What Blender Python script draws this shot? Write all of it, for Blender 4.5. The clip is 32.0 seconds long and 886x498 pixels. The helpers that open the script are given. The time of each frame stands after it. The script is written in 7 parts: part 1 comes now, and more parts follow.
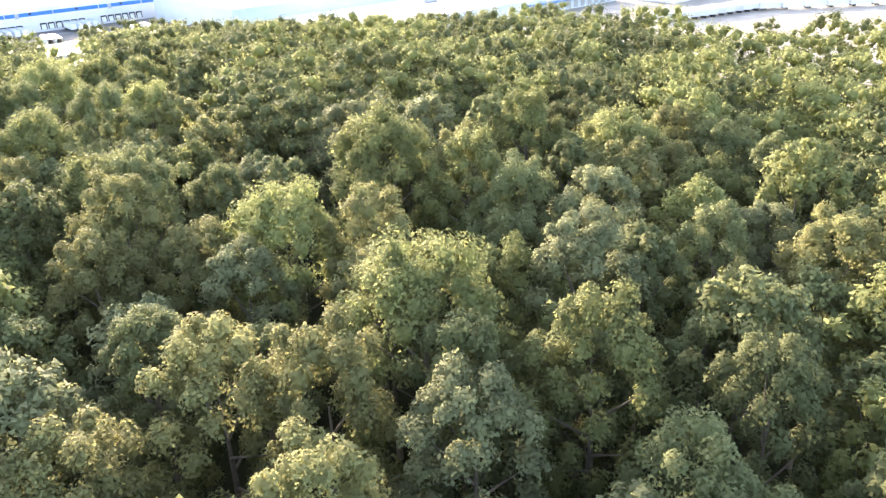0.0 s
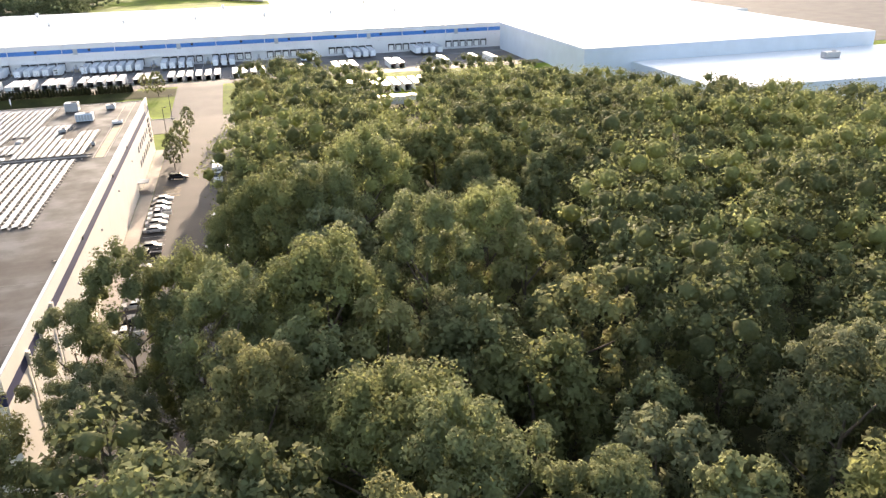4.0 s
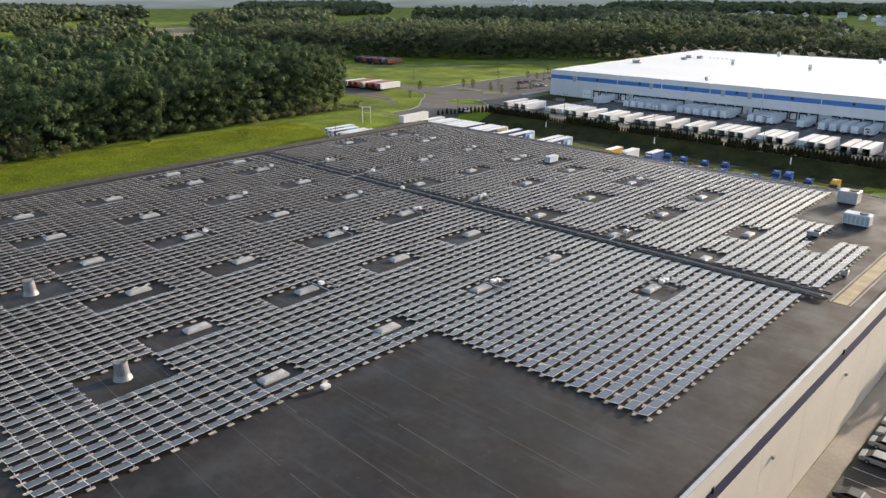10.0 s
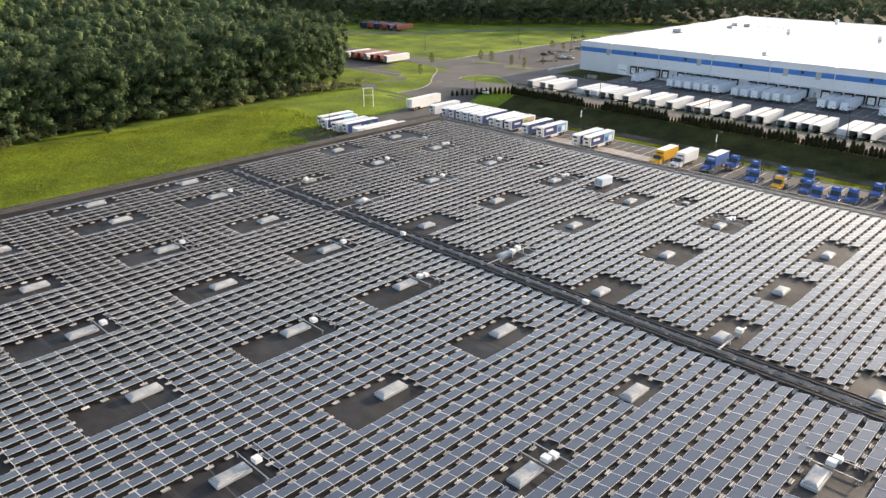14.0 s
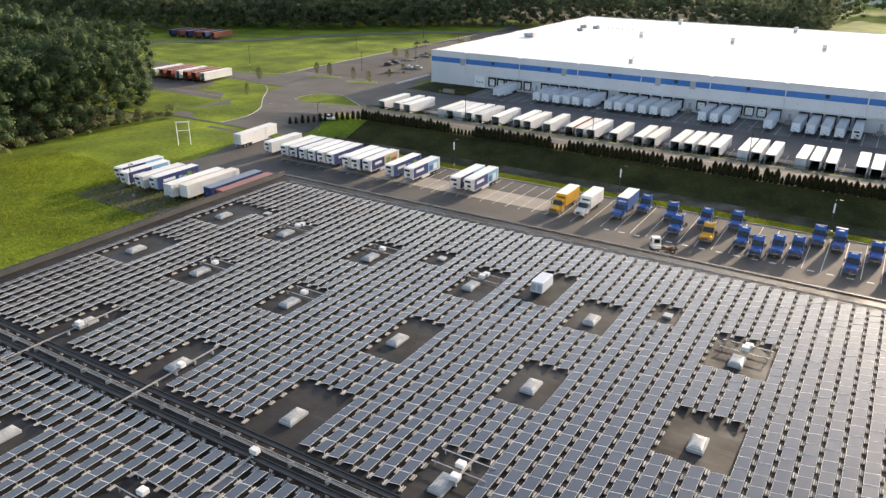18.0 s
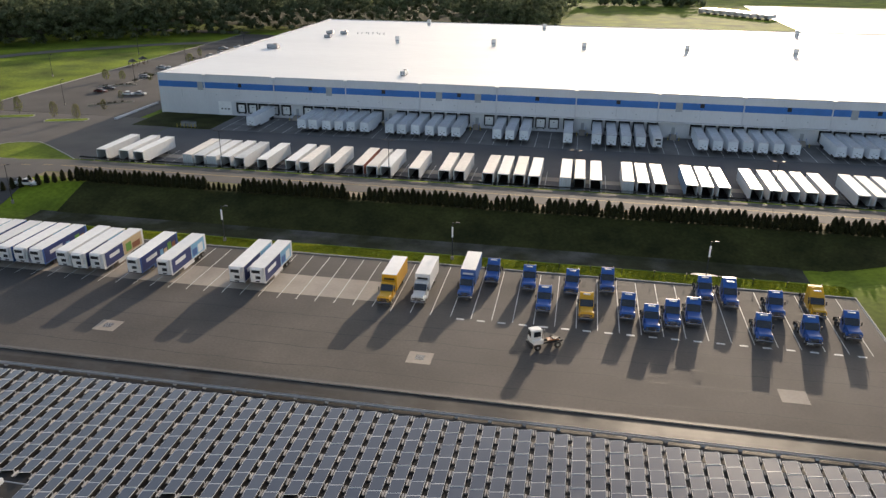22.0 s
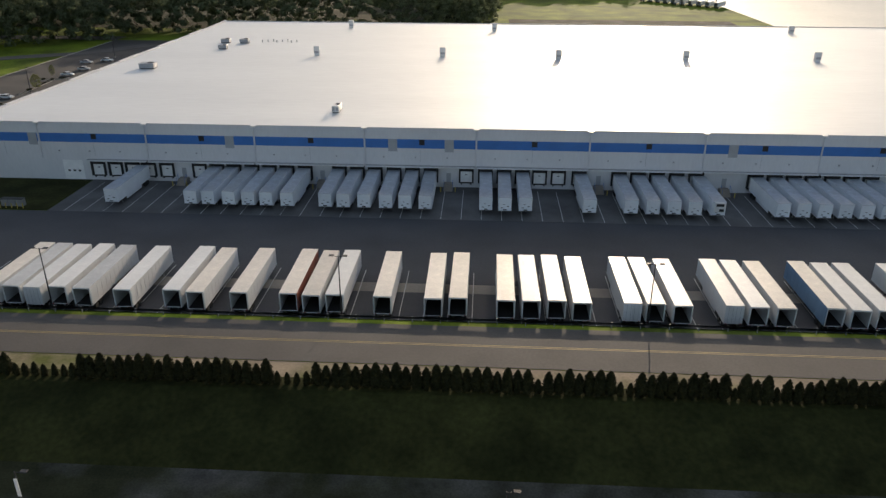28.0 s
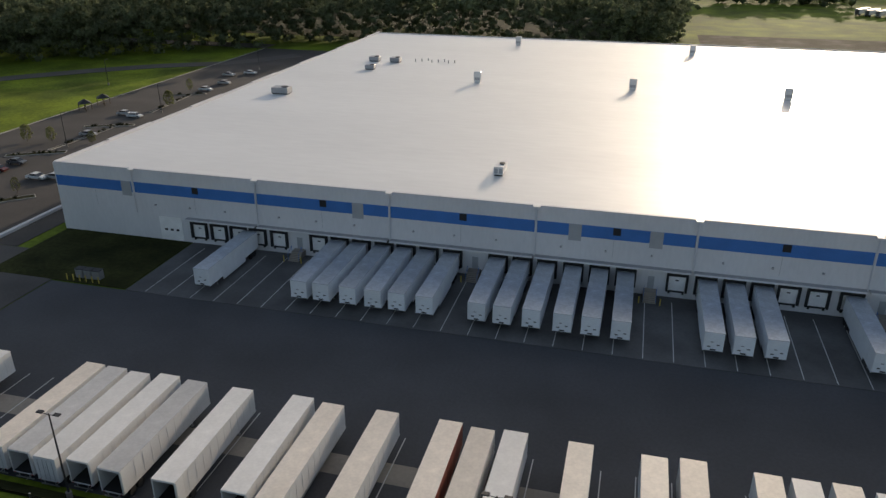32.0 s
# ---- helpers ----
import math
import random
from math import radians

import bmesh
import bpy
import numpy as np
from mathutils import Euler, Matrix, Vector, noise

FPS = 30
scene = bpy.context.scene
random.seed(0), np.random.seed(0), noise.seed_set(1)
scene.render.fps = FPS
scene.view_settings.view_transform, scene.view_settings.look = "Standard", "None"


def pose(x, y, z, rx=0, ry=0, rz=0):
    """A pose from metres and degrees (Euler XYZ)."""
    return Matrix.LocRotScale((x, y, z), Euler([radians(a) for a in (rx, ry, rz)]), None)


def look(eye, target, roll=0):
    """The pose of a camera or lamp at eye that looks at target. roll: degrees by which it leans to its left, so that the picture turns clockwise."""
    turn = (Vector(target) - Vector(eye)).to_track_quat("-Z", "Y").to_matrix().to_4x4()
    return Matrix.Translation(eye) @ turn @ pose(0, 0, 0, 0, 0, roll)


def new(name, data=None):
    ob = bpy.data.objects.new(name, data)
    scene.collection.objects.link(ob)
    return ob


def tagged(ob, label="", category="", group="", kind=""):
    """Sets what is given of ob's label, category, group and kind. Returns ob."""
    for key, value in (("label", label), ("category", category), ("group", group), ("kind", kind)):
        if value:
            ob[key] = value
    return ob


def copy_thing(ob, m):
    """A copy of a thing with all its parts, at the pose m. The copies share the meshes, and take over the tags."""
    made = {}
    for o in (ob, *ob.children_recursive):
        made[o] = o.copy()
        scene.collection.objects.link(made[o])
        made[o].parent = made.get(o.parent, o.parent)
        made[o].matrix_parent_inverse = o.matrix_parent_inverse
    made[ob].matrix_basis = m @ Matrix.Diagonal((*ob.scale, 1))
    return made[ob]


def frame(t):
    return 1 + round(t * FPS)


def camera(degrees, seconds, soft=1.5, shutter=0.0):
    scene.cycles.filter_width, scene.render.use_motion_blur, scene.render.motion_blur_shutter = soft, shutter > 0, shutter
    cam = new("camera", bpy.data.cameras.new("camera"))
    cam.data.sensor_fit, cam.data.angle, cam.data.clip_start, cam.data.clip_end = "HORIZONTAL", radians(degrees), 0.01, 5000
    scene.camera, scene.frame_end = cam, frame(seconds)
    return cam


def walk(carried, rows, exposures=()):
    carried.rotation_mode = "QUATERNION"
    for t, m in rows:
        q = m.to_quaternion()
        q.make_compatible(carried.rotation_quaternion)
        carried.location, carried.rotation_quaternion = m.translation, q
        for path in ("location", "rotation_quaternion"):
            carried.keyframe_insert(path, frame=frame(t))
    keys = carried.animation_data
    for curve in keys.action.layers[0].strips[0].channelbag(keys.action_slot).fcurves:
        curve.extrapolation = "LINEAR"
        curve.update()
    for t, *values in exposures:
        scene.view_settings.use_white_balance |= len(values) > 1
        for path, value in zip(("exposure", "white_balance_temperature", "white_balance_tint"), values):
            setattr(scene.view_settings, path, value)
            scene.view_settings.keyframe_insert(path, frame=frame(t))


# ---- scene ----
cam = camera(61.4, 32.0, soft=1.4)
PATH = [
    (0, (15.602, 7.814, 60.089), (16.706, 9.242, 59.228), -2.7),
    (0.5, (17.5, 14.764, 60.355), (18.566, 16.187, 59.438), -2.8),
    (1, (19.088, 21.647, 60.6), (20.137, 23.082, 59.683), -2.8),
    (1.5, (20.578, 28.66, 60.844), (21.613, 30.109, 59.935), -2.6),
    (2, (22.564, 35.997, 61.016), (23.604, 37.497, 60.198), -2.6),
    (2.5, (24.743, 43.44, 61.042), (25.746, 44.978, 60.25), -2.5),
    (3, (26.909, 51.248, 61.131), (27.775, 52.868, 60.34), -2.1),
    (3.5, (29.341, 59.415, 61.031), (29.991, 61.135, 60.243), -1.6),
    (5.5, (32.922, 92.356, 56.989), (32.8, 94.197, 56.218), -1.2),
    (6, (33.442, 98.743, 56.905), (33.059, 100.548, 56.135), -1.0),
    (6.5, (33.421, 105.003, 56.836), (32.79, 106.738, 56.066), -0.8),
    (7, (32.962, 110.608, 56.802), (32.101, 112.241, 56.033), -0.5),
    (7.5, (32.428, 116.096, 56.75), (31.354, 117.605, 55.997), -0.25),
    (8, (31.925, 121.232, 57.049), (30.675, 122.645, 56.385), -0.1),
    (8.5, (30.002, 126.33, 56.829), (28.725, 127.736, 56.203), -0.0),
    (9, (27.326, 131.038, 56.667), (26.041, 132.437, 56.041), 0.1),
    (9.5, (24.469, 135.543, 56.501), (23.174, 136.933, 55.877), 0.1),
    (10, (21.35, 139.989, 56.186), (20.055, 141.359, 55.519), 0.0),
    (10.5, (17.77, 144.125, 55.976), (16.553, 145.402, 55.034), -0.0),
    (11, (13.928, 148.431, 56.229), (12.747, 149.663, 55.186), -0.1),
    (11.5, (10.145, 152.746, 56.387), (8.958, 153.971, 55.341), -0.2),
    (12, (6.144, 157.084, 56.598), (4.955, 158.303, 55.548), -0.2),
    (12.5, (2.105, 161.332, 57.001), (0.892, 162.571, 56.004), -0.2),
    (13, (-2.481, 165.387, 57.043), (-3.745, 166.683, 56.194), 0.1),
    (13.5, (-6.991, 169.468, 56.949), (-8.282, 170.791, 56.185), 0.1),
    (14, (-11.683, 173.939, 56.894), (-12.975, 175.26, 56.13), 0.1),
    (14.5, (-16.326, 178.106, 56.958), (-17.608, 179.436, 56.191), 0.2),
    (16.5, (-34.982, 195.441, 56.724), (-36.126, 196.891, 55.956), 0.5),
    (17, (-39.571, 199.568, 56.769), (-40.656, 201.062, 55.999), 0.6),
    (17.5, (-44.184, 203.94, 56.715), (-45.207, 205.476, 55.944), 0.5),
    (18, (-48.726, 208.346, 56.588), (-49.681, 209.925, 55.818), 0.5),
    (18.5, (-53.131, 212.682, 56.55), (-54.0, 214.311, 55.78), 0.7),
    (19, (-57.415, 217.297, 56.421), (-58.194, 218.971, 55.653), 0.6),
    (19.5, (-61.396, 222.053, 56.437), (-62.097, 223.761, 55.668), 0.6),
    (20, (-65.237, 226.782, 56.397), (-65.874, 228.515, 55.628), 0.7),
    (20.5, (-69.148, 231.964, 56.251), (-69.711, 233.723, 55.484), 0.8),
    (21, (-72.687, 237.245, 56.203), (-73.171, 239.027, 55.435), 0.8),
    (21.5, (-76.061, 242.7, 56.148), (-76.469, 244.501, 55.38), 0.6),
    (22, (-79.347, 248.371, 56.019), (-79.678, 250.186, 55.246), 0.5),
    (22.5, (-82.519, 254.192, 55.93), (-82.79, 255.999, 55.117), 0.5),
    (23, (-85.503, 260.096, 55.825), (-85.739, 261.908, 55.011), 0.4),
    (23.5, (-88.059, 266.161, 55.811), (-88.276, 267.975, 54.996), 0.3),
    (24, (-90.462, 272.429, 55.815), (-90.616, 274.248, 54.999), 0.2),
    (24.5, (-93.026, 278.623, 55.721), (-93.054, 280.449, 54.906), 0.1),
    (26.5, (-99.818, 304.865, 54.581), (-99.846, 306.695, 53.769), 0.1),
    (27, (-101.301, 311.006, 54.602), (-101.343, 312.836, 53.791), 0.2),
    (27.5, (-102.585, 316.632, 54.579), (-102.65, 318.461, 53.769), 0.3),
    (28, (-103.658, 322.329, 54.448), (-103.757, 324.157, 53.641), 0.2),
    (28.5, (-104.906, 328.165, 54.497), (-105.039, 329.99, 53.69), 0.3),
    (29, (-106.174, 334.275, 54.448), (-106.358, 336.095, 53.641), 0.2),
    (29.5, (-107.673, 340.281, 54.625), (-107.935, 342.092, 53.817), 0.3),
    (30, (-109.035, 346.095, 54.849), (-109.382, 347.891, 54.04), 0.4),
    (30.5, (-110.375, 352.042, 54.669), (-110.774, 353.828, 53.86), 0.3),
    (31, (-112.2, 358.216, 54.38), (-112.64, 359.992, 53.573), 0.2),
    (31.5, (-113.881, 364.125, 54.222), (-114.342, 365.897, 53.417), 0.2),
    (32, (-115.774, 370.023, 54.131), (-116.24, 371.793, 53.325), 0.1),
]
EXPOSURES = [(0.0, 3.3, 6600, 16), (1.5, 3.25, 6850, 18), (3.0, 2.5, 7000, 19), (3.5, 2.35, 7050, 17), (6.0, 1.62, 6900, 13), (8.0, 1.55, 6700, 12), (9.0, 1.32, 6650, 12), (10.0, 1.25, 6650, 11), (12.0, 1.62, 6750, 12), (17.0, 1.52, 6850, 12), (19.0, 1.3, 6850, 12), (23.0, 0.75, 6800, 12), (28.0, 0.4, 6850, 11), (32.0, 0.2, 6800, 11)]
walk(cam, [(t, look(eye, target, roll)) for t, eye, target, roll in PATH], EXPOSURES)

# ---- light: low evening sun ahead of the flight, hazy sky ----
SUN_AZ, SUN_EL = 10.5, 11.9  # degrees from +y towards +x; above the horizon
world = bpy.data.worlds.new("sky")
scene.world = world
world.use_nodes = True
wn = world.node_tree
sky = wn.nodes.new("ShaderNodeTexSky")
sky.sky_type = "NISHITA"
sky.sun_disc = False
sky.sun_elevation = radians(SUN_EL)
sky.sun_rotation = radians(SUN_AZ)
sky.air_density, sky.dust_density, sky.ozone_density = 1.0, 2.6, 2.0
grey = wn.nodes.new("ShaderNodeHueSaturation")  # summer haze takes the colour out of the sky
grey.inputs["Saturation"].default_value = 0.8
wn.links.new(sky.outputs[0], grey.inputs["Color"])
wn.links.new(grey.outputs[0], wn.nodes["Background"].inputs[0])
wn.nodes["Background"].inputs[1].default_value = 0.15
sun_data = bpy.data.lights.new("sun", "SUN")
sun_data.energy, sun_data.angle, sun_data.color = 3.1, radians(0.6), (1.0, 0.83, 0.64)
sun = new("sun", sun_data)
sun_way = Vector((math.sin(radians(SUN_AZ)) * math.cos(radians(SUN_EL)), math.cos(radians(SUN_AZ)) * math.cos(radians(SUN_EL)), math.sin(radians(SUN_EL))))
sun.matrix_world = look(sun_way * 400, (0, 0, 0))
# ---- materials ----
def material(name, colour, rough=0.7, metal=0.0, vary=0.15, scale=1.0, fine=12.0, bump=0.0, space="Object", second=None, mix_scale=0.15, mix_hard=0.5, island=0.0, piece=0.0, spec=0.5, translucent=0.0, streak=None):
    """A procedural surface: a base colour broken by two sizes of noise, an optional second colour in patches, bump from the fine noise."""
    m = bpy.data.materials.new(name)
    m.use_nodes = True
    nt = m.node_tree
    N, L = nt.nodes, nt.links
    bsdf = N["Principled BSDF"]
    bsdf.inputs["Roughness"].default_value = rough
    bsdf.inputs["Metallic"].default_value = metal
    bsdf.inputs["Specular IOR Level"].default_value = spec
    if space == "World":
        pos = N.new("ShaderNodeNewGeometry").outputs["Position"]
    else:
        pos = N.new("ShaderNodeTexCoord").outputs["Object"]
    if streak:
        mp = N.new("ShaderNodeMapping")
        mp.inputs["Scale"].default_value = streak
        L.new(pos, mp.inputs[0])
        pos = mp.outputs[0]

    def noise_node(s, detail=4.0):
        n = N.new("ShaderNodeTexNoise")
        n.inputs["Scale"].default_value = s
        n.inputs["Detail"].default_value = detail
        L.new(pos, n.inputs["Vector"])
        return n.outputs[0]

    big, small = noise_node(scale), noise_node(fine, 2.0)
    col = None
    if second:
        ramp = N.new("ShaderNodeMapRange")
        ramp.inputs[1].default_value, ramp.inputs[2].default_value = mix_hard - 0.12, mix_hard + 0.12
        L.new(noise_node(mix_scale, 5.0), ramp.inputs[0])
        mx = N.new("ShaderNodeMix")
        mx.data_type = "RGBA"
        mx.inputs[6].default_value, mx.inputs[7].default_value = (*colour, 1), (*second, 1)
        L.new(ramp.outputs[0], mx.inputs[0])
        col = mx.outputs[2]

    def shade(value, amount):
        r = N.new("ShaderNodeMapRange")
        r.inputs[1].default_value, r.inputs[2].default_value = 0.25, 0.75
        r.inputs[3].default_value, r.inputs[4].default_value = 1 - amount, 1 + amount
        L.new(value, r.inputs[0])
        return r.outputs[0]

    def times(a, b):
        n = N.new("ShaderNodeMath")
        n.operation = "MULTIPLY"
        L.new(a, n.inputs[0])
        L.new(b, n.inputs[1])
        return n.outputs[0]

    f = times(shade(big, vary), shade(small, vary * 0.6))
    if island:
        r = N.new("ShaderNodeMapRange")
        r.inputs[3].default_value, r.inputs[4].default_value = 1 - island, 1 + island
        L.new(N.new("ShaderNodeNewGeometry").outputs["Random Per Island"], r.inputs[0])
        f = times(f, r.outputs[0])
    if piece:
        r = N.new("ShaderNodeMapRange")
        r.inputs[3].default_value, r.inputs[4].default_value = 1 - piece, 1 + piece
        L.new(N.new("ShaderNodeObjectInfo").outputs["Random"], r.inputs[0])
        f = times(f, r.outputs[0])
    sc = N.new("ShaderNodeVectorMath")
    sc.operation = "SCALE"
    if col is not None:
        L.new(col, sc.inputs[0])
    else:
        sc.inputs[0].default_value = colour
    L.new(f, sc.inputs["Scale"])
    L.new(sc.outputs[0], bsdf.inputs["Base Color"])
    if bump:
        b = N.new("ShaderNodeBump")
        b.inputs["Strength"].default_value = bump
        b.inputs["Distance"].default_value = 0.05
        L.new(small, b.inputs["Height"])
        L.new(b.outputs[0], bsdf.inputs["Normal"])
    if translucent:
        tr = N.new("ShaderNodeBsdfTranslucent")
        L.new(sc.outputs[0], tr.inputs[0])
        ms = N.new("ShaderNodeMixShader")
        ms.inputs[0].default_value = translucent
        L.new(bsdf.outputs[0], ms.inputs[1])
        L.new(tr.outputs[0], ms.inputs[2])
        L.new(ms.outputs[0], N["Material Output"].inputs[0])
    return m


GRASS = material("mown_grass", (0.165, 0.215, 0.018), 0.9, vary=0.42, scale=0.07, fine=0.9, bump=0.9, space="World", second=(0.092, 0.130, 0.015), mix_scale=0.04, mix_hard=0.5, spec=0.1)
ASPHALT = material("asphalt", (0.060, 0.054, 0.049), 0.85, vary=0.26, scale=0.08, fine=2.5, bump=0.15, space="World", second=(0.082, 0.073, 0.064), mix_scale=0.045)
# Darker copy of ASPHALT; on side_lot it puts tree shade into the colour.
DARK_ASPHALT = material("darkened_asphalt", (0.043, 0.038, 0.034), 0.85, vary=0.26, scale=0.08, fine=2.5, bump=0.15, space="World", second=(0.060, 0.053, 0.047), mix_scale=0.045)
COURT = material("grey_asphalt", (0.064, 0.066, 0.072), 0.8, vary=0.2, scale=0.07, fine=2.5, bump=0.12, space="World", second=(0.054, 0.055, 0.060), mix_scale=0.05)
TAR = material("crack_tar", (0.028, 0.026, 0.025), 0.7, vary=0.2, scale=0.6, space="World")
OLD_ASPHALT = material("worn_asphalt", (0.095, 0.085, 0.075), 0.85, vary=0.2, scale=0.1, fine=3.0, bump=0.15, space="World", second=(0.075, 0.068, 0.062), mix_scale=0.06)
CONCRETE = material("concrete", (0.33, 0.29, 0.24), 0.8, vary=0.15, scale=0.12, fine=2.0, bump=0.1, space="World", second=(0.25, 0.22, 0.19), mix_scale=0.1)
APRON = material("apron_concrete", (0.130, 0.128, 0.125), 0.75, vary=0.18, scale=0.1, fine=2.0, bump=0.1, space="World", second=(0.082, 0.080, 0.078), mix_scale=0.12)
SAND = material("sandy_verge", (0.34, 0.27, 0.19), 0.95, vary=0.25, scale=0.2, fine=3.0, bump=0.4, space="World", second=(0.12, 0.13, 0.04), mix_scale=0.15, mix_hard=0.6, spec=0.1)
GRAVEL = material("gravel", (0.034, 0.036, 0.018), 0.95, vary=0.35, scale=0.3, fine=4.0, bump=0.6, space="World", second=(0.10, 0.096, 0.084), mix_scale=0.10, mix_hard=0.58, spec=0.1)
PAINT = material("road_paint", (0.60, 0.59, 0.56), 0.7, vary=0.2, scale=0.6, fine=6.0, space="World")
YELLOW_PAINT = material("yellow_paint", (0.36, 0.26, 0.10), 0.7, vary=0.25, scale=0.6, fine=6.0, space="World")
KERB = material("kerb_concrete", (0.42, 0.40, 0.36), 0.8, vary=0.15, scale=0.4, fine=4.0, space="World")
WALL_A = material("cream_panel", (0.70, 0.67, 0.61), 0.75, vary=0.06, scale=0.15, fine=3.0, space="World")
NAVY = material("navy_paint", (0.020, 0.026, 0.085), 0.6, vary=0.15, scale=0.3, space="World")
WALL_B = material("white_panel", (0.63, 0.63, 0.64), 0.7, vary=0.07, scale=0.12, fine=2.0, space="World", streak=(1, 1, 0.3))
BLUE = material("blue_band", (0.038, 0.165, 0.46), 0.55, vary=0.12, scale=0.3, space="World")
GREY_PANEL = material("grey_panel", (0.36, 0.37, 0.38), 0.6, vary=0.1, scale=0.5, space="World")
def membrane():
    """Old dark roofing: dust and ponding stains in wide patches, streaks along the sheets, gloss that comes and goes."""
    m = material("dark_membrane", (0.0175, 0.0160, 0.0150), 0.58, spec=0.25, vary=0.35, scale=0.10, fine=1.2, bump=0.08, space="World", second=(0.034, 0.031, 0.029), mix_scale=0.06)
    N, L = m.node_tree.nodes, m.node_tree.links
    b = N["Principled BSDF"]
    pos = N.new("ShaderNodeNewGeometry").outputs["Position"]
    old = b.inputs["Base Color"].links[0].from_socket
    for stretch, scale, low, high, tint, top in (((0.12, 1.6, 1.0), 0.8, 0.56, 0.74, (0.060, 0.056, 0.052, 1), 0.55), ((1, 1, 1), 0.16, 0.58, 0.70, (0.055, 0.052, 0.050, 1), 0.6), ((1, 1, 1), 0.9, 0.66, 0.78, (0.080, 0.076, 0.070, 1), 0.5)):
        mp = N.new("ShaderNodeMapping")
        mp.inputs["Scale"].default_value = stretch
        L.new(pos, mp.inputs[0])
        n = N.new("ShaderNodeTexNoise")
        n.inputs["Scale"].default_value, n.inputs["Detail"].default_value = scale, 6.0
        L.new(mp.outputs[0], n.inputs["Vector"])
        r = N.new("ShaderNodeMapRange")
        r.inputs[1].default_value, r.inputs[2].default_value, r.inputs[4].default_value = low, high, top
        L.new(n.outputs[0], r.inputs[0])
        mx = N.new("ShaderNodeMix")
        mx.data_type = "RGBA"
        L.new(r.outputs[0], mx.inputs[0])
        L.new(old, mx.inputs[6])
        mx.inputs[7].default_value = tint
        old = mx.outputs[2]
    L.new(old, b.inputs["Base Color"])
    g = N.new("ShaderNodeTexNoise")
    g.inputs["Scale"].default_value, g.inputs["Detail"].default_value = 0.22, 5.0
    L.new(pos, g.inputs["Vector"])
    gr = N.new("ShaderNodeMapRange")
    gr.inputs[1].default_value, gr.inputs[2].default_value, gr.inputs[3].default_value, gr.inputs[4].default_value = 0.35, 0.65, 0.46, 0.78
    L.new(g.outputs[0], gr.inputs[0])
    L.new(gr.outputs[0], b.inputs["Roughness"])
    return m


ROOF_A = membrane()
ROOF_B = material("white_membrane", (0.74, 0.73, 0.71), 0.42, vary=0.05, scale=0.05, fine=0.8, bump=0.04, space="World", streak=(0.25, 1, 1))
SEAM = material("membrane_seam", (0.085, 0.079, 0.073), 0.6, vary=0.2, scale=0.5, space="World")
WET_YARD = material("wet_pale_concrete", (0.42, 0.40, 0.37), 0.3, vary=0.2, scale=0.02, fine=0.3, space="World", second=(0.30, 0.29, 0.27), mix_scale=0.02)
WHITE_METAL = material("white_metal", (0.72, 0.71, 0.69), 0.45, vary=0.07, scale=0.8, fine=6.0, piece=0.06)
GREY_METAL = material("galvanised_metal", (0.40, 0.40, 0.41), 0.45, metal=0.6, vary=0.12, scale=1.5, fine=10.0)
DARK_METAL = material("dark_metal", (0.035, 0.035, 0.037), 0.55, metal=0.3, vary=0.2, scale=2.0)
RUBBER = material("tyre_rubber", (0.022, 0.021, 0.020), 0.85, vary=0.2, scale=4.0)
RIM = material("rim_metal", (0.45, 0.45, 0.46), 0.4, metal=0.7, vary=0.1, scale=4.0)
BLACK = material("black_plastic", (0.015, 0.015, 0.016), 0.5, vary=0.2, scale=2.0)
GLASS = material("dark_window_glass", (0.012, 0.015, 0.018), 0.08, vary=0.1, scale=2.0, spec=0.8)
LEAF_A = material("oak_leaves", (0.182, 0.198, 0.090), 0.8, vary=0.26, scale=0.35, fine=3.2, bump=0.5, island=0.10, piece=0.25, spec=0.12, translucent=0.5)
LEAF_B = material("maple_leaves", (0.226, 0.240, 0.096), 0.8, vary=0.26, scale=0.35, fine=3.2, bump=0.5, island=0.10, piece=0.25, spec=0.12, translucent=0.52)
LEAF_C = material("grey_green_leaves", (0.202, 0.214, 0.110), 0.8, vary=0.26, scale=0.35, fine=3.2, bump=0.5, island=0.10, piece=0.2, spec=0.12, translucent=0.48)
LEAF_E = material("olive_leaves", (0.232, 0.228, 0.098), 0.8, vary=0.26, scale=0.35, fine=3.2, bump=0.5, island=0.10, piece=0.25, spec=0.12, translucent=0.52)
LEAF_D = material("dark_evergreen_leaves", (0.028, 0.029, 0.011), 0.85, vary=0.3, scale=0.6, fine=3.0, island=0.3, piece=0.15, spec=0.12, translucent=0.1)
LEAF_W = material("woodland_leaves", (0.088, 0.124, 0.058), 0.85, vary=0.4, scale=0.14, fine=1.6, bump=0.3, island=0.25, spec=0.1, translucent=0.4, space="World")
# Paler copy of LEAF_W: distance haze put into the leaf colour.
LEAF_HAZY = material("haze_paled_leaves", (0.150, 0.178, 0.100), 0.85, vary=0.4, scale=0.08, fine=0.9, bump=0.3, island=0.25, spec=0.1, translucent=0.5, space="World")
# Darker copy of GRASS: hedge, trailer and building shade put into its colour.
SHADED_GRASS = material("shaded_rough_grass", (0.027, 0.030, 0.009), 0.95, vary=0.45, scale=0.15, fine=1.4, bump=0.8, space="World", second=(0.042, 0.044, 0.013), mix_scale=0.07, mix_hard=0.5, spec=0.1)
STACK_METAL = material("weathered_grey_metal", (0.22, 0.23, 0.25), 0.5, metal=0.3, vary=0.2, scale=1.5, fine=8.0)
BARK = material("bark", (0.12, 0.095, 0.07), 0.9, vary=0.3, scale=1.5, fine=8.0, bump=0.5)
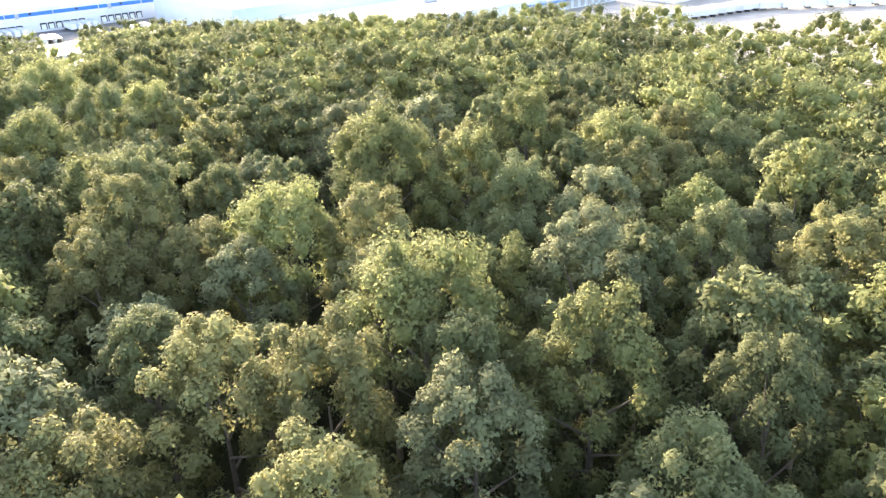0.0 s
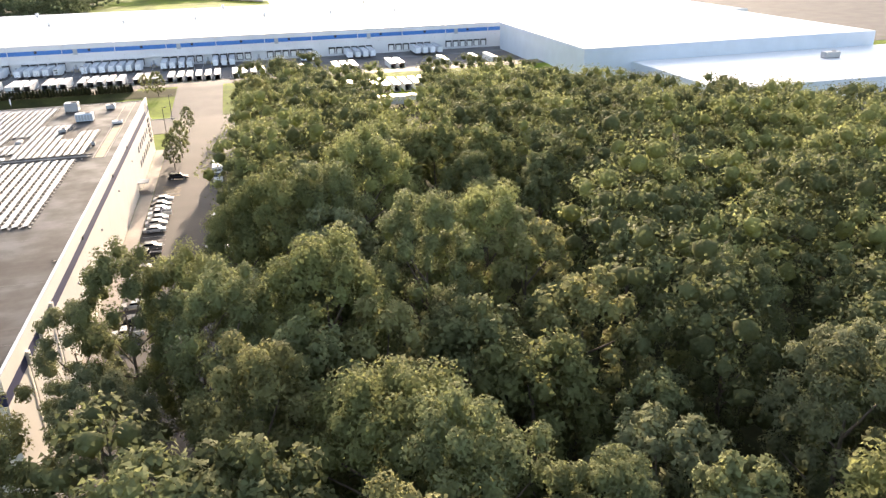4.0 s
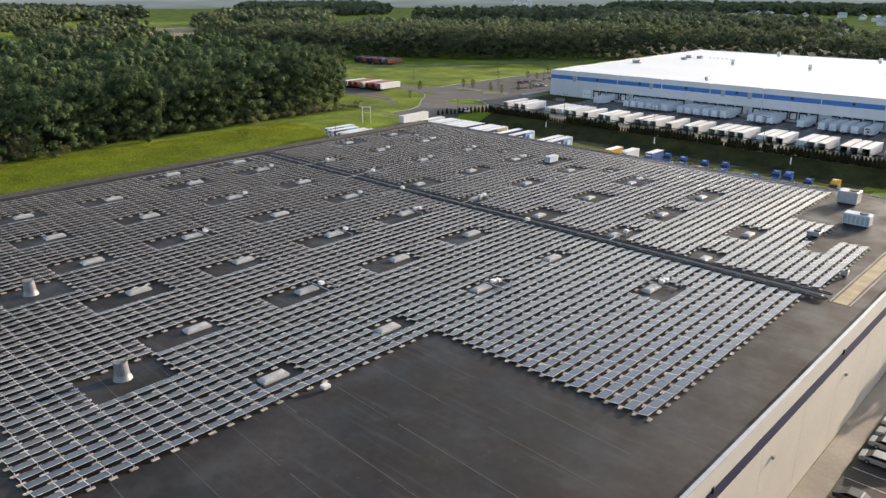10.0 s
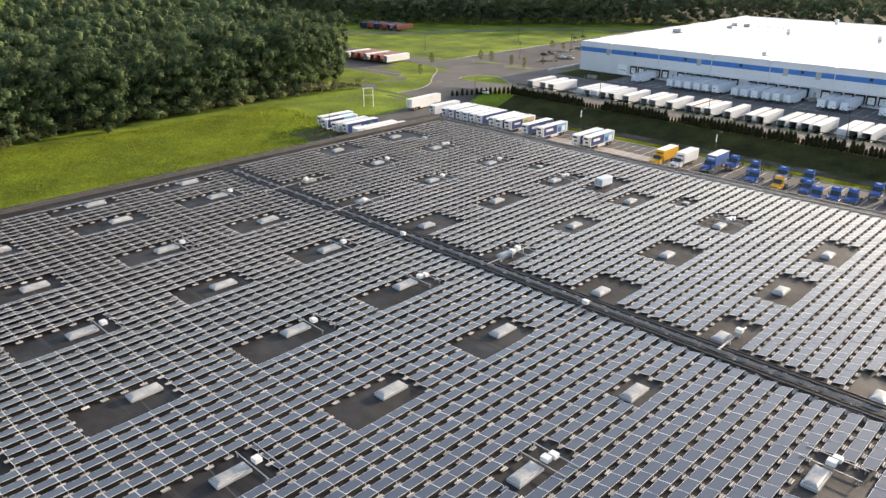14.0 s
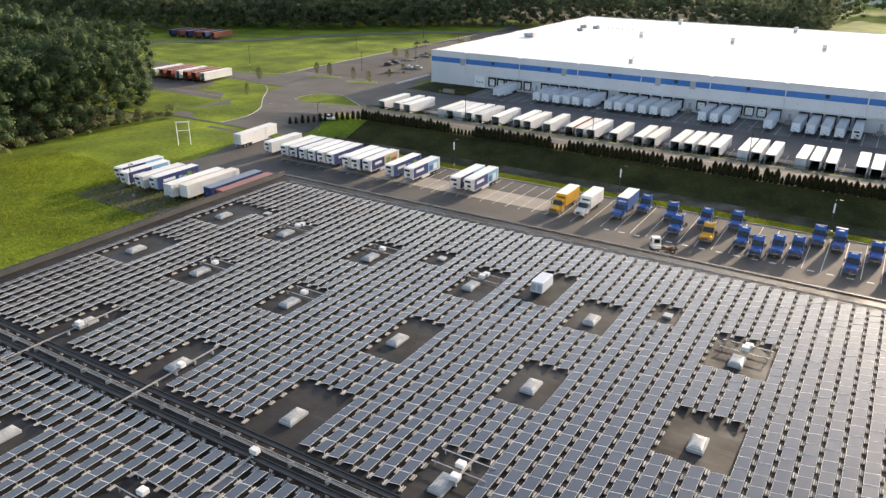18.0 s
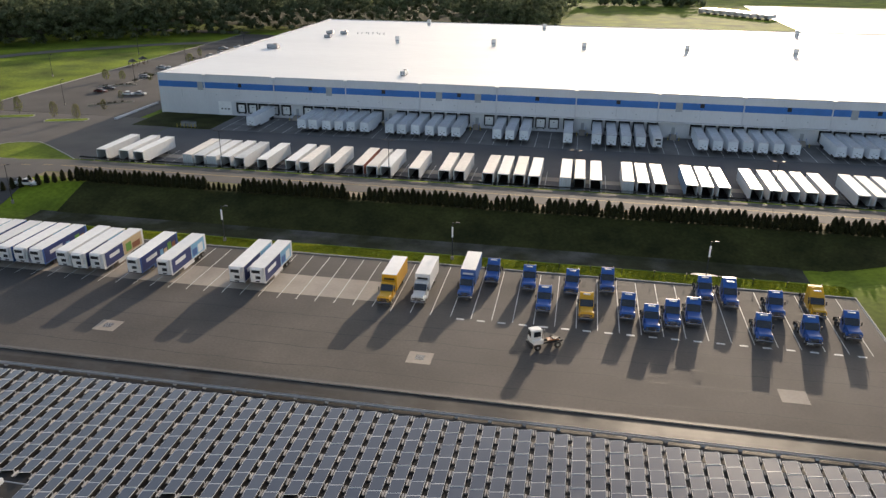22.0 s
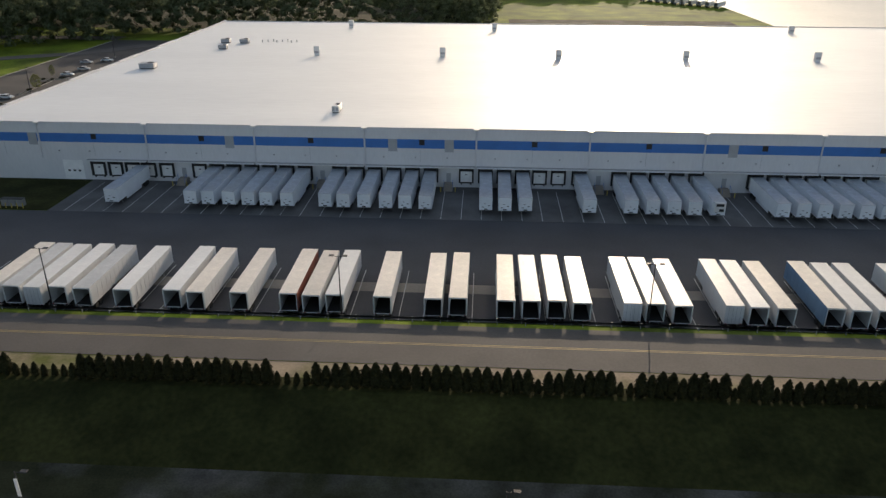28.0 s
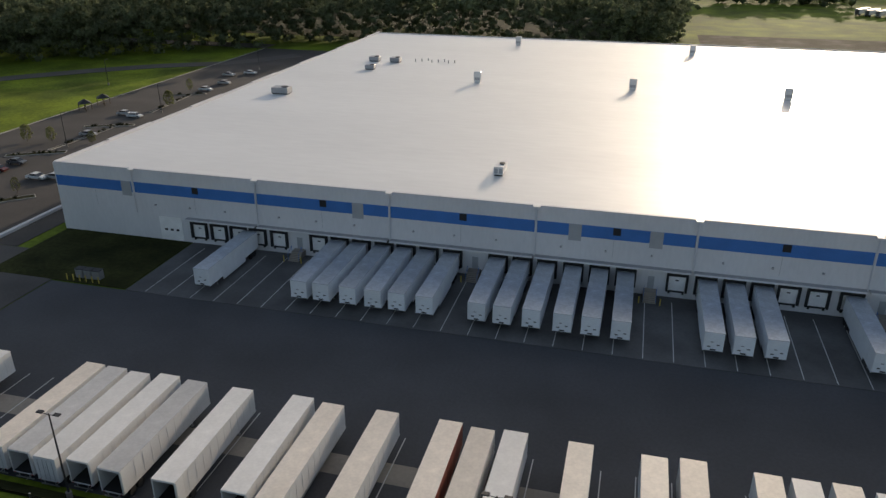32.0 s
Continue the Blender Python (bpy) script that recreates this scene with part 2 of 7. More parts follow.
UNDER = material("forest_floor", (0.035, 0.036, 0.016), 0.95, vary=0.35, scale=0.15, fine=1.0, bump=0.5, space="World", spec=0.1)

# plain distance: glowing backdrop, haze painted up low wooded country into a pale sky
FAR_COUNTRY = bpy.data.materials.new("far_country")
FAR_COUNTRY.use_nodes = True
nt = FAR_COUNTRY.node_tree
nt.nodes.remove(nt.nodes["Principled BSDF"])
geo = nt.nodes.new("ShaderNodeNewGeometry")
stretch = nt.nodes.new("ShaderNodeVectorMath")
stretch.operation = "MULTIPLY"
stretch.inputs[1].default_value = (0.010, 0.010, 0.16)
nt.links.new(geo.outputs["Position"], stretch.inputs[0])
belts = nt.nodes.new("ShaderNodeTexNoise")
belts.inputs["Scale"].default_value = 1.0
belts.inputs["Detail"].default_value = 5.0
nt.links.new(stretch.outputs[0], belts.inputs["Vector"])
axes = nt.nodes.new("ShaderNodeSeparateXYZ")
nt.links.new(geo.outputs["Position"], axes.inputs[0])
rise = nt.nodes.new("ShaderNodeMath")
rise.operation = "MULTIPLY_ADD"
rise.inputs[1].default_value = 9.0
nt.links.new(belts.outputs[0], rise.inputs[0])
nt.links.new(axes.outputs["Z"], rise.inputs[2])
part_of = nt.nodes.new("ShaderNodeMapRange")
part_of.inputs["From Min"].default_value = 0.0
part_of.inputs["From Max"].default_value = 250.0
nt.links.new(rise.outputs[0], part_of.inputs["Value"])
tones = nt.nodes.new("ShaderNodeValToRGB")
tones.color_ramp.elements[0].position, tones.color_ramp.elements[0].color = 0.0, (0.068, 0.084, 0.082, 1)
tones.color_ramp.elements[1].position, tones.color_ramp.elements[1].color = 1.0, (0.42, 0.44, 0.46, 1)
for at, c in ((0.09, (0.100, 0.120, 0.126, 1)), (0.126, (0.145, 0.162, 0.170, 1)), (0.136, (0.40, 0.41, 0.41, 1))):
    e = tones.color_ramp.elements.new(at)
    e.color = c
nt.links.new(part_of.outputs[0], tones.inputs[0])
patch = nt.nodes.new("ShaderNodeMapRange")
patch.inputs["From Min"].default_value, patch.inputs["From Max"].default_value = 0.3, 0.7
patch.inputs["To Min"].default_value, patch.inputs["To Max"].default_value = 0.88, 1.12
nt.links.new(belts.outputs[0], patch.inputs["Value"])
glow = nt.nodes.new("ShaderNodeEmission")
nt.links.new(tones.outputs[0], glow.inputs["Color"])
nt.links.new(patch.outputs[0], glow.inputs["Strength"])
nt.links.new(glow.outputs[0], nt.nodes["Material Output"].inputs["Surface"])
# ---- mesh helpers ----
def box(bm, x0, x1, y0, y1, z0, z1, bevel=0.0):
    """Adds a box to bm, with its edges rounded by bevel."""
    vs = [bm.verts.new((x, y, z)) for z in (z0, z1) for y in (y0, y1) for x in (x0, x1)]
    fs = [bm.faces.new([vs[i] for i in f]) for f in ((0, 2, 3, 1), (4, 5, 7, 6), (0, 1, 5, 4), (2, 6, 7, 3), (0, 4, 6, 2), (1, 3, 7, 5))]
    if bevel:
        bmesh.ops.bevel(bm, geom=list({e for f in fs for e in f.edges}), offset=bevel, segments=1, affect="EDGES")
    return bm


def tube(bm, p, q, r0, r1=None, seg=10, caps=True):
    """Adds a round bar or cone from p to q."""
    p, q = Vector(p), Vector(q)
    r1 = r0 if r1 is None else r1
    way = (q - p)
    m = Matrix.Translation((p + q) / 2) @ way.to_track_quat("Z", "Y").to_matrix().to_4x4()
    bmesh.ops.create_cone(bm, cap_ends=caps, segments=seg, radius1=max(r0, 1e-4), radius2=max(r1, 1e-4), depth=way.length, matrix=m)
    return bm


def prism(bm, outline, axis, a, b):
    """Adds a slab: a 2D outline pushed from a to b along an axis ('x', 'y' or 'z')."""
    def at(u, v, w):
        return {"x": (w, u, v), "y": (u, w, v), "z": (u, v, w)}[axis]
    lo = [bm.verts.new(at(u, v, a)) for u, v in outline]
    hi = [bm.verts.new(at(u, v, b)) for u, v in outline]
    n = len(outline)
    bm.faces.new(lo[::-1])
    bm.faces.new(hi)
    for i in range(n):
        bm.faces.new((lo[i], lo[(i + 1) % n], hi[(i + 1) % n], hi[i]))
    bmesh.ops.recalc_face_normals(bm, faces=bm.faces[:])
    return bm


def mesh_of(name, bm, mat):
    me = bpy.data.meshes.new(name)
    bm.to_mesh(me)
    bm.free()
    me.materials.append(mat)
    return me


def part(name, bm, mat, parent, label=""):
    """Links a bmesh as one mesh object under a thing or a part."""
    ob = new(name, mesh_of(name, bm, mat))
    ob.parent = parent
    if label:
        ob["label"] = label
    return ob


def thing(name, label, category, group="", loc=(0, 0, 0), turn=0.0):
    ob = new(name)
    ob.empty_display_size = 0.5
    ob.matrix_basis = pose(*loc, 0, 0, turn)
    return tagged(ob, label, category, group)


def solid(name, bm, mat, label, category, kind="structure", group=""):
    return tagged(new(name, mesh_of(name, bm, mat)), label, category, group, kind)


def B(*boxes, bevel=0.0):
    bm = bmesh.new()
    for b in boxes:
        box(bm, *b, bevel=bevel)
    return bm


def slab(name, rects, z, mat, label, category, thick=0.06):
    """A flat layer of the ground made of rectangles (x0, x1, y0, y1)."""
    return solid(name, B(*[(x0, x1, y0, y1, z - thick, z) for x0, x1, y0, y1 in rects]), mat, label, category)
# ---- ground ----
RISE = 2.4


def ramp(v, a, b):
    """0 before a, 1 after b, smooth between."""
    u = max(0.0, min(1.0, (v - a) / (b - a)))
    return u * u * (3 - 2 * u)


def along(v, knots):
    for (a, za), (b, zb) in zip(knots, knots[1:]):
        if v <= b:
            return za if v <= a else za + (zb - za) * (v - a) / (b - a)
    return knots[-1][1]


def height(x, y):
    """Level sites; a ditch north of the truck lot, and the public road on a bank behind it."""
    r = RISE * ramp(x, -246, -205)
    d = ramp(x, -222, -200)
    west = along(y, ((376.2, 0), (379.5, -1.1 * d), (386, -1.2 * d), (397.3, r), (414.9, r), (418.6, 0)))
    east = along(y, ((352, 0), (400, r), (414.9, r), (418.6, 0)))
    s = ramp(x, -34, -16)
    z = west * (1 - s) + east * s
    if 180 < y < 372 and -262 < x < -205:
        z += 1.3 * math.sin(math.pi * (x + 262) / 57) ** 2 * min(1.0, (372 - y) / 30, (y - 180) / 30)
    return z


def sheet(name, x0, x1, y0, y1, lift, mat, label, category, step=3.0, xs=None, ys=None):
    """A surface laid over the ground."""
    xs = xs or list(np.linspace(x0, x1, max(2, int((x1 - x0) / (step * 2)) + 1)))
    ys = ys or list(np.linspace(y0, y1, max(2, int((y1 - y0) / step) + 1)))
    verts = [(float(x), float(y), height(x, y) + lift) for y in ys for x in xs]
    n = len(xs)
    me = bpy.data.meshes.new(name)
    me.from_pydata(verts, [], [(j * n + i, j * n + i + 1, (j + 1) * n + i + 1, (j + 1) * n + i) for j in range(len(ys) - 1) for i in range(n - 1)])
    me.materials.append(mat)
    return tagged(new(name, me), label, category, kind="structure")


sheet("ground", 0, 1, 0, 1, -0.10, GRASS, "wide green mown and meadow grass ground", "ground",
      xs=[-4200, -2400, -1400, -900, -600, -420] + list(range(-300, 60, 4)) + [60, 90, 140, 200, 300, 450, 700, 1200, 2400, 4200],
      ys=[-2500, -900, -300, -100, 0, 80] + list(range(140, 372, 8)) + list(np.arange(373, 420, 1.5)) + [430, 470, 520, 600, 700, 850, 1100, 1500, 2100, 3000, 4200])
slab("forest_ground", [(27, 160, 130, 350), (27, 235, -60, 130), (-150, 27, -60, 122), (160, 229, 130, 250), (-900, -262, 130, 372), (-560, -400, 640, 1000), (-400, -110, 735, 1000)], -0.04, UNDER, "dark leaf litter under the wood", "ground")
slab("side_lot", [(4.2, 24.5, 122, 352)], 0.0, DARK_ASPHALT, "asphalt car park beside the warehouse, coloured dark as tree-shaded", "car park")
slab("side_walk", [(0.9, 4.1, 122, 307.6)], 0.012, CONCRETE, "sandy concrete strip along the cream wall", "pavement")
sheet("side_road", 2.0, 20.5, 352, 403.2, 0.004, OLD_ASPHALT, "worn asphalt drive up to the road", "road")
slab("lot", [(-236, -31, 329.2, 372.5), (-31, 4.1, 329.2, 352)], 0.0, ASPHALT, "dark asphalt truck lot", "car park")
slab("dock_strip", [(-170, -2, 308.3, 329.195)], 0.006, CONCRETE, "pale concrete strip along the dock wall", "pavement")
slab("lot_west", [(-236, -170.2, 306, 329)], 0.0, ASPHALT, "asphalt corner of the truck lot", "car park")
slab("stall_pad", [(-190, -110, 355.5, 363)], 0.008, CONCRETE, "pale concrete pad under the trailer noses", "pavement")
sheet("road", -330, 420, 403.3, 413.6, 0.006, OLD_ASPHALT, "worn two-lane asphalt road on a low bank", "road")
sheet("verge", -212, -14, 399.7, 403.2, -0.03, SAND, "sandy grass verge of the road", "verge", step=1.2)
sheet("rail_verge", -205.8, 60, 414.95, 418.65, -0.05, SHADED_GRASS, "patchy grass strip between guardrail and court, coloured as shaded", "grass", step=0.9)
slab("court", [(-206, 330, 418.7, 460)], 0.0, COURT, "dark asphalt truck court", "road")
slab("apron", [(-192, 330, 460.1, 480)], 0.004, APRON, "stained grey concrete dock apron", "pavement")
slab("trailer_pad", [(-206, 330, 428.2, 431.4)], 0.008, CONCRETE, "concrete strip under the parked trailers", "pavement")
slab("north_junction", [(-284.9, -262.2, 436, 470)], 0.0, OLD_ASPHALT, "worn asphalt drive into the staff car park", "road")
sheet("west_junction", -262, -206.2, 376, 470, 0.02, OLD_ASPHALT, "worn asphalt junction", "road")
slab("staff_lot", [(-285, -222, 470.2, 690)], 0.0, DARK_ASPHALT, "asphalt staff car park beside the white warehouse", "car park")
slab("west_road", [(-470, -285.1, 439, 452), (-900, -285.2, 690.2, 702)], 0.002, OLD_ASPHALT, "asphalt road through the meadow", "road")
sheet("west_trailer_yard", -345, -290, 412, 437.8, 0.02, OLD_ASPHALT, "worn asphalt yard for old trailers", "road")
sheet("lit_bank", -206, -192.05, 386.0, 399.6, -0.04, GRASS, "green grass at the open end of the road bank", "grass", step=1.2)
sheet("ditch_bank", -192, 1.8, 385.8, 399.6, -0.025, SHADED_GRASS, "rough grass on the road bank, hedge shade in its colour", "grass", step=1.2)
sheet("ditch_gravel", -196, -36, 379.6, 386.6, -0.045, GRAVEL, "pale gravel and weeds in the ditch bottom", "gravel", step=1.5)
slab("rear_yard", [(-90, 40, 690, 790)], -0.02, GRAVEL, "grey gravel yard behind the white warehouse", "gravel")
slab("far_yard", [(60, 420, 700, 1000)], -0.02, WET_YARD, "pale concrete trailer yard", "pavement")
slab("east_yard", [(135, 900, 330, 999)], -0.05, OLD_ASPHALT, "worn asphalt yards between the far buildings", "road", thick=0.04)
slab("factory_yard", [(236, 900, 40, 329.9)], -0.03, CONCRETE, "pale concrete yard before the far factory", "pavement", thick=0.04)
slab("stubble_field", [(-1000, -760, 560, 690)], -0.03, SAND, "straw-coloured field between the woods", "field")


def strips(name, rects, mat, label, z=0.016):
    """Painted lines, one part each, under one piece of the setting."""
    h = tagged(new(name), label, "markings", kind="structure")
    for x0, x1, y0, y1 in rects:
        part("line", B((x0, x1, y0, y1, z - 0.006, z)), mat, h)
    return h


strips("lot_lines", [(x - 0.06, x + 0.06, 353.6 if x < -108 else 352.6, 371.6) for x in np.arange(-64.05 - 3.3 * 38, -31, 3.3)], PAINT, "white parking lines in the truck lot")
strips("lot_dashes", [(x - 0.62, x + 0.62, 351.9, 352.35) for x in np.arange(-95.4, -34, 3.3)], PAINT, "white dashes in front of the tractors")
strips("apron_lines", [(x - 0.06, x + 0.06, 460.4, 478.0) for x in np.arange(-188.6, 60, 4.05)], PAINT, "white lines between the dock lanes")
strips("row_lines", [(x - 0.06, x + 0.06, 418.8, 436.0) for x in np.arange(-203.4, 30, 3.66)], PAINT, "white lines between trailer stalls")
strips("side_lot_lines", [(4.6, 9.6, y - 0.05, y + 0.05) for y in np.arange(206.6, 262, 2.75)], PAINT, "white car stall lines")
hatch = tagged(new("hatched_bay"), "yellow hatched bay beside the entrance", "markings", kind="structure")
for i in range(7):
    bm = B((-0.06, 0.06, -2.6, 2.6, 0.010, 0.016))
    bmesh.ops.transform(bm, matrix=pose(8.4, 260.5 + i * 1.1, 0, 0, 0, 60), verts=bm.verts[:])
    part("line", bm, YELLOW_PAINT, hatch)
sheet("road_centre_line", -300, 300, 408.25, 408.38, 0.016, YELLOW_PAINT, "double yellow centre line", "markings")
sheet("road_centre_line", -300, 300, 408.58, 408.71, 0.016, YELLOW_PAINT, "double yellow centre line", "markings")
for i, x in enumerate((-148.6, -99.2, -48.4)):
    h = tagged(new("drain_pad"), "pale concrete square with an iron drain grate", "drain", kind="structure")
    part("pad", B((x - 1.8, x + 1.8, 337.75, 340.95, 0.004, 0.02)), CONCRETE, h)
    if i < 2:
        g = part("grate", B((x - 0.65, x + 0.65, 338.8, 340.1, 0.021, 0.03)), DARK_METAL, h)
        for k in range(5):
            part("bar", B((x - 0.6, x + 0.6, 338.9 + 0.25 * k, 338.98 + 0.25 * k, 0.031, 0.04)), GREY_METAL, g)


def kerb(name, rects, h=0.15):
    return solid(name, B(*[(a, b, c, d, -0.1, h) for a, b, c, d in rects], bevel=0.02), KERB, "grey concrete kerb", "kerb")


kerb("lot_kerb", [(-205, -31, 372.5, 372.7), (-31, -30.8, 352, 372.7)])
kerb("side_kerb", [(24.5, 24.7, 150, 352), (-30.8, 4.0, 352, 352.2)])
kerb("staff_kerb", [(-285.2, -285, 470, 690), (-222, -221.8, 500, 690)])
sheet("lot_verge", -205, -30.8, 372.72, 379.9, 0.04, GRASS, "sunlit mown grass strip behind the kerb", "grass", step=1.0)
slab("staff_lawn", [(-219, -192.2, 460.4, 479.9)], 0.03, SHADED_GRASS, "grass beside the white warehouse, coloured as shaded", "grass")


def tar_line(name, y, x0, x1, seed):
    """A sealed crack wandering along the asphalt."""
    r = random.Random(seed)
    bm = bmesh.new()
    lo, hi, x, d = [], [], x0, 0.0
    while x < x1:
        w = r.uniform(0.05, 0.11)
        lo.append(bm.verts.new((x, y + d - w, 0.007)))
        hi.append(bm.verts.new((x, y + d + w, 0.007)))
        x += r.uniform(0.6, 1.6)
        d = d * 0.9 + r.uniform(-0.16, 0.16)
    for i in range(len(lo) - 1):
        bm.faces.new((lo[i], lo[i + 1], hi[i + 1], hi[i]))
    solid(name, bm, TAR, "dark sealed crack across the asphalt", "crack")


for i, y in enumerate((334.2, 339.3, 343.8, 348.6, 356.8, 364.9)):
    tar_line("sealed_crack", y, -168 + 5 * i, -33, 40 + i)


def ribbon(name, points, width, lift, mat, label, category):
    """A road or path of one width laid along a line of points."""
    pts = [Vector((x, y, 0)) for x, y in points]
    fine = []
    for i in range(len(pts) - 1):
        a, b, c, d = pts[max(0, i - 1)], pts[i], pts[i + 1], pts[min(len(pts) - 1, i + 2)]
        for k in range(6):
            u = k / 6
            fine.append(0.5 * ((2 * b) + (c - a) * u + (2 * a - 5 * b + 4 * c - d) * u * u + (3 * b - a - 3 * c + d) * u ** 3))
    fine.append(pts[-1])
    bm = bmesh.new()
    rows = []
    for i, q in enumerate(fine):
        w = (fine[min(i + 1, len(fine) - 1)] - fine[max(i - 1, 0)]).normalized()
        n = Vector((-w.y, w.x, 0)) * width / 2
        rows.append([bm.verts.new((v.x, v.y, height(v.x, v.y) + h)) for v, h in ((q + n, lift - 0.12), (q + n, lift), (q - n, lift), (q - n, lift - 0.12))])
    for a, b in zip(rows, rows[1:]):
        for k in range(3):
            bm.faces.new((a[k], a[k + 1], b[k + 1], b[k]))
    bmesh.ops.recalc_face_normals(bm, faces=bm.faces[:])
    return solid(name, bm, mat, label, category)


def lawn(name, outline, lift, label, edged=0):
    """A patch of grass inside a kerb."""
    bm = bmesh.new()
    top = [bm.verts.new((x, y, height(x, y) + (lift if i < (edged or 999) else -0.095))) for i, (x, y) in enumerate(outline)]
    low = [bm.verts.new((x, y, height(x, y) - 0.1)) for x, y in outline]
    bm.faces.new(top)
    n = len(outline)
    for i in range(n):
        bm.faces.new((top[i], low[i], low[(i + 1) % n], top[(i + 1) % n]))
    bmesh.ops.recalc_face_normals(bm, faces=bm.faces[:])
    bmesh.ops.triangulate(bm, faces=bm.faces[:])
    return solid(name, bm, GRASS, label, "grass")


WEST_EDGE = [(-300, 437.6), (-284, 437.2), (-272, 434.5), (-262.5, 426), (-254, 415), (-247, 407), (-241.8, 401), (-238, 394.5), (-236, 388), (-236.4, 377)]
lawn("west_lawn", WEST_EDGE + [(-280, 377), (-300, 400)], 0.06, "sloping green grass inside the curve of the kerb", edged=len(WEST_EDGE))
ribbon("west_kerb", WEST_EDGE, 0.25, 0.17, KERB, "pale curved concrete kerb", "kerb")
TRI = [(-242.3, 419.4), (-243.4, 426), (-241, 432.0), (-236, 434.4), (-230.6, 434.2), (-209.6, 419.6), (-212, 417.9), (-223.7, 417.6), (-236, 417.8)]
lawn("traffic_island", TRI, 0.12, "grass traffic island in the junction")
ribbon("island_kerb", TRI + TRI[:1], 0.22, 0.16, KERB, "pale concrete kerb round the traffic island", "kerb")
for ax, ay, bx, by in ((-269.4, 460.6, -258.3, 464.4), (-247.7, 459.7, -237.6, 463.2)):
    way = Vector((bx - ax, by - ay, 0)).normalized()
    side = Vector((-way.y, way.x, 0)) * 1.9
    out = []
    for c, sgn in ((Vector((bx, by, 0)), 1), (Vector((ax, ay, 0)), -1)):
        for k in range(7):
            g = math.pi * (k / 6 - 0.5)
            q = c + way * (1.4 * math.cos(g) * sgn) + side * (math.sin(g) * sgn)
            out.append((q.x, q.y))
    lawn("parking_island", out, 0.14, "kerbed planting island with dry grass")
    ribbon("parking_island_kerb", out + out[:1], 0.22, 0.17, KERB, "pale concrete kerb round a planting island", "kerb")
ribbon("far_road", [(-470, 470), (-420, 500), (-378, 540), (-352, 590), (-312, 632), (-280, 652), (-262, 676)], 9.0, 0.05, OLD_ASPHALT, "asphalt road round the meadow", "road")
ribbon("meadow_kerb", [(-300, 454.2), (-286.5, 457.5), (-284.2, 466), (-285.2, 500), (-285.2, 560)], 0.3, 0.17, KERB, "pale concrete kerb at the meadow's edge", "kerb")

SKEW = -0.059  # the south wall runs off the square towards the north-west


def lean(ob, y0=None, y1=None):
    """Turns the south side of a thing off the square; from y0 to y1 the turn fades out."""
    for v in ob.data.vertices:
        f = 1.0 if y0 is None else max(0.0, min(1.0, (y1 - v.co.y) / (y1 - y0)))
        v.co.y += SKEW * (v.co.x - 0.8) * f
    return ob


# upper terrace with a walk and car stalls along the store's south wall
lean(slab("south_terrace", [(-146, -22, 104, 148.15)], 7.44, GRASS, "raised grass terrace along the south wall", "ground", thick=7.6))
lean(slab("south_court", [(-145.8, -22.4, 104.4, 144.2)], 7.52, ASPHALT, "dark asphalt court on the upper terrace", "car park", thick=0.1))
lean(slab("south_walk", [(-145.8, -22.4, 144.35, 146.1)], 7.62, CONCRETE, "pale concrete walk above the court", "pavement", thick=0.2))
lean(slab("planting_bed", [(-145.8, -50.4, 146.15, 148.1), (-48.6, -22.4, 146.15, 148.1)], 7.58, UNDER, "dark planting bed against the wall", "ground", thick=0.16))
lean(slab("cross_walk", [(-50.3, -48.7, 146.15, 148.1)], 7.61, CONCRETE, "short concrete path across the bed", "pavement", thick=0.2))
for line in strips("terrace_lines", [(x - 0.06, x + 0.06, 139.2, 144.1) for x in np.arange(-144, -24, 2.8)], PAINT, "white car stall lines on the terrace", z=7.53).children:
    lean(line)
# ---- solar warehouse (A) ----
AX0, AX1, AY0, AY1, DECK = -144.0, 0.8, 148.2, 308.1, 15.35
JOINT = material("joint_sealant", (0.56, 0.53, 0.48), 0.8, vary=0.1, scale=0.5, space="World")
WELD = material("membrane_weld", (0.052, 0.049, 0.046), 0.6, vary=0.3, scale=0.5, space="World")
BAND_W = material("upper_wall_white", (0.70, 0.68, 0.62), 0.7, vary=0.05, scale=0.2, space="World")


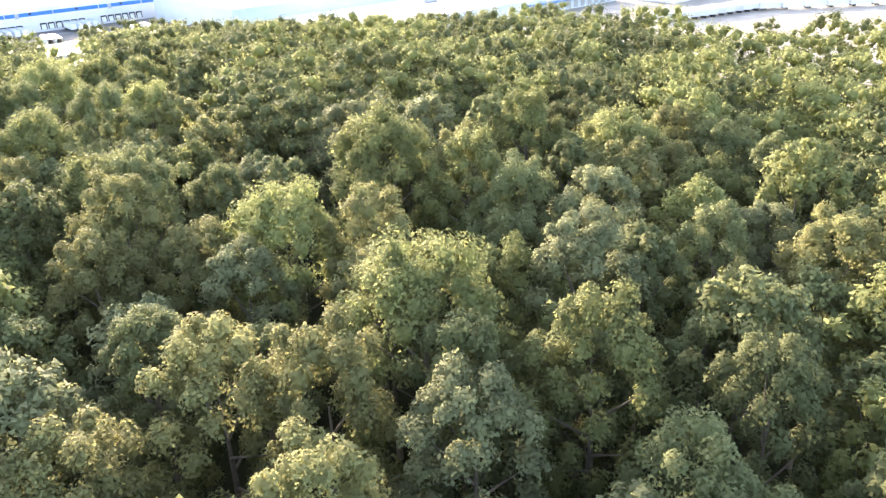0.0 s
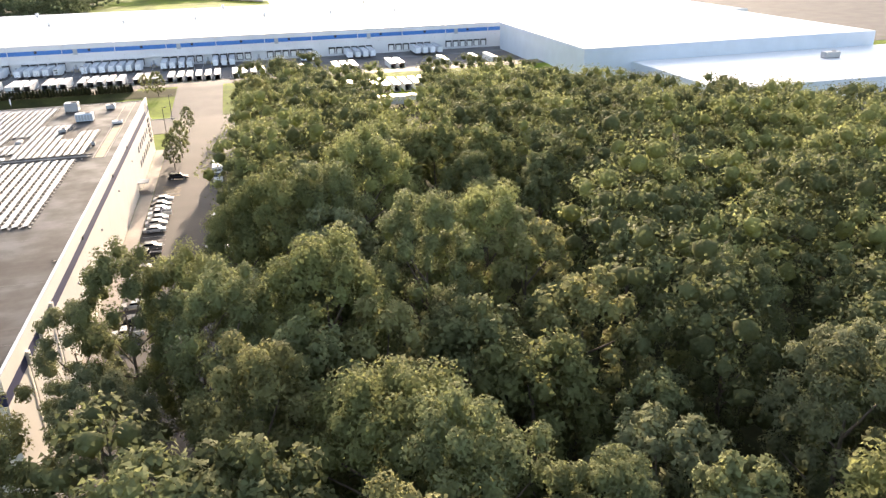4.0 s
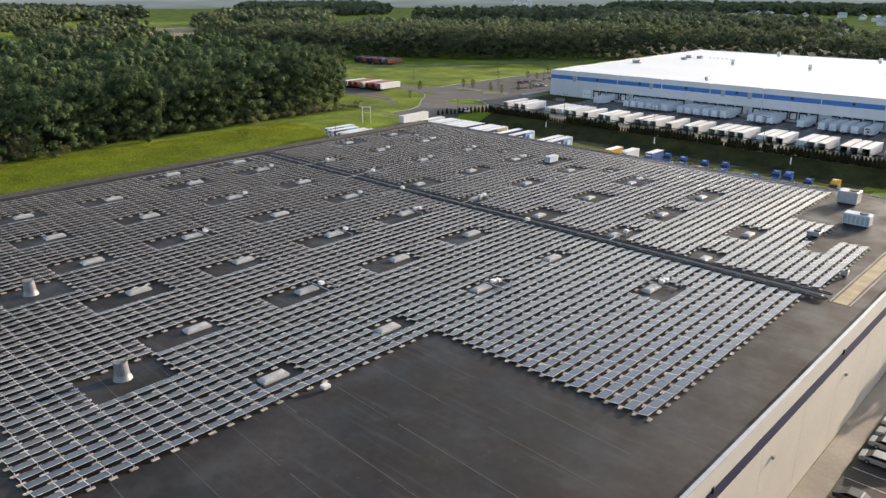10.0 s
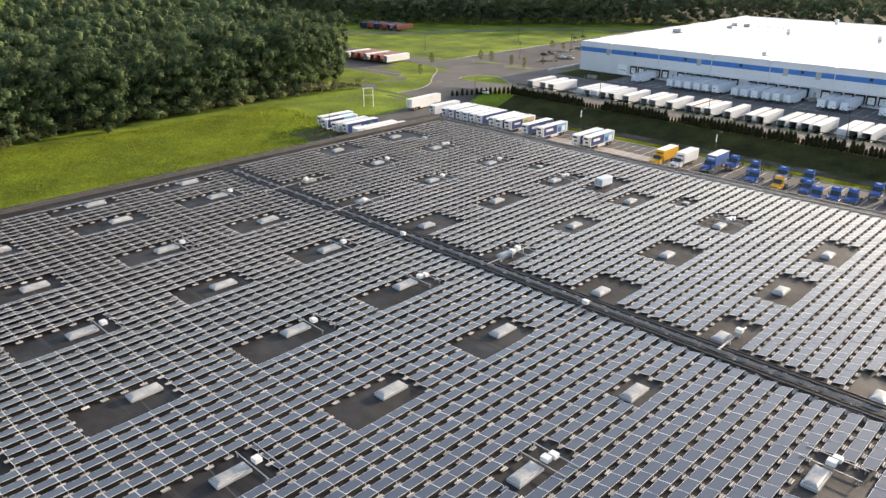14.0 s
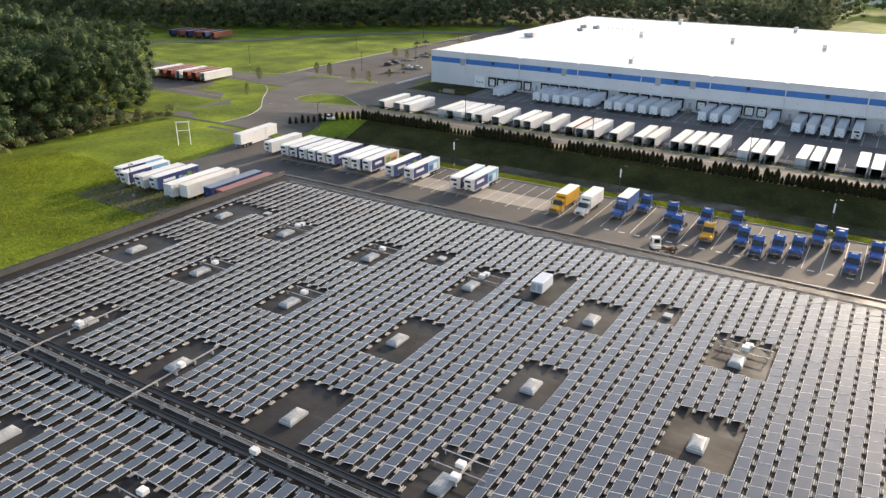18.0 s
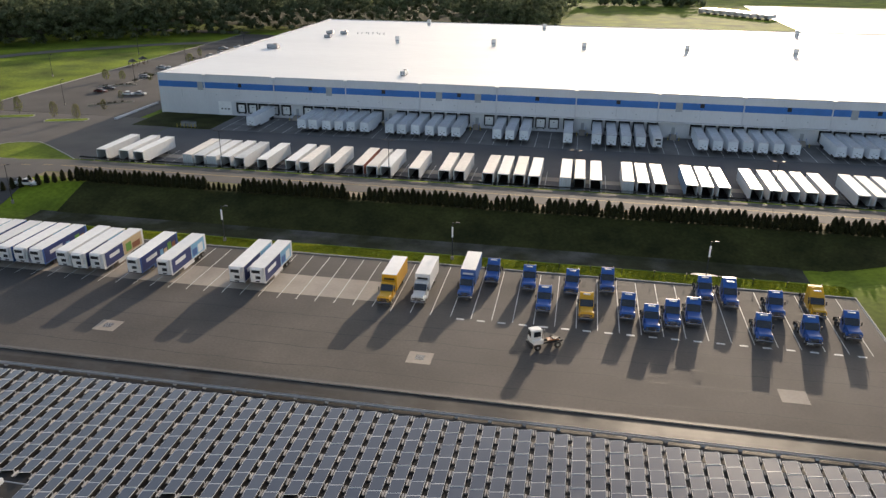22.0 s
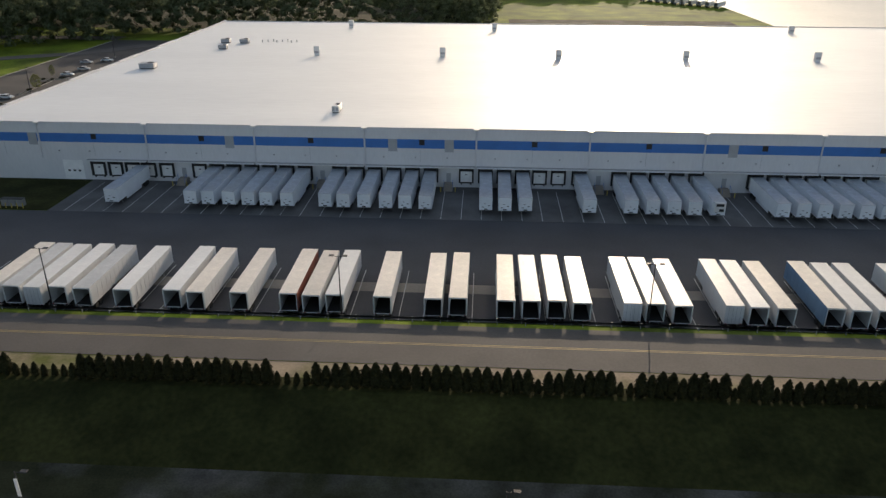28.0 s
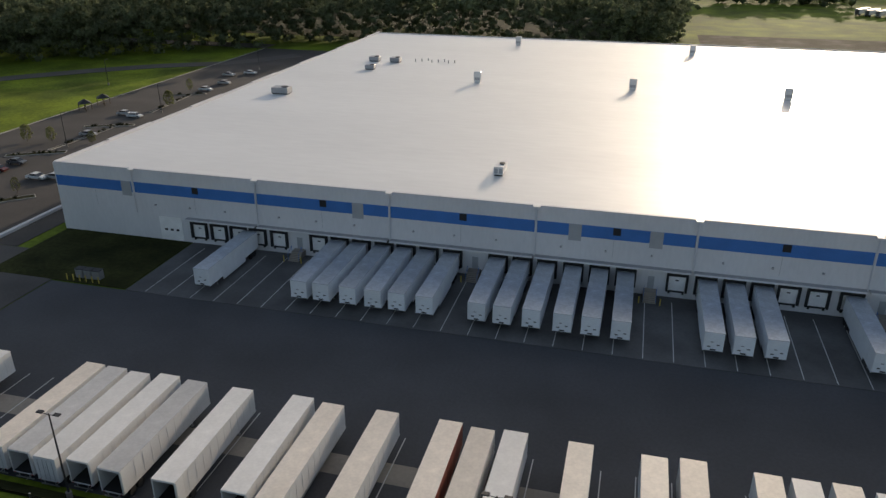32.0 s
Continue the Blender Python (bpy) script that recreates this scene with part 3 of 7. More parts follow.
def warehouse_a():
    h = thing("warehouse", "cream-walled warehouse with navy band and solar panels on its roof", "warehouse")
    x0, x1, y0, y1 = AX0, AX1, AY0, AY1
    t = 0.35
    sides = {"south": (x0, x1, y0, y0 + t), "north": (x0, x1, y1 - t, y1), "west": (x0, x0 + t, y0 + t, y1 - t), "east": (x1 - t, x1, y0 + t, y1 - t)}
    for n, (a, b, c, d) in sides.items():
        top = {"east": 16.35, "south": 16.35, "west": 16.1, "north": 15.40}[n]
        part("wall", B((a, b, c, d, -0.3, 12.45)), WALL_A, h)
        part("upper_wall", B((a, b, c, d, 14.05, top)), BAND_W, h)
        part("navy_band", B((a, b, c, d, 12.453, 14.047)), NAVY, h)
        part("coping", B((a - 0.04, b + 0.04, c - 0.04, d + 0.04, top + 0.003, top + 0.07)), {"north": SEAM, "west": DARK_METAL}.get(n, GREY_METAL), h)
    for a, b, c, d in ((x0 + t, x1 - t, y0 + t, y0 + t + 0.06), (x0 + t, x0 + t + 0.06, y0 + t + 0.06, y1 - t - 0.06), (x1 - t - 0.06, x1 - t, y0 + t + 0.06, y1 - t - 0.06)):
        part("flashing", B((a, b, c, d, DECK + 0.002, 16.08)), SEAM, h)
    part("roof", B((x0 + t, x1 - t, y0 + t, y1 - t, DECK - 0.3, DECK)), ROOF_A, h)
    # joints between wall panels, wall lamps and downpipes on the long east wall
    for k in range(13):
        y = y0 + 12.1 * (k + 1)
        part("panel_joint", B((x1 + 0.002, x1 + 0.008, y - 0.025, y + 0.025, 0.0, 12.4)), JOINT, h)
        if k % 2 == 0:
            w = part("wall_lamp", B((x1 + 0.003, x1 + 0.32, y + 2.8, y + 3.2, 9.6, 9.95), bevel=0.04), GREY_METAL, h)
            part("lens", B((x1 + 0.05, x1 + 0.28, y + 2.85, y + 3.15, 9.55, 9.597)), GLASS, w)
    for y in (157.5, 164.0, 171.0):
        d = part("downpipe", tube(bmesh.new(), (x1 + 0.16, y, 0.05), (x1 + 0.16, y, 12.35), 0.09, seg=8), WALL_A, h)
        part("rain_head", prism(bmesh.new(), [(x1 + 0.003, 12.35), (x1 + 0.26, 12.35), (x1 + 0.46, 13.3), (x1 + 0.46, 14.3), (x1 + 0.003, 14.3)], "y", y - 0.3, y + 0.3), WALL_A, d)
    for y in (196.4, 232.7, 256.9):
        part("vent_box", B((x1 + 0.003, x1 + 0.22, y - 0.2, y + 0.2, 13.8, 14.4), bevel=0.03), DARK_METAL, h)
    for k in range(10):
        x = x0 + 14.4 * (k + 0.5)
        part("panel_joint", B((x - 0.025, x + 0.025, y0 - 0.008, y0 - 0.002, 0.0, 12.4)), JOINT, h)
        part("wall_lamp", B((x + 3.8, x + 4.2, y0 - 0.32, y0 - 0.003, 9.6, 9.95), bevel=0.04), GREY_METAL, h)
    # office end of the east wall: windows, blue door surround, canopy
    for z0, z1 in ((4.2, 5.8), (8.0, 9.6)):
        for k in range(6):
            y = 274.0 + 4.2 * k
            w = part("window", B((x1 + 0.003, x1 + 0.05, y, y + 1.5, z0, z1)), GLASS, h)
            part("window_frame", B((x1 + 0.002, x1 + 0.09, y - 0.1, y - 0.003, z0 - 0.1, z1 + 0.1), (x1 + 0.002, x1 + 0.09, y + 1.503, y + 1.6, z0 - 0.1, z1 + 0.1), (x1 + 0.002, x1 + 0.09, y, y + 1.5, z0 - 0.1, z0 - 0.003)), GREY_PANEL, w)
    for k in range(5):
        part("louvre", B((x1 + 0.003, x1 + 0.3, 300.2, 303.6, 4.4 + 1.5 * k, 5.3 + 1.5 * k), bevel=0.03), DARK_METAL, h)
    part("corner_panel", B((x1 + 0.003, x1 + 0.06, 299.6, 304.6, 13.0, 15.9)), GREY_PANEL, h, "dark sign panel at the office corner")
    part("entrance_canopy", B((x1 + 0.003, x1 + 2.6, 262.6, 265.8, 3.0, 3.25), bevel=0.04), GREY_PANEL, h)
    part("entrance_stair", B((x1 + 0.003, x1 + 2.2, 263.0, 265.4, 0.014, 1.1), (x1 + 2.203, x1 + 2.7, 263.0, 265.4, 0.014, 0.74), (x1 + 2.703, x1 + 3.2, 263.0, 265.4, 0.014, 0.37)), CONCRETE, h)
    part("door", B((x1 + 0.003, x1 + 0.05, 263.6, 264.8, 1.103, 3.0)), GREY_METAL, h)
    # welds of the roof membrane, broken where patched over
    weld = random.Random(71)
    for k in range(24):
        y = y0 + 3.2 + 6.1 * k
        if y < 203:
            bits, x = [], (x0 + 3 if k % 2 else -60)
            while x < x1 - 8:
                e = min(x1 - 1.0, x + weld.uniform(9, 26))
                q = y + weld.uniform(-0.05, 0.05)
                bits.append((x, e, q, q + weld.uniform(0.07, 0.14), DECK + 0.002, DECK + 0.008))
                x = e + weld.choice((0.0, 0.0, 1.5, 6.0))
            part("roof_seam", B(*bits), WELD, h)
    return h


for piece in warehouse_a().children_recursive:
    lean(piece, AY0 + 1.0, AY1)

# ---- white warehouse (B) ----
BX0, BX1, BY0, BY1, BTOP = -219.5, 330.0, 480.0, 662.0, 13.1
DRAINS = [-202.9 + 24.47 * i for i in range(22)]
DOORS = [-190.3, -186.3, -182.4, -178.6, -174.5, -167.0, -163.0, -159.1, -155.0, -151.1, -147.1, -143.0, -135.3, -131.3, -127.3, -123.1, -119.0, -114.9, -107.1, -102.9, -98.8, -94.8, -91.0, -86.9, -82.4, -73.8, -69.7, -65.6, -61.4, -57.2, -44.6, -40.5, -36.5, -32.5, -28.4, -24.4, -20.3, -8.2, -4.2, 0.0, 4.1, 8.2, 16.3, 20.4, 24.5, 28.5, 32.6]
DOORS += [44.0 + 4.05 * i + 8.1 * (i // 6) for i in range(34)]
CAB_YELLOW_FLAT = material("bollard_yellow", (0.55, 0.42, 0.08), 0.6, vary=0.15, scale=2.0)
DOOR_WHITE = material("dock_door_white", (0.82, 0.82, 0.81), 0.5, vary=0.08, scale=0.8)
SEAL = material("dock_seal_black", (0.020, 0.020, 0.021), 0.8, vary=0.2, scale=1.5)


def warehouse_b():
    h = thing("warehouse", "huge white warehouse with a blue band, white roof and loading docks", "warehouse")
    t = 0.4
    part("wall", B((BX0, BX1, BY0, BY0 + t, -0.3, BTOP)), WALL_B, h)
    part("wall", B((BX0, BX1, BY1 - t, BY1, -0.3, BTOP)), WALL_B, h)
    part("wall", B((BX0, BX0 + t, BY0 + t, BY1 - t, -0.3, BTOP)), WALL_B, h)
    part("wall", B((BX1 - t, BX1, BY0 + t, BY1 - t, -0.3, BTOP)), WALL_B, h)
    part("roof", B((BX0 + t, BX1 - t, BY0 + t, BY1 - t, BTOP - 0.8, BTOP - 0.30)), ROOF_B, h)
    edges = [BX0] + [d for d in DRAINS if d < BX1] + [BX1]
    for a, b in zip(edges, edges[1:]):
        part("parapet_cap", B((a + 0.62, b - 0.62, BY0 - 0.10, BY0 + t + 0.05, BTOP + 0.003, BTOP + 0.22)), WALL_B, h)
        part("blue_band", B((a + 0.2, b - 0.2, BY0 - 0.04, BY0 - 0.003, 8.75, 10.75)), BLUE, h, "blue painted band")
        part("panel_joint", B(((a + b) / 2 - 0.03, (a + b) / 2 + 0.03, BY0 - 0.012, BY0 - 0.002, 5.6, 8.7)), GREY_PANEL, h)
    for i, d in enumerate(DRAINS):
        if d > BX1:
            continue
        p = part("downpipe", tube(bmesh.new(), (d, BY0 - 0.2, 4.9), (d, BY0 - 0.2, BTOP - 0.3), 0.13, seg=8), WALL_B, h)
        part("collector", B((d - 0.55, d + 0.55, BY0 - 0.45, BY0 + 0.3, BTOP - 0.28, BTOP + 0.06), bevel=0.05), WHITE_METAL, p)
        part("wall_louvre", B((d + 12.0, d + 13.2, BY0 - 0.09, BY0 - 0.045, 9.5, 10.7)), BLACK, h, "dark louvred opening in the blue band")
        if i % 2 == 0 or i == 3:
            o = {0: -1.5, 2: -5.6, 3: 6.2}.get(i, -5.9 if i < 6 else 6.0)
            part("wall_hatch", B((d + o - 1.0, d + o + 1.0, BY0 - 0.08, BY0 - 0.045, 8.0, 10.75)), GREY_PANEL, h, "grey panel over the blue band")
        for k in range(3):
            part("wall_lamp", B((d + 4 + 7 * k, d + 4.3 + 7 * k, BY0 - 0.3, BY0 - 0.003, 6.6, 6.85)), GREY_METAL, h)
    for i, y in enumerate(np.arange(BY0 + 12, BY1, 15.2)):
        part("panel_joint", B((BX0 - 0.012, BX0 - 0.002, y - 0.03, y + 0.03, 0, BTOP - 0.05)), GREY_PANEL, h)
        part("parapet_cap", B((BX0 - 0.12, BX0 + t + 0.05, y - 12 + 0.4, y + 3.0, BTOP + 0.003, BTOP + 0.10 + 0.16 * (i % 2))), WALL_B, h)
    part("blue_band", B((BX0 - 0.04, BX0 - 0.003, BY0 + 0.3, BY1 - 0.3, 8.75, 10.75)), BLUE, h, "blue painted band")
    # canopies and docks
    for a, b in zip(edges[1:12], edges[2:13]):
        c = part("canopy", B((a + 0.2 if a > -200 else -192.5, b - 0.2, BY0 - 1.25, BY0 - 0.003, 4.75, 4.90)), GREY_METAL, h, "narrow metal canopy over the docks")
        part("canopy_edge", B((a + 0.2 if a > -200 else -192.5, b - 0.2, BY0 - 1.32, BY0 - 1.253, 4.70, 4.98)), WALL_B, c)
    for x in DOORS:
        dk = part("dock", B((x - 1.62, x - 1.28, BY0 - 0.55, BY0 - 0.003, 1.15, 4.55), (x + 1.28, x + 1.62, BY0 - 0.55, BY0 - 0.003, 1.15, 4.55), (x - 1.277, x + 1.277, BY0 - 0.55, BY0 - 0.003, 3.85, 4.55)), SEAL, h, "black padded dock seal")
        part("dock_door", B((x - 1.27, x + 1.27, BY0 - 0.05, BY0 - 0.004, 1.25, 3.84)), DOOR_WHITE, dk)
        if x > 42:
            continue
        part("door_window", B((x - 0.25, x + 0.25, BY0 - 0.06, BY0 - 0.052, 2.9, 3.1)), BLACK, dk)
        for u in (-1.05, 1.05):
            part("bumper", B((x + u - 0.15, x + u + 0.15, BY0 - 0.3, BY0 - 0.003, 0.75, 1.2)), RUBBER, dk)
        part("dock_leveller", B((x - 1.1, x + 1.1, BY0 - 0.12, BY0 - 0.003, 0.95, 1.24)), DARK_METAL, dk)
    for x0, x1 in ((-198.5, -193.9),):
        d = part("drive_in_door", B((x0, x1, BY0 - 0.06, BY0 - 0.003, 0.02, 4.6)), DOOR_WHITE, h, "large white sectional door")
        for k in range(3):
            part("door_window", B((x0 + 0.9 + 1.2 * k, x0 + 1.5 + 1.2 * k, BY0 - 0.075, BY0 - 0.063, 1.9, 2.3)), BLACK, d)
    for x in (-170.7, -139.2, -111.0, -78.1, -51.0, -14.3, 12.3, 38.0):
        s = part("dock_stair", B((x - 1.0, x + 1.0, BY0 - 1.6, BY0 - 0.003, 0.01, 1.15)), CONCRETE, h)
        for k in range(5):
            part("step", B((x - 1.0, x + 1.0, BY0 - 1.6 - 0.3 * (k + 1), BY0 - 1.603 - 0.3 * k, 0.01, 1.15 - 0.19 * (k + 1))), CONCRETE, s)
        part("man_door", B((x - 0.5, x + 0.5, BY0 - 0.05, BY0 - 0.004, 1.153, 3.25)), GREY_PANEL, h)
        bm = bmesh.new()
        for u in (-0.95, 0.95):
            tube(bm, (x + u, BY0 - 1.5, 1.15), (x + u, BY0 - 1.5, 2.2), 0.03, seg=6)
            tube(bm, (x + u, BY0 - 1.5, 2.2), (x + u, BY0 - 3.0, 1.25), 0.03, seg=6)
            tube(bm, (x + u, BY0 - 3.0, 0.2), (x + u, BY0 - 3.0, 1.25), 0.03, seg=6)
        part("handrail", bm, BLUE, s)
        for u in (-1.6, 1.6):
            part("bollard", tube(bmesh.new(), (x + u, BY0 - 3.4, 0.0), (x + u, BY0 - 3.4, 1.15), 0.1, seg=8), CAB_YELLOW_FLAT, h)
    return h



warehouse_b()
ROOF_TOP_B = BTOP - 0.30


def roof_fan(x, y, turn=0):
    t = thing("roof_fan", "grey metal exhaust fan hood on the white roof", "roof fan", "fans on the white roof", (x, y, ROOF_TOP_B), turn)
    part("curb", B((-0.8, 0.8, -0.8, 0.8, 0.0, 0.6), bevel=0.03), WHITE_METAL, t)
    part("hood", B((-0.95, 0.95, -0.95, 0.6, 0.603, 3.1), bevel=0.12), WHITE_METAL, t)
    part("grille", B((-0.7, 0.7, -0.97, -0.955, 0.8, 1.5)), GREY_METAL, t)
    return t


fan = roof_fan(-159.8, 575.0)
for x, y in ((-117.7, 575.8), (-79.5, 573.5), (-38, 575), (4, 575), (46, 575), (88, 575), (130, 575), (-100, 640), (20, 642), (120, 640), (-160, 645)):
    copy_thing(fan, pose(x, y, ROOF_TOP_B))


def roof_unit(x, y, z, sx, sy, sz, label, turn=0, mat=None, fan_top=True):
    t = thing("rooftop_unit", label, "air conditioner", "", (x, y, z), turn)
    body = part("housing", B((-sx / 2, sx / 2, -sy / 2, sy / 2, 0.25, sz), bevel=0.06), mat or GREY_METAL, t)
    part("curb", B((-sx / 2 + 0.15, sx / 2 - 0.15, -sy / 2 + 0.15, sy / 2 - 0.15, 0.0, 0.247)), DARK_METAL, t)
    n = max(2, int(sx / 0.7))
    for k in range(n):
        a = -sx / 2 + sx * (k + 0.12) / n
        part("louvre", B((a, a + sx / n * 0.75, -sy / 2 - 0.02, -sy / 2 - 0.003, 0.5, sz - 0.3)), GREY_PANEL, body)
    if fan_top:
        part("fan_ring", tube(bmesh.new(), (sx * 0.2, 0, sz + 0.002), (sx * 0.2, 0, sz + 0.18), min(sx, sy) * 0.3, seg=14), DARK_METAL, body)
    return t


roof_unit(-138.4, 496.2, ROOF_TOP_B, 1.7, 4.2, 1.7, "pale grey rooftop unit near the edge of the white roof", mat=WHITE_METAL)
roof_unit(-206.0, 547.5, ROOF_TOP_B, 4.6, 3.0, 1.7, "grey rooftop cooling unit on the white roof")
for x, y, s in ((-199.0, 600.0, 1.0), (-192.0, 600.0, 1.0), (-195.5, 586.0, 0.9)):
    roof_unit(x, y, ROOF_TOP_B, 3.2 * s, 2.4 * s, 1.5 * s, "small grey rooftop unit on the white roof")
for i in range(8):
    t = thing("roof_vent", "low grey vent pipe on the white roof", "vent", "pipes on the white roof", (-186 + 1.8 * i, 602 + 1.1 * (i % 3), ROOF_TOP_B))
    part("pipe", tube(bmesh.new(), (0, 0, 0), (0, 0, 0.7), 0.16, seg=8), GREY_METAL, t)
    part("cap", tube(bmesh.new(), (0, 0, 0.703), (0, 0, 0.9), 0.28, 0.1, seg=8), GREY_METAL, t)


# ---- blue-white plant (C) beyond the wood, with a lower wing, office block and parked lorries ----
C_WALL = material("pale_blue_panel", (0.55, 0.60, 0.66), 0.65, vary=0.06, scale=0.15, space="World")


def plant_c():
    h = thing("factory", "large pale blue-white factory with a lower wing beyond the wood", "factory")
    part("main_hall", B((168, 313, 361, 470, -0.2, 14.0)), C_WALL, h)
    part("hall_roof", B((168.3, 312.7, 361.3, 469.7, 14.003, 14.15)), ROOF_B, h)
    part("low_wing", B((190, 372, 296, 360.9, -0.2, 7.6)), C_WALL, h)
    part("wing_roof", B((190.3, 371.7, 296.3, 360.6, 7.603, 7.75)), ROOF_B, h)
    part("blue_canopy", B((300, 372, 292.5, 295.9, 5.0, 5.6)), BLUE, h)
    part("office_block", B((380, 425, 262, 300, -0.2, 9.5)), WALL_B, h)
    for k in range(9):
        for z in (2.2, 5.8):
            part("window", B((382.5 + 4.7 * k, 385.0 + 4.7 * k, 261.95, 261.997, z, z + 1.6)), GLASS, h)
    for k in range(12):
        part("dock_door", B((303 + 5.6 * k, 306.4 + 5.6 * k, 295.9, 295.996, 0.5, 4.2)), GREY_PANEL, h)


plant_c()
roof_unit(270, 338, 7.75, 7.0, 3.4, 2.6, "grey rooftop unit on the low factory wing")
roof_unit(307, 335, 7.75, 7.0, 3.4, 2.6, "grey rooftop unit on the low factory wing")
slab("factory_yard", [(300, 560, 120, 291.5)], -0.02, CONCRETE, "pale concrete yard before the factory", "pavement")
slab("open_yard", [(62, 130, 352, 399)], -0.03, CONCRETE, "pale concrete yard glimpsed between the trees", "pavement")
# ---- solar array, skylights and roof gear on the dark roof ----
SKY_S = [-24.5, -42.1, -59.6, -76.7, -93.5, -110.2, -126.8, -137.6]  # skylight columns south of the walkway
SKY_N = [-24.4, -41.0, -57.4, -73.8, -90.3, -106.6, -122.8, -136.3]  # and north of it
SKY_Y = [180.6, 197.6, 215.6, 232.8, 249.6, 266.5, 283.0]


def sky_at(i, j):
    x = (SKY_S if j < 4 else SKY_N)[i]
    return x, SKY_Y[j] - 0.035 * (x + 60)


SKYLIGHTS = [(i, j) for i in range(8) for j in range(7) if not ((i == 0 and (j < 3 or j == 6)) or (i == 7 and j in (0, 1, 4)))]
MOD_S, MOD_N, MOD_W, TILT_A = 1.94, 1.69, 1.17, 10.0
ROWS_S = [-8.66 - 1.637 * i for i in range(81)]
ROWS_N = [-7.69 - 1.578 * i for i in range(85)]
MOD_YS = [154.2 + MOD_S * j for j in range(46)]
MOD_YN = [247.9 + MOD_N * j for j in range(33)]
WALK_Y = (243.2, 247.6)


def bay(i, j):
    """How far the open bay reaches round a skylight, west, east, south and north."""
    if j >= 4:
        return (-2.4, 2.5, -3.6, 5.4) if i < 4 or j > 4 else (-3.0, 2.6, -3.6, 5.4)
    if i == 0:
        return -1.4, 3.7, -3.5, 3.9
    if i == 1:
        return (-1.6, 2.1, -3.0, 4.8) if j == 2 else (-1.6, 1.9, -2.9, 3.4)
    return -2.0, 2.6, -7.0, 3.4


def blocked(x, y):
    """True where no module stands: the walkway, the open south-east roof, and the bays round skylights and roof units."""
    if WALK_Y[0] - 0.6 < y + 1 < WALK_Y[1] + 0.6:
        return True
    if x > -36.5 and y < 199.2:
        return True
    if x > -28.5 and y < 199.9 + 0.2:
        return True
    if y > 270.5 and x > -15 or y > 280 and x > -23.2:
        return True
    if 262 < y < 271 and -15.5 < x < -12:
        return True
    if y > 302.4:
        return True
    if y < (154.0 if x > -50 else 156.0 if x > -112 else 157.9):
        return True
    for i, j in SKYLIGHTS:
        sx, sy = sky_at(i, j)
        west, east, south, north = bay(i, j)
        if west < x - sx < east and south < y + 0.9 - sy < north:
            return True
    if x < -140.6:
        return True
    for ux, uy, rx, ry in ((-82.5, 288.5, 2.5, 4.5), (-66.5, 289.3, 1.6, 2.2), (-98.0, 289.6, 1.6, 2.2), (-131.0, 290.0, 1.6, 2.0), (-54.2, 169.5, 3.4, 5.0), (-86.8, 170.8, 3.4, 5.0), (-114.5, 171.5, 2.6, 4.0), (-13.8, 272.0, 2.6, 3.0)):
        if abs(x - ux) < rx and abs(y + 1 - uy) < ry:
            return True
    return False


def module_mesh(length):
    """One framed module, low edge to the west (-x), origin at its middle."""
    bm = bmesh.new()
    w, l, d = MOD_W / 2, length / 2 - 0.006, 0.02
    box(bm, -w, w, -l, l, -d, d)
    bm.normal_update()
    top = max(bm.faces, key=lambda f: f.calc_center_median().z)
    bmesh.ops.inset_region(bm, faces=[top], thickness=0.036, depth=-0.004)
    for v in top.verts:  # wider clamped rails at the two ends
        v.co.y -= math.copysign(0.012, v.co.y)
    me = bpy.data.meshes.new("module")
    for f in bm.faces:
        f.material_index = 0
    top.material_index = 1
    bm.to_mesh(me)
    bm.free()
    me.materials.append(FRAME)
    me.materials.append(CELLS)
    return me


def cells_material():
    m = bpy.data.materials.new("solar_cells")
    m.use_nodes = True
    N, L = m.node_tree.nodes, m.node_tree.links
    b = N["Principled BSDF"]
    b.inputs["Roughness"].default_value = 0.2
    b.inputs["Specular IOR Level"].default_value = 0.4
    b.inputs["Coat Weight"].default_value = 0.6
    b.inputs["Coat Roughness"].default_value = 0.07
    pos = N.new("ShaderNodeTexCoord").outputs["Object"]
    rnd = N.new("ShaderNodeNewGeometry").outputs["Random Per Island"]
    ns = N.new("ShaderNodeTexNoise")
    ns.inputs["Scale"].default_value = 0.35
    L.new(pos, ns.inputs["Vector"])
    ad = N.new("ShaderNodeMath")
    L.new(rnd, ad.inputs[0])
    L.new(ns.outputs[0], ad.inputs[1])
    r = N.new("ShaderNodeMapRange")
    r.inputs[1].default_value, r.inputs[2].default_value = 0.3, 1.6
    L.new(ad.outputs[0], r.inputs[0])
    mx = N.new("ShaderNodeMix")
    mx.data_type = "RGBA"
    mx.inputs[6].default_value, mx.inputs[7].default_value = (0.040, 0.049, 0.073, 1), (0.064, 0.073, 0.096, 1)
    L.new(r.outputs[0], mx.inputs[0])
    L.new(mx.outputs[2], b.inputs["Base Color"])
    rr = N.new("ShaderNodeMapRange")
    rr.inputs[3].default_value, rr.inputs[4].default_value = 0.26, 0.46
    L.new(ns.outputs[0], rr.inputs[0])
    L.new(rr.outputs[0], b.inputs["Roughness"])
    return m


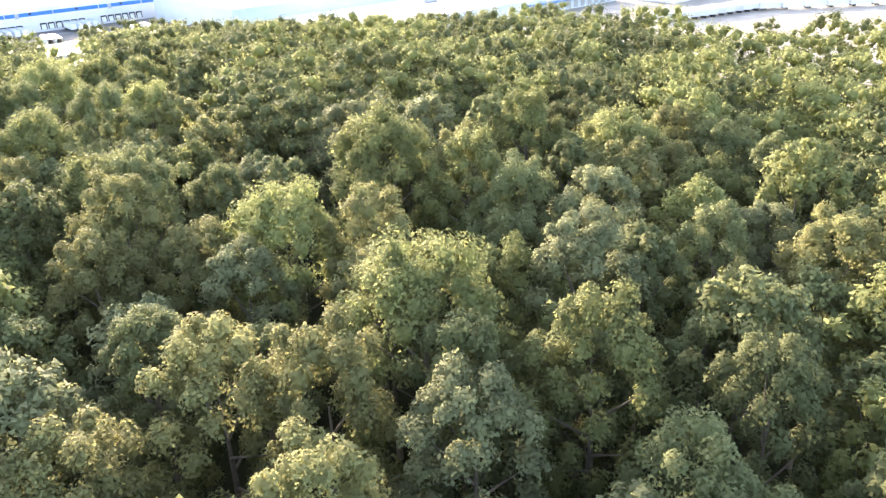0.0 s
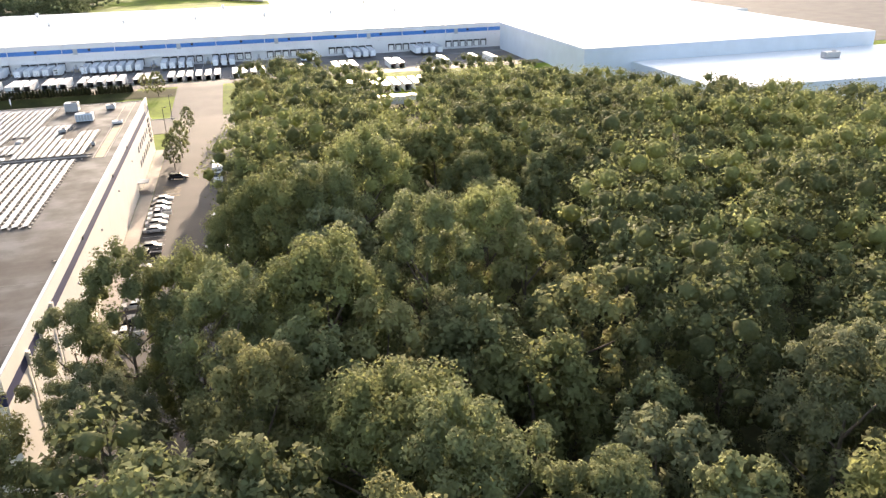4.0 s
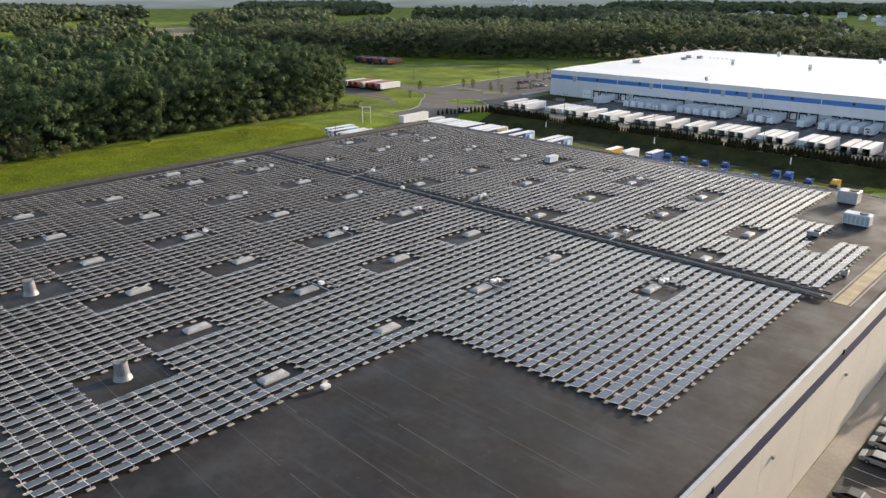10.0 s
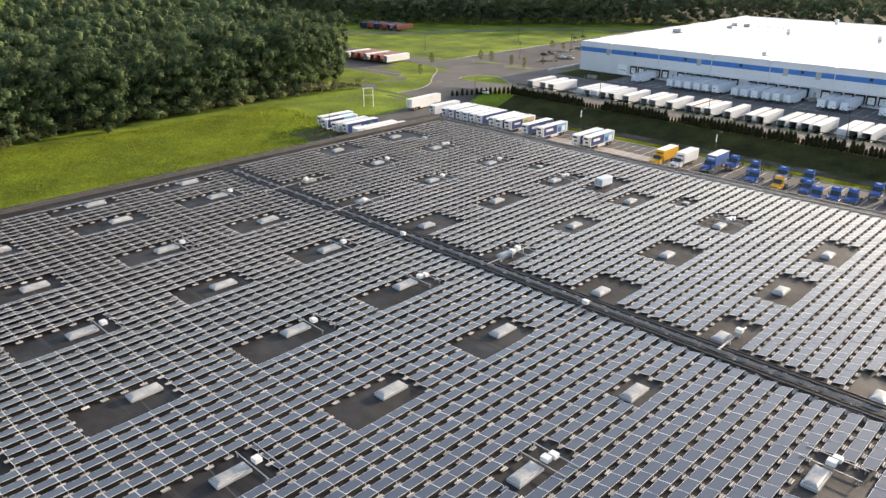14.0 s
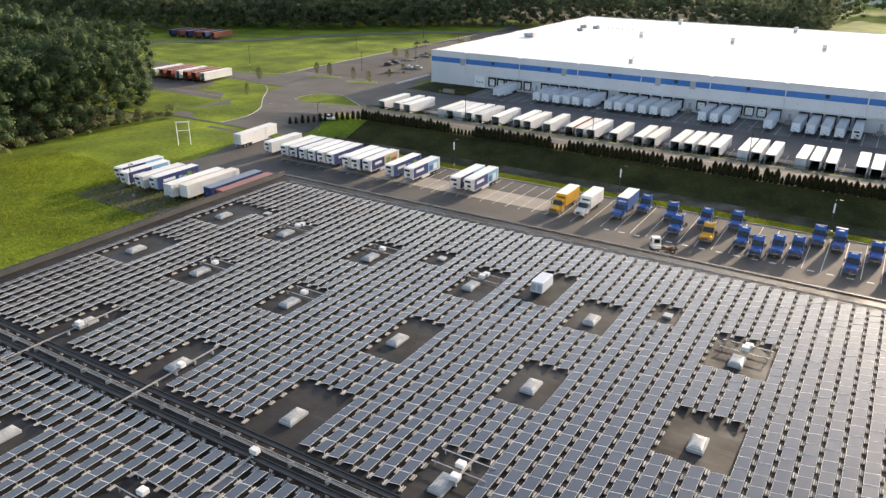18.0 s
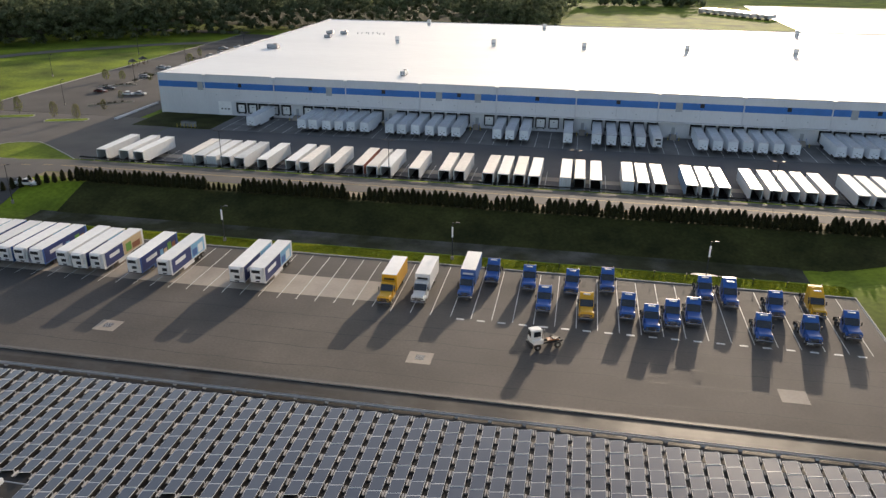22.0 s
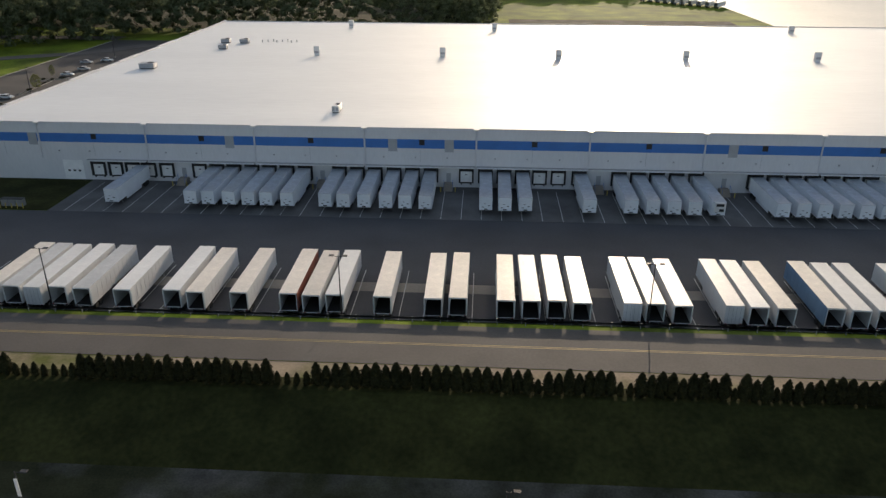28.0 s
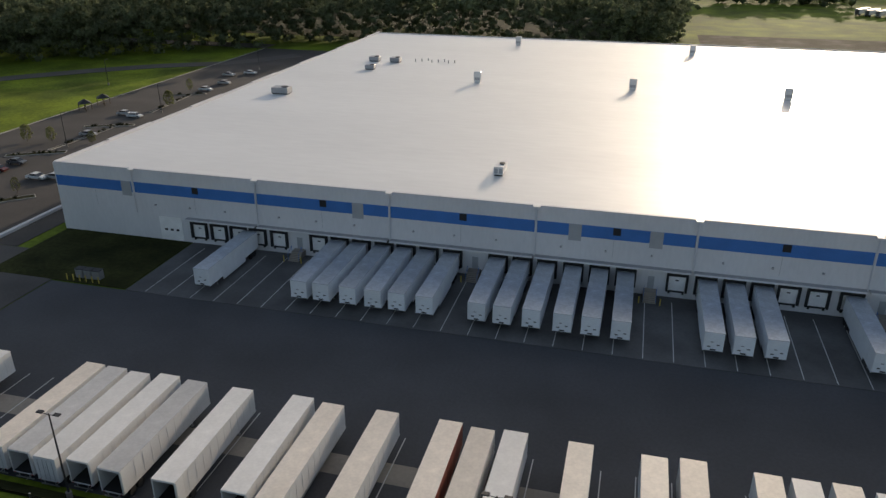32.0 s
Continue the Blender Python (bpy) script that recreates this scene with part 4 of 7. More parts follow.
FRAME = material("aluminium_frame", (0.62, 0.605, 0.575), 0.4, metal=0.0, vary=0.1, scale=2.0)
CELLS = cells_material()
PAVER = material("tan_paver", (0.42, 0.33, 0.20), 0.85, vary=0.15, scale=0.6, piece=0.1)
TRAY = material("dark_ballast_tray", (0.05, 0.048, 0.046), 0.6, metal=0.2, vary=0.2, scale=2.0)
BALLAST = material("ballast_block", (0.44, 0.42, 0.40), 0.9, vary=0.2, scale=1.0, fine=8.0, island=0.3)


def solar_array():
    base = thing("solar_array", "rows of grey-blue framed solar panels on ballast blocks across the roof", "solar array", loc=(0, 0, DECK))
    a = radians(TILT_A)
    rot = np.array(((math.cos(a), 0, -math.sin(a)), (0, 1, 0), (math.sin(a), 0, math.cos(a))))
    verts, faces, idx, feet = [], [], [], []
    near = 0
    for length, rows, spots_y in ((MOD_S, ROWS_S, MOD_YS), (MOD_N, ROWS_N, MOD_YN)):
        me = module_mesh(length)
        tilted = np.array([v.co[:] for v in me.vertices]) @ rot.T
        polys = [tuple(p.vertices) for p in me.polygons]
        kinds_of = [p.material_index for p in me.polygons]
        for x, y in [(x, y) for x in rows for y in spots_y]:
            if blocked(x, y):
                continue
            z = 0.34 + 0.03 * math.sin(x * 3.1 + y * 0.7)
            px, py = x, y + length / 2
            feet.append((px + 0.80, py - length / 2, length))
            if blocked(x, y + length) or y + length > spots_y[-1]:
                feet.append((px + 0.80, py + length / 2, length))
            if near < 300 and -34 > x > -62 and 184 < y < 232:
                ob = new("panel", me)
                ob.parent = base
                ob.matrix_basis = pose(px, py, z, 0, -TILT_A, 0)
                near += 1
                continue
            k = len(verts)
            verts.extend((tilted + (px, py, z)).tolist())
            faces.extend(tuple(i + k for i in p) for p in polys)
            idx.extend(kinds_of)
    big = bpy.data.meshes.new("panel_rows")
    big.from_pydata(verts, [], faces)
    big.materials.append(FRAME)
    big.materials.append(CELLS)
    big.polygons.foreach_set("material_index", idx)
    ob = new("panel_rows", big)
    ob.parent = base
    tagged(ob, kind="stuff")
    fv, ff = [], []
    cube = np.array([(sx, sy, sz) for sz in (0, 1) for sy in (-1, 1) for sx in (-1, 1)], float)
    cf = ((0, 2, 3, 1), (4, 5, 7, 6), (0, 1, 5, 4), (2, 6, 7, 3), (0, 4, 6, 2), (1, 3, 7, 5))
    for i, (x, y, length) in enumerate(feet):
        d = 0.04 * math.sin(i * 2.1)
        for s, off in (((0.17, 0.40, 0.05), (0.0, d, 0.004)), ((0.055, 0.37, 0.10), (-0.10, d, 0.056)), ((0.05, 0.34, 0.08), (0.10, d + 0.03, 0.056)), ((0.03, 0.03, 0.36), (-0.2, d * 0.2 + 0.06, 0.004))):
            k = len(fv)
            fv.extend((cube * s + (x + off[0], y + off[1], off[2])).tolist())
            ff.extend(tuple(j + k for j in f) for f in cf)
    bal = bpy.data.meshes.new("ballast_blocks")
    bal.from_pydata(fv, [], ff)
    bal.materials.append(BALLAST)
    bal.materials.append(TRAY)
    bal.polygons.foreach_set("material_index", [1 if k // 6 % 4 == 0 else 0 for k in range(len(ff))])
    ob = new("ballast_blocks", bal)
    ob.parent = base
    tagged(ob, "beige concrete ballast blocks", kind="stuff")


solar_array()
DOME = material("skylight_dome", (0.35, 0.345, 0.33), 0.25, vary=0.25, scale=1.2, fine=6.0, piece=0.1)


def skylight(loc, long=1.0):
    t = thing("skylight", "grey-white domed skylight with a metal kerb on the dark roof", "skylight", "roof skylights", loc)
    part("kerb", B((-0.72, 0.72, -1.32 * long, 1.32 * long, 0.0, 0.32), bevel=0.03), GREY_PANEL, t)
    bm = bmesh.new()
    rings = ((0.64, 1.32 * long - 0.1, 0.323), (0.58, 1.32 * long - 0.18, 0.43), (0.42, 1.32 * long - 0.40, 0.50), (0.16, 1.32 * long - 0.70, 0.53))
    loops = [[bm.verts.new((sx * a, sy * b, z)) for sx, sy in ((-1, -1), (1, -1), (1, 1), (-1, 1))] for a, b, z in rings]
    for lo, hi in zip(loops, loops[1:]):
        for i in range(4):
            bm.faces.new((lo[i], lo[(i + 1) % 4], hi[(i + 1) % 4], hi[i]))
    bm.faces.new(loops[-1])
    part("dome", bm, DOME, t)
    return t


first = {}
for i, j in SKYLIGHTS:
    south = j < 4
    if south in first:
        copy_thing(first[south], pose(*sky_at(i, j), DECK))
    else:
        first[south] = skylight((*sky_at(i, j), DECK), 1.25 if south else 0.95)


# cable trays on the walkway, pipes and white combiner boxes in the skylight bays
def cable_tray(y):
    t = thing("cable_tray", "long galvanised cable tray on blocks along the roof walkway", "cable tray", "trays on the walkway", (0, y, DECK))
    for s in (-0.28, 0.28):
        part("side_rail", B((-139.5, -5.0, s - 0.035, s + 0.035, 0.28, 0.46)), DARK_METAL, t)
    part("cable_bundle", B((-139.4, -5.1, -0.2, 0.2, 0.30, 0.38), bevel=0.0), DARK_METAL, t)
    bm = bmesh.new()
    for k in range(67):
        box(bm, -139 + 2 * k, -138.75 + 2 * k, -0.36, 0.36, 0.0, 0.277)
    tagged(part("support", bm, BALLAST, t), kind="stuff")
cable_tray(244.3)
cable_tray(246.5)


CONDUIT = material("pale_conduit", (0.30, 0.29, 0.28), 0.6, metal=0.0, vary=0.12, scale=1.0)
main = thing("conduit_run", "pale steel conduits clipped along the roof walkway", "conduit", "conduits on the dark roof", (0, 0, DECK))
for y, z in ((245.25, 0.40), (245.42, 0.40), (245.60, 0.43)):
    part("pipe", tube(bmesh.new(), (-138.5, y, z), (-6.0, y, z), 0.05, seg=6), CONDUIT, main)
tagged(part("support", B(*[(-138.0 + 4 * k, -137.8 + 4 * k, 245.1, 245.75, 0.0, 0.345) for k in range(34)]), BALLAST, main), kind="stuff")
for k, (x, y0, y1) in enumerate(((-122.2, 241.7, 256.0), (-105.5, 242.4, 255.7), (-89.2, 239.0, 245.2), (-73.0, 245.4, 254.6), (-56.4, 240.5, 245.2), (-39.8, 245.4, 252.6))):
    c = thing("conduit_branch", "pale conduit crossing the walkway to a white box", "conduit", "conduits on the dark roof", (x, 0, DECK))
    for u in (-0.07, 0.07):
        part("pipe", tube(bmesh.new(), (u, y0, 0.50), (u, y1, 0.50), 0.05, seg=6), CONDUIT, c)
    n = int((y1 - y0) / 2.4)
    tagged(part("support", B(*[(-0.2, 0.2, y0 + 0.3 + 2.4 * q, y0 + 0.45 + 2.4 * q, 0.0, 0.445) for q in range(n + 1)]), BALLAST, c), kind="stuff")
    part("box", B((-0.4, 0.4, min(y1 - 0.9, 250.4), min(y1 - 0.3, 251.1), 0.56, 1.05), bevel=0.04), WHITE_METAL, c, "white electrical box")


def combiner(x, y, two):
    t = thing("combiner_box", "white electrical combiner boxes on a steel strut rack", "electrical box", "combiner boxes", (x, y, DECK))
    for s in (-0.9, 0.9):
        part("strut", B((-2.6, 2.6, s - 0.04, s + 0.04, 0.42, 0.5)), GREY_METAL, t)
    for u in (-2.3, 2.3):
        for v in (-0.9, 0.9):
            part("post", B((u - 0.05, u + 0.05, v - 0.05, v + 0.05, 0, 0.417)), GREY_METAL, t)
    b = part("box", B((-0.45, 0.35, -0.7, 0.0, 0.503, 0.95), bevel=0.04), WHITE_METAL, t)
    part("box_door", B((-0.40, 0.30, -0.72, -0.703, 0.55, 0.9)), WHITE_METAL, b)
    if two:
        part("box", B((-0.25, 0.55, 0.12, 0.78, 0.503, 0.95), bevel=0.04), WHITE_METAL, t)


for i, j, two in ((1, 2, True), (0, 3, True), (2, 1, False), (3, 2, False), (4, 1, False), (3, 3, True), (5, 2, False), (2, 6, True), (4, 6, True), (5, 6, False), (6, 5, False), (6, 6, True), (4, 3, False), (5, 5, False), (6, 3, False), (3, 4, False)):
    combiner(sky_at(i, j)[0] + 0.4, sky_at(i, j)[1] + 2.7, two)


def stack(x, y):
    t = thing("exhaust_stack", "large galvanised round exhaust stack with a flared base", "exhaust stack", "big roof stacks", (x, y, DECK))
    part("base", tube(bmesh.new(), (0, 0, 0), (0, 0, 0.6), 1.05, 0.8, seg=20), STACK_METAL, t)
    bm = tube(bmesh.new(), (0, 0, 0.603), (0, 0, 2.1), 0.8, 0.72, seg=20, caps=False)
    bmesh.ops.solidify(bm, geom=bm.faces[:], thickness=0.05)
    part("drum", bm, STACK_METAL, t)
    part("damper", B((-0.04, 0.04, -0.6, 0.6, 1.2, 2.35), (-0.58, 0.58, -0.05, -0.041 + 0.08, 1.2, 1.95)), GREY_METAL, t)
stack(-54.2, 168.6)
stack(-86.8, 170.4)
stack(-114.5, 171.4)
roof_unit(-82.3, 288.2, DECK, 1.6, 3.4, 1.7, "pale blue-grey rooftop unit among the solar panels", mat=C_WALL, fan_top=False)
roof_unit(-12.6, 284.6, DECK, 4.4, 2.4, 2.2, "pale blue rooftop unit on the dark roof", mat=C_WALL)
roof_unit(-18.2, 299.0, DECK, 3.6, 3.0, 2.6, "grey stair head and unit at the roof edge")
roof_unit(-8.0, 298.6, DECK, 2.4, 2.0, 1.4, "small grey roof unit with ducts")
roof_unit(-3.6, 278.2, DECK, 2.6, 1.5, 0.9, "low white roof box beside the walkway", mat=WHITE_METAL)
roof_unit(-36.0, 182.4, DECK, 0.8, 0.9, 0.7, "small white box at the corner of the solar field", mat=WHITE_METAL, fan_top=False)
roof_unit(-6.2, 256.0, DECK, 0.9, 0.9, 1.0, "small round-topped roof vent")
roof_unit(-16.0, 272.8, DECK, 2.0, 2.2, 1.0, "grey roof unit with pipes in the panel corner")
t = thing("roof_walkway", "tan concrete paver walkway between pale kerbs on the dark roof", "walkway", "", (0, 0, DECK))
for k in range(24):
    part("paver", B((-4.3, -2.5, 244.6 + 1.32 * k, 245.88 + 1.32 * k, 0.0, 0.06)), PAVER, t)
for x in (-4.75, -2.2):
    part("kerb", B((x, x + 0.22, 244.4, 303.5, 0.0, 0.12)), CONCRETE, t)
for x, y in ((-66.5, 289.3), (-98.0, 289.6), (-131.0, 290.0)):
    t = thing("roof_hatch", "small dark roof drain and hatch in a panel gap", "roof hatch", "roof hatches", (x, y, DECK))
    part("kerb", B((-0.5, 0.5, -0.5, 0.5, 0, 0.25), bevel=0.03), GREY_METAL, t)
    part("lid", B((-0.54, 0.54, -0.54, 0.54, 0.253, 0.32), bevel=0.02), GREY_PANEL, t)
for x, y in ((-0.6, 183.5), (-138.8, 226.0), (-36.0, 149.4), (-95.0, 149.6)):
    t = thing("roof_cables", "small heap of dark cable and tools at the parapet", "cables", "", (x, y, DECK))
    bm = bmesh.new()
    for k in range(5):
        tube(bm, (0.15 * math.sin(k), 0.4 * math.cos(2 * k), 0.05), (0.6 * math.cos(k), -0.4 + 0.2 * k, 0.22), 0.05, seg=6)
    part("coil", bm, BLACK, t)


def roof_hoop(x, y):
    t = thing("ladder_hoop", "grey steel hoop at a roof ladder on the parapet", "ladder", "hoops on the parapet", (x, y, 0))
    for u in (-0.45, 0.45):
        part("post", tube(bmesh.new(), (u, 0.9, DECK), (u, 0.9, 17.3), 0.05, seg=6), GREY_METAL, t)
        part("side_bar", tube(bmesh.new(), (u, -0.45, 17.25), (u, 0.95, 17.25), 0.05, seg=6), GREY_METAL, t)
    part("cross_bar", tube(bmesh.new(), (-0.5, 0.9, 17.3), (0.5, 0.9, 17.3), 0.05, seg=6), GREY_METAL, t)
    part("walk_pad", B((-0.6, 0.6, 1.0, 2.2, DECK + 0.004, DECK + 0.05)), SEAM, t)


tray = thing("cable_tray", "pale steel cable tray on blocks along the roof edge", "cable tray", loc=(0, 304.9, DECK))
part("tray", B((-139.5, -24.5, -0.14, 0.14, 0.13, 0.2), (-139.5, -24.5, -0.16, -0.143, 0.13, 0.3), (-139.5, -24.5, 0.143, 0.16, 0.13, 0.3)), GREY_METAL, tray)
part("blocks", B(*[(x, x + 0.3, -0.25, 0.25, 0.003, 0.128) for x in np.arange(-138, -25, 3.1)]), BALLAST, tray)
roof_hoop(-18.6, 149.6)
roof_hoop(-50.4, 151.2)
# ---- trailers ----
def paint(name, colour, rough=0.4, vary=0.06):
    return material(name, colour, rough, vary=vary, scale=0.5, fine=5.0, piece=0.08)


TR_WHITE = paint("trailer_white", (0.66, 0.66, 0.65))
TR_ROOF = material("trailer_roof_white", (0.74, 0.72, 0.68), 0.38, vary=0.08, scale=0.4, fine=3.0, piece=0.10)
TR_ROOF_BEIGE = material("trailer_roof_beige", (0.70, 0.63, 0.54), 0.42, vary=0.12, scale=0.4, fine=3.0, piece=0.12)
TR_ROOF_GREY = material("trailer_roof_grey", (0.50, 0.49, 0.47), 0.34, metal=0.0, vary=0.12, scale=0.4, fine=3.0, piece=0.12)
# Dock trailers: white sides and metal roofs, sky-blue shade tinted into both colours.
TR_SHADE_BLUE = paint("trailer_shade_blue_white", (0.74, 0.77, 0.80))
TR_ROOF_SHADE_BLUE = material("trailer_roof_shade_blue_metal", (0.46, 0.50, 0.55), 0.32, metal=0.55, vary=0.22, scale=0.4, fine=3.0, piece=0.12)
TR_RED = paint("trailer_rust_red", (0.27, 0.085, 0.055))
TR_BLUE = paint("trailer_blue", (0.045, 0.11, 0.30))
TR_SLATE = paint("trailer_slate_blue", (0.16, 0.20, 0.25))
TR_NAVY = paint("trailer_navy", (0.020, 0.035, 0.13))
# Near-black floor of open trailers: the shade inside the box put into colour.
TR_IN = material("shaded_trailer_inside", (0.022, 0.020, 0.018), 0.8, vary=0.2, scale=0.6)
LIGHT_BLUE = paint("light_blue_graphic", (0.20, 0.42, 0.62))
GRAPHIC_WHITE = paint("white_graphic", (0.70, 0.72, 0.72))
GRAPHIC_RED = paint("red_graphic", (0.45, 0.05, 0.03))
GRAPHIC_GREEN = paint("green_graphic", (0.12, 0.28, 0.05))
GRAPHIC_DULL = paint("brown_red_graphic", (0.22, 0.08, 0.04))
GRAPHIC_TAN = paint("tan_graphic", (0.52, 0.40, 0.24))
LAMP_RED = paint("tail_lamp_red", (0.40, 0.02, 0.02))


def wheel(parent, x, y, r=0.51, w=0.28, rim=True):
    bm = bmesh.new()
    tube(bm, (x - w / 2, y, r), (x + w / 2, y, r), r, seg=16)
    ty = part("tyre", bm, RUBBER, parent)
    if not rim:
        return
    bm = bmesh.new()
    s = 1 if x > 0 else -1
    tube(bm, (x + s * (w / 2 - 0.05), y, r), (x + s * (w / 2 + 0.006), y, r), r * 0.58, r * 0.42, seg=12)
    part("rim", bm, RIM, ty)


def trailer(name, label, side, roof, front=None, open_end=True, reefer=False, graphic=None, length=16.15, group="parked trailers", seen="all", left=None, right=None):
    """A box trailer: rear end at y = 0, nose at y = length, wheels near the rear."""
    t = thing(name, label, "trailer", group)
    w, z0, z1, th = 1.30, 1.12, 4.10, 0.06
    L = length
    front = front or side
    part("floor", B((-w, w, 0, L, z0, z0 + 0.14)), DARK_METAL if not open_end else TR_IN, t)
    for s in (-1, 1):
        bm = B((min(s * w, s * (w - th)), max(s * w, s * (w - th)), 0.0, L, z0 + 0.143, z1 - 0.06))
        for k in range(11):
            y = 0.7 + k * (L - 1.2) / 10.5
            box(bm, min(s * (w + 0.003), s * (w + 0.022)), max(s * (w + 0.003), s * (w + 0.022)), y, y + 0.07, z0 + 0.3, z1 - 0.2)
        box(bm, min(s * (w + 0.003), s * (w + 0.03)), max(s * (w + 0.003), s * (w + 0.03)), 0.0, L, z0 + 0.02, z0 + 0.2)
        part("side_wall", bm, (left if s < 0 else right) or side, t)
    part("nose_wall", B((-w + th + 0.002, w - th - 0.002, L - th, L, z0 + 0.143, z1 - 0.06), bevel=0.01), front, t)
    bm = B((-w - 0.01, w + 0.01, -0.02, L + 0.02, z1 - 0.057, z1))
    for k in range(14):
        y = 0.6 + k * (L - 1.0) / 13.3
        box(bm, -w + 0.05, w - 0.05, y, y + 0.05, z1 + 0.001, z1 + 0.004)
    part("roof", bm, roof, t)
    part("rear_frame", B((-w, -w + 0.12, -0.05, -0.003, z0, z1 - 0.06), (w - 0.12, w, -0.05, -0.003, z0, z1 - 0.06), (-w + 0.121, w - 0.121, -0.05, -0.003, z1 - 0.22, z1 - 0.06), (-w + 0.121, w - 0.121, -0.05, -0.003, z0, z0 + 0.13)), side, t)
    if seen in ("nose", "far"):
        pass
    elif open_end:
        for s in (-1, 1):
            part("door", B((min(s * (w + 0.03), s * (w + 0.08)), max(s * (w + 0.03), s * (w + 0.08)), 0.02, 1.22, z0 + 0.15, z1 - 0.15)), (left if s < 0 else right) or side, t)
    else:
        for s in (-1, 1):
            d = part("door", B((min(s * 0.012, s * (w - 0.13)), max(s * 0.012, s * (w - 0.13)), -0.07, -0.02, z0 + 0.14, z1 - 0.23)), side, t)
            bm = bmesh.new()
            for u in (0.25, 0.85):
                tube(bm, (s * u, -0.09, z0 + 0.2), (s * u, -0.09, z1 - 0.28), 0.022, seg=6)
            part("lock_bar", bm, GREY_METAL, d)
    if seen in ("all", "rear"):
        part("underride_guard", B((-1.1, 1.1, -0.03, 0.06, 0.52, 0.64), (-0.7, -0.62, 0.0, 0.06, 0.641, z0), (0.62, 0.7, 0.0, 0.06, 0.641, z0)), GREY_METAL, t)
    part("bogie", B((-0.55, -0.4, 0.5, 4.4, 0.75, z0 - 0.003), (0.4, 0.55, 0.5, 4.4, 0.75, z0 - 0.003), (-1.0, 1.0, 1.35, 1.5, 0.45, 0.58), (-1.0, 1.0, 2.6, 2.75, 0.45, 0.58)), DARK_METAL, t)
    for y in (1.42, 2.68):
        for x in (-1.11, 1.11):
            wheel(t, x, y, rim=seen == "all")
    if seen == "far":
        return t
    for s in (-1, 1):
        part("landing_leg", B((s * 0.7 - 0.06, s * 0.7 + 0.06, L - 3.2, L - 3.06, 0.12, z0 - 0.003), (s * 0.7 - 0.13, s * 0.7 + 0.13, L - 3.26, L - 3.0, 0.02, 0.117)), GREY_METAL, t)
        if seen != "rear":
            part("side_skirt", B((s * 1.22 - 0.012, s * 1.22 + 0.012, 4.6, L - 4.2, 0.45, z0 - 0.004)), side, t)
        if seen != "nose":
            part("tail_lamp", B((s * 1.05 - 0.09, s * 1.05 + 0.09, -0.075, -0.052, z0 + 0.02, z0 + 0.1)), LAMP_RED, t)
    if seen != "rear":
        for u, v, c in ((-0.6, 2.2, BLACK), (0.55, 1.9, BLACK), (0.2, 2.6, GREY_PANEL)):
            part("nose_plate", B((u - 0.2, u + 0.2, L + 0.003, L + 0.012, v - 0.08, v + 0.08)), c, t, "plate of plain bars")
        part("gladhand_box", B((-0.35, 0.35, L + 0.004, L + 0.06, z0 + 0.25, z0 + 0.45)), DARK_METAL, t)
    if reefer:
        u = part("cooling_unit", B((-0.98, 0.98, L + 0.02, L + 0.55, 2.05, 4.02), bevel=0.06), WHITE_METAL, t, "white cooling unit on the nose")
        part("grille", B((-0.75, 0.75, L + 0.553, L + 0.565, 3.25, 3.8)), BLACK, u)
        part("grille", B((-0.8, 0.1, L + 0.553, L + 0.565, 2.2, 2.75)), BLACK, u)
        part("fuel_tank", B((-0.9, 0.9, L - 4.6, L - 3.9, 0.5, z0 - 0.01), bevel=0.1), DARK_METAL, t)
    if graphic:
        for s in (-1, 1):
            for (y0, y1, za, zb, c) in graphic:
                part("graphic", B((min(s * (w + 0.024), s * (w + 0.032)), max(s * (w + 0.024), s * (w + 0.032)), L * y0, L * y1, za, zb), bevel=0.0), c, t)
    return t


van_white = trailer("trailer", "white box trailer with an open dark rear end", TR_WHITE, TR_ROOF, seen="rear")
van_far = trailer("trailer", "white box trailer parked far off", TR_WHITE, TR_ROOF, seen="far")
van_beige = trailer("trailer", "white box trailer with a weathered beige roof and open rear end", TR_WHITE, TR_ROOF_BEIGE, seen="rear")
van_grey = trailer("trailer", "grey-roofed box trailer with an open rear end", TR_WHITE, TR_ROOF_GREY, seen="rear")
van_shut = trailer("trailer", "white box trailer with closed rear doors", TR_WHITE, TR_ROOF, open_end=False)
van_red = trailer("trailer", "box trailer with one rust-red side and a beige roof", TR_WHITE, TR_ROOF_BEIGE, seen="rear", right=TR_RED)
van_blue = trailer("trailer", "box trailer with one blue side and a weathered beige roof", TR_WHITE, TR_ROOF_BEIGE, seen="rear", left=paint("steel_blue_side", (0.15, 0.25, 0.37)))
van_beige_shut = trailer("trailer", "box trailer with a beige roof and closed rear doors", TR_WHITE, TR_ROOF_BEIGE, open_end=False)
kinds = {"B": van_beige_shut, "w": van_white, "b": van_beige, "g": van_grey, "s": van_shut, "r": van_red, "u": van_blue, "f": van_far}
used = set()


def park(key, m, label=""):
    """Places the first of a kind, then copies of it."""
    src = kinds[key]
    if key in used:
        ob = copy_thing(src, m)
    else:
        used.add(key)
        src.matrix_basis = m
        ob = src
    if label:
        ob["label"] = label
    return ob


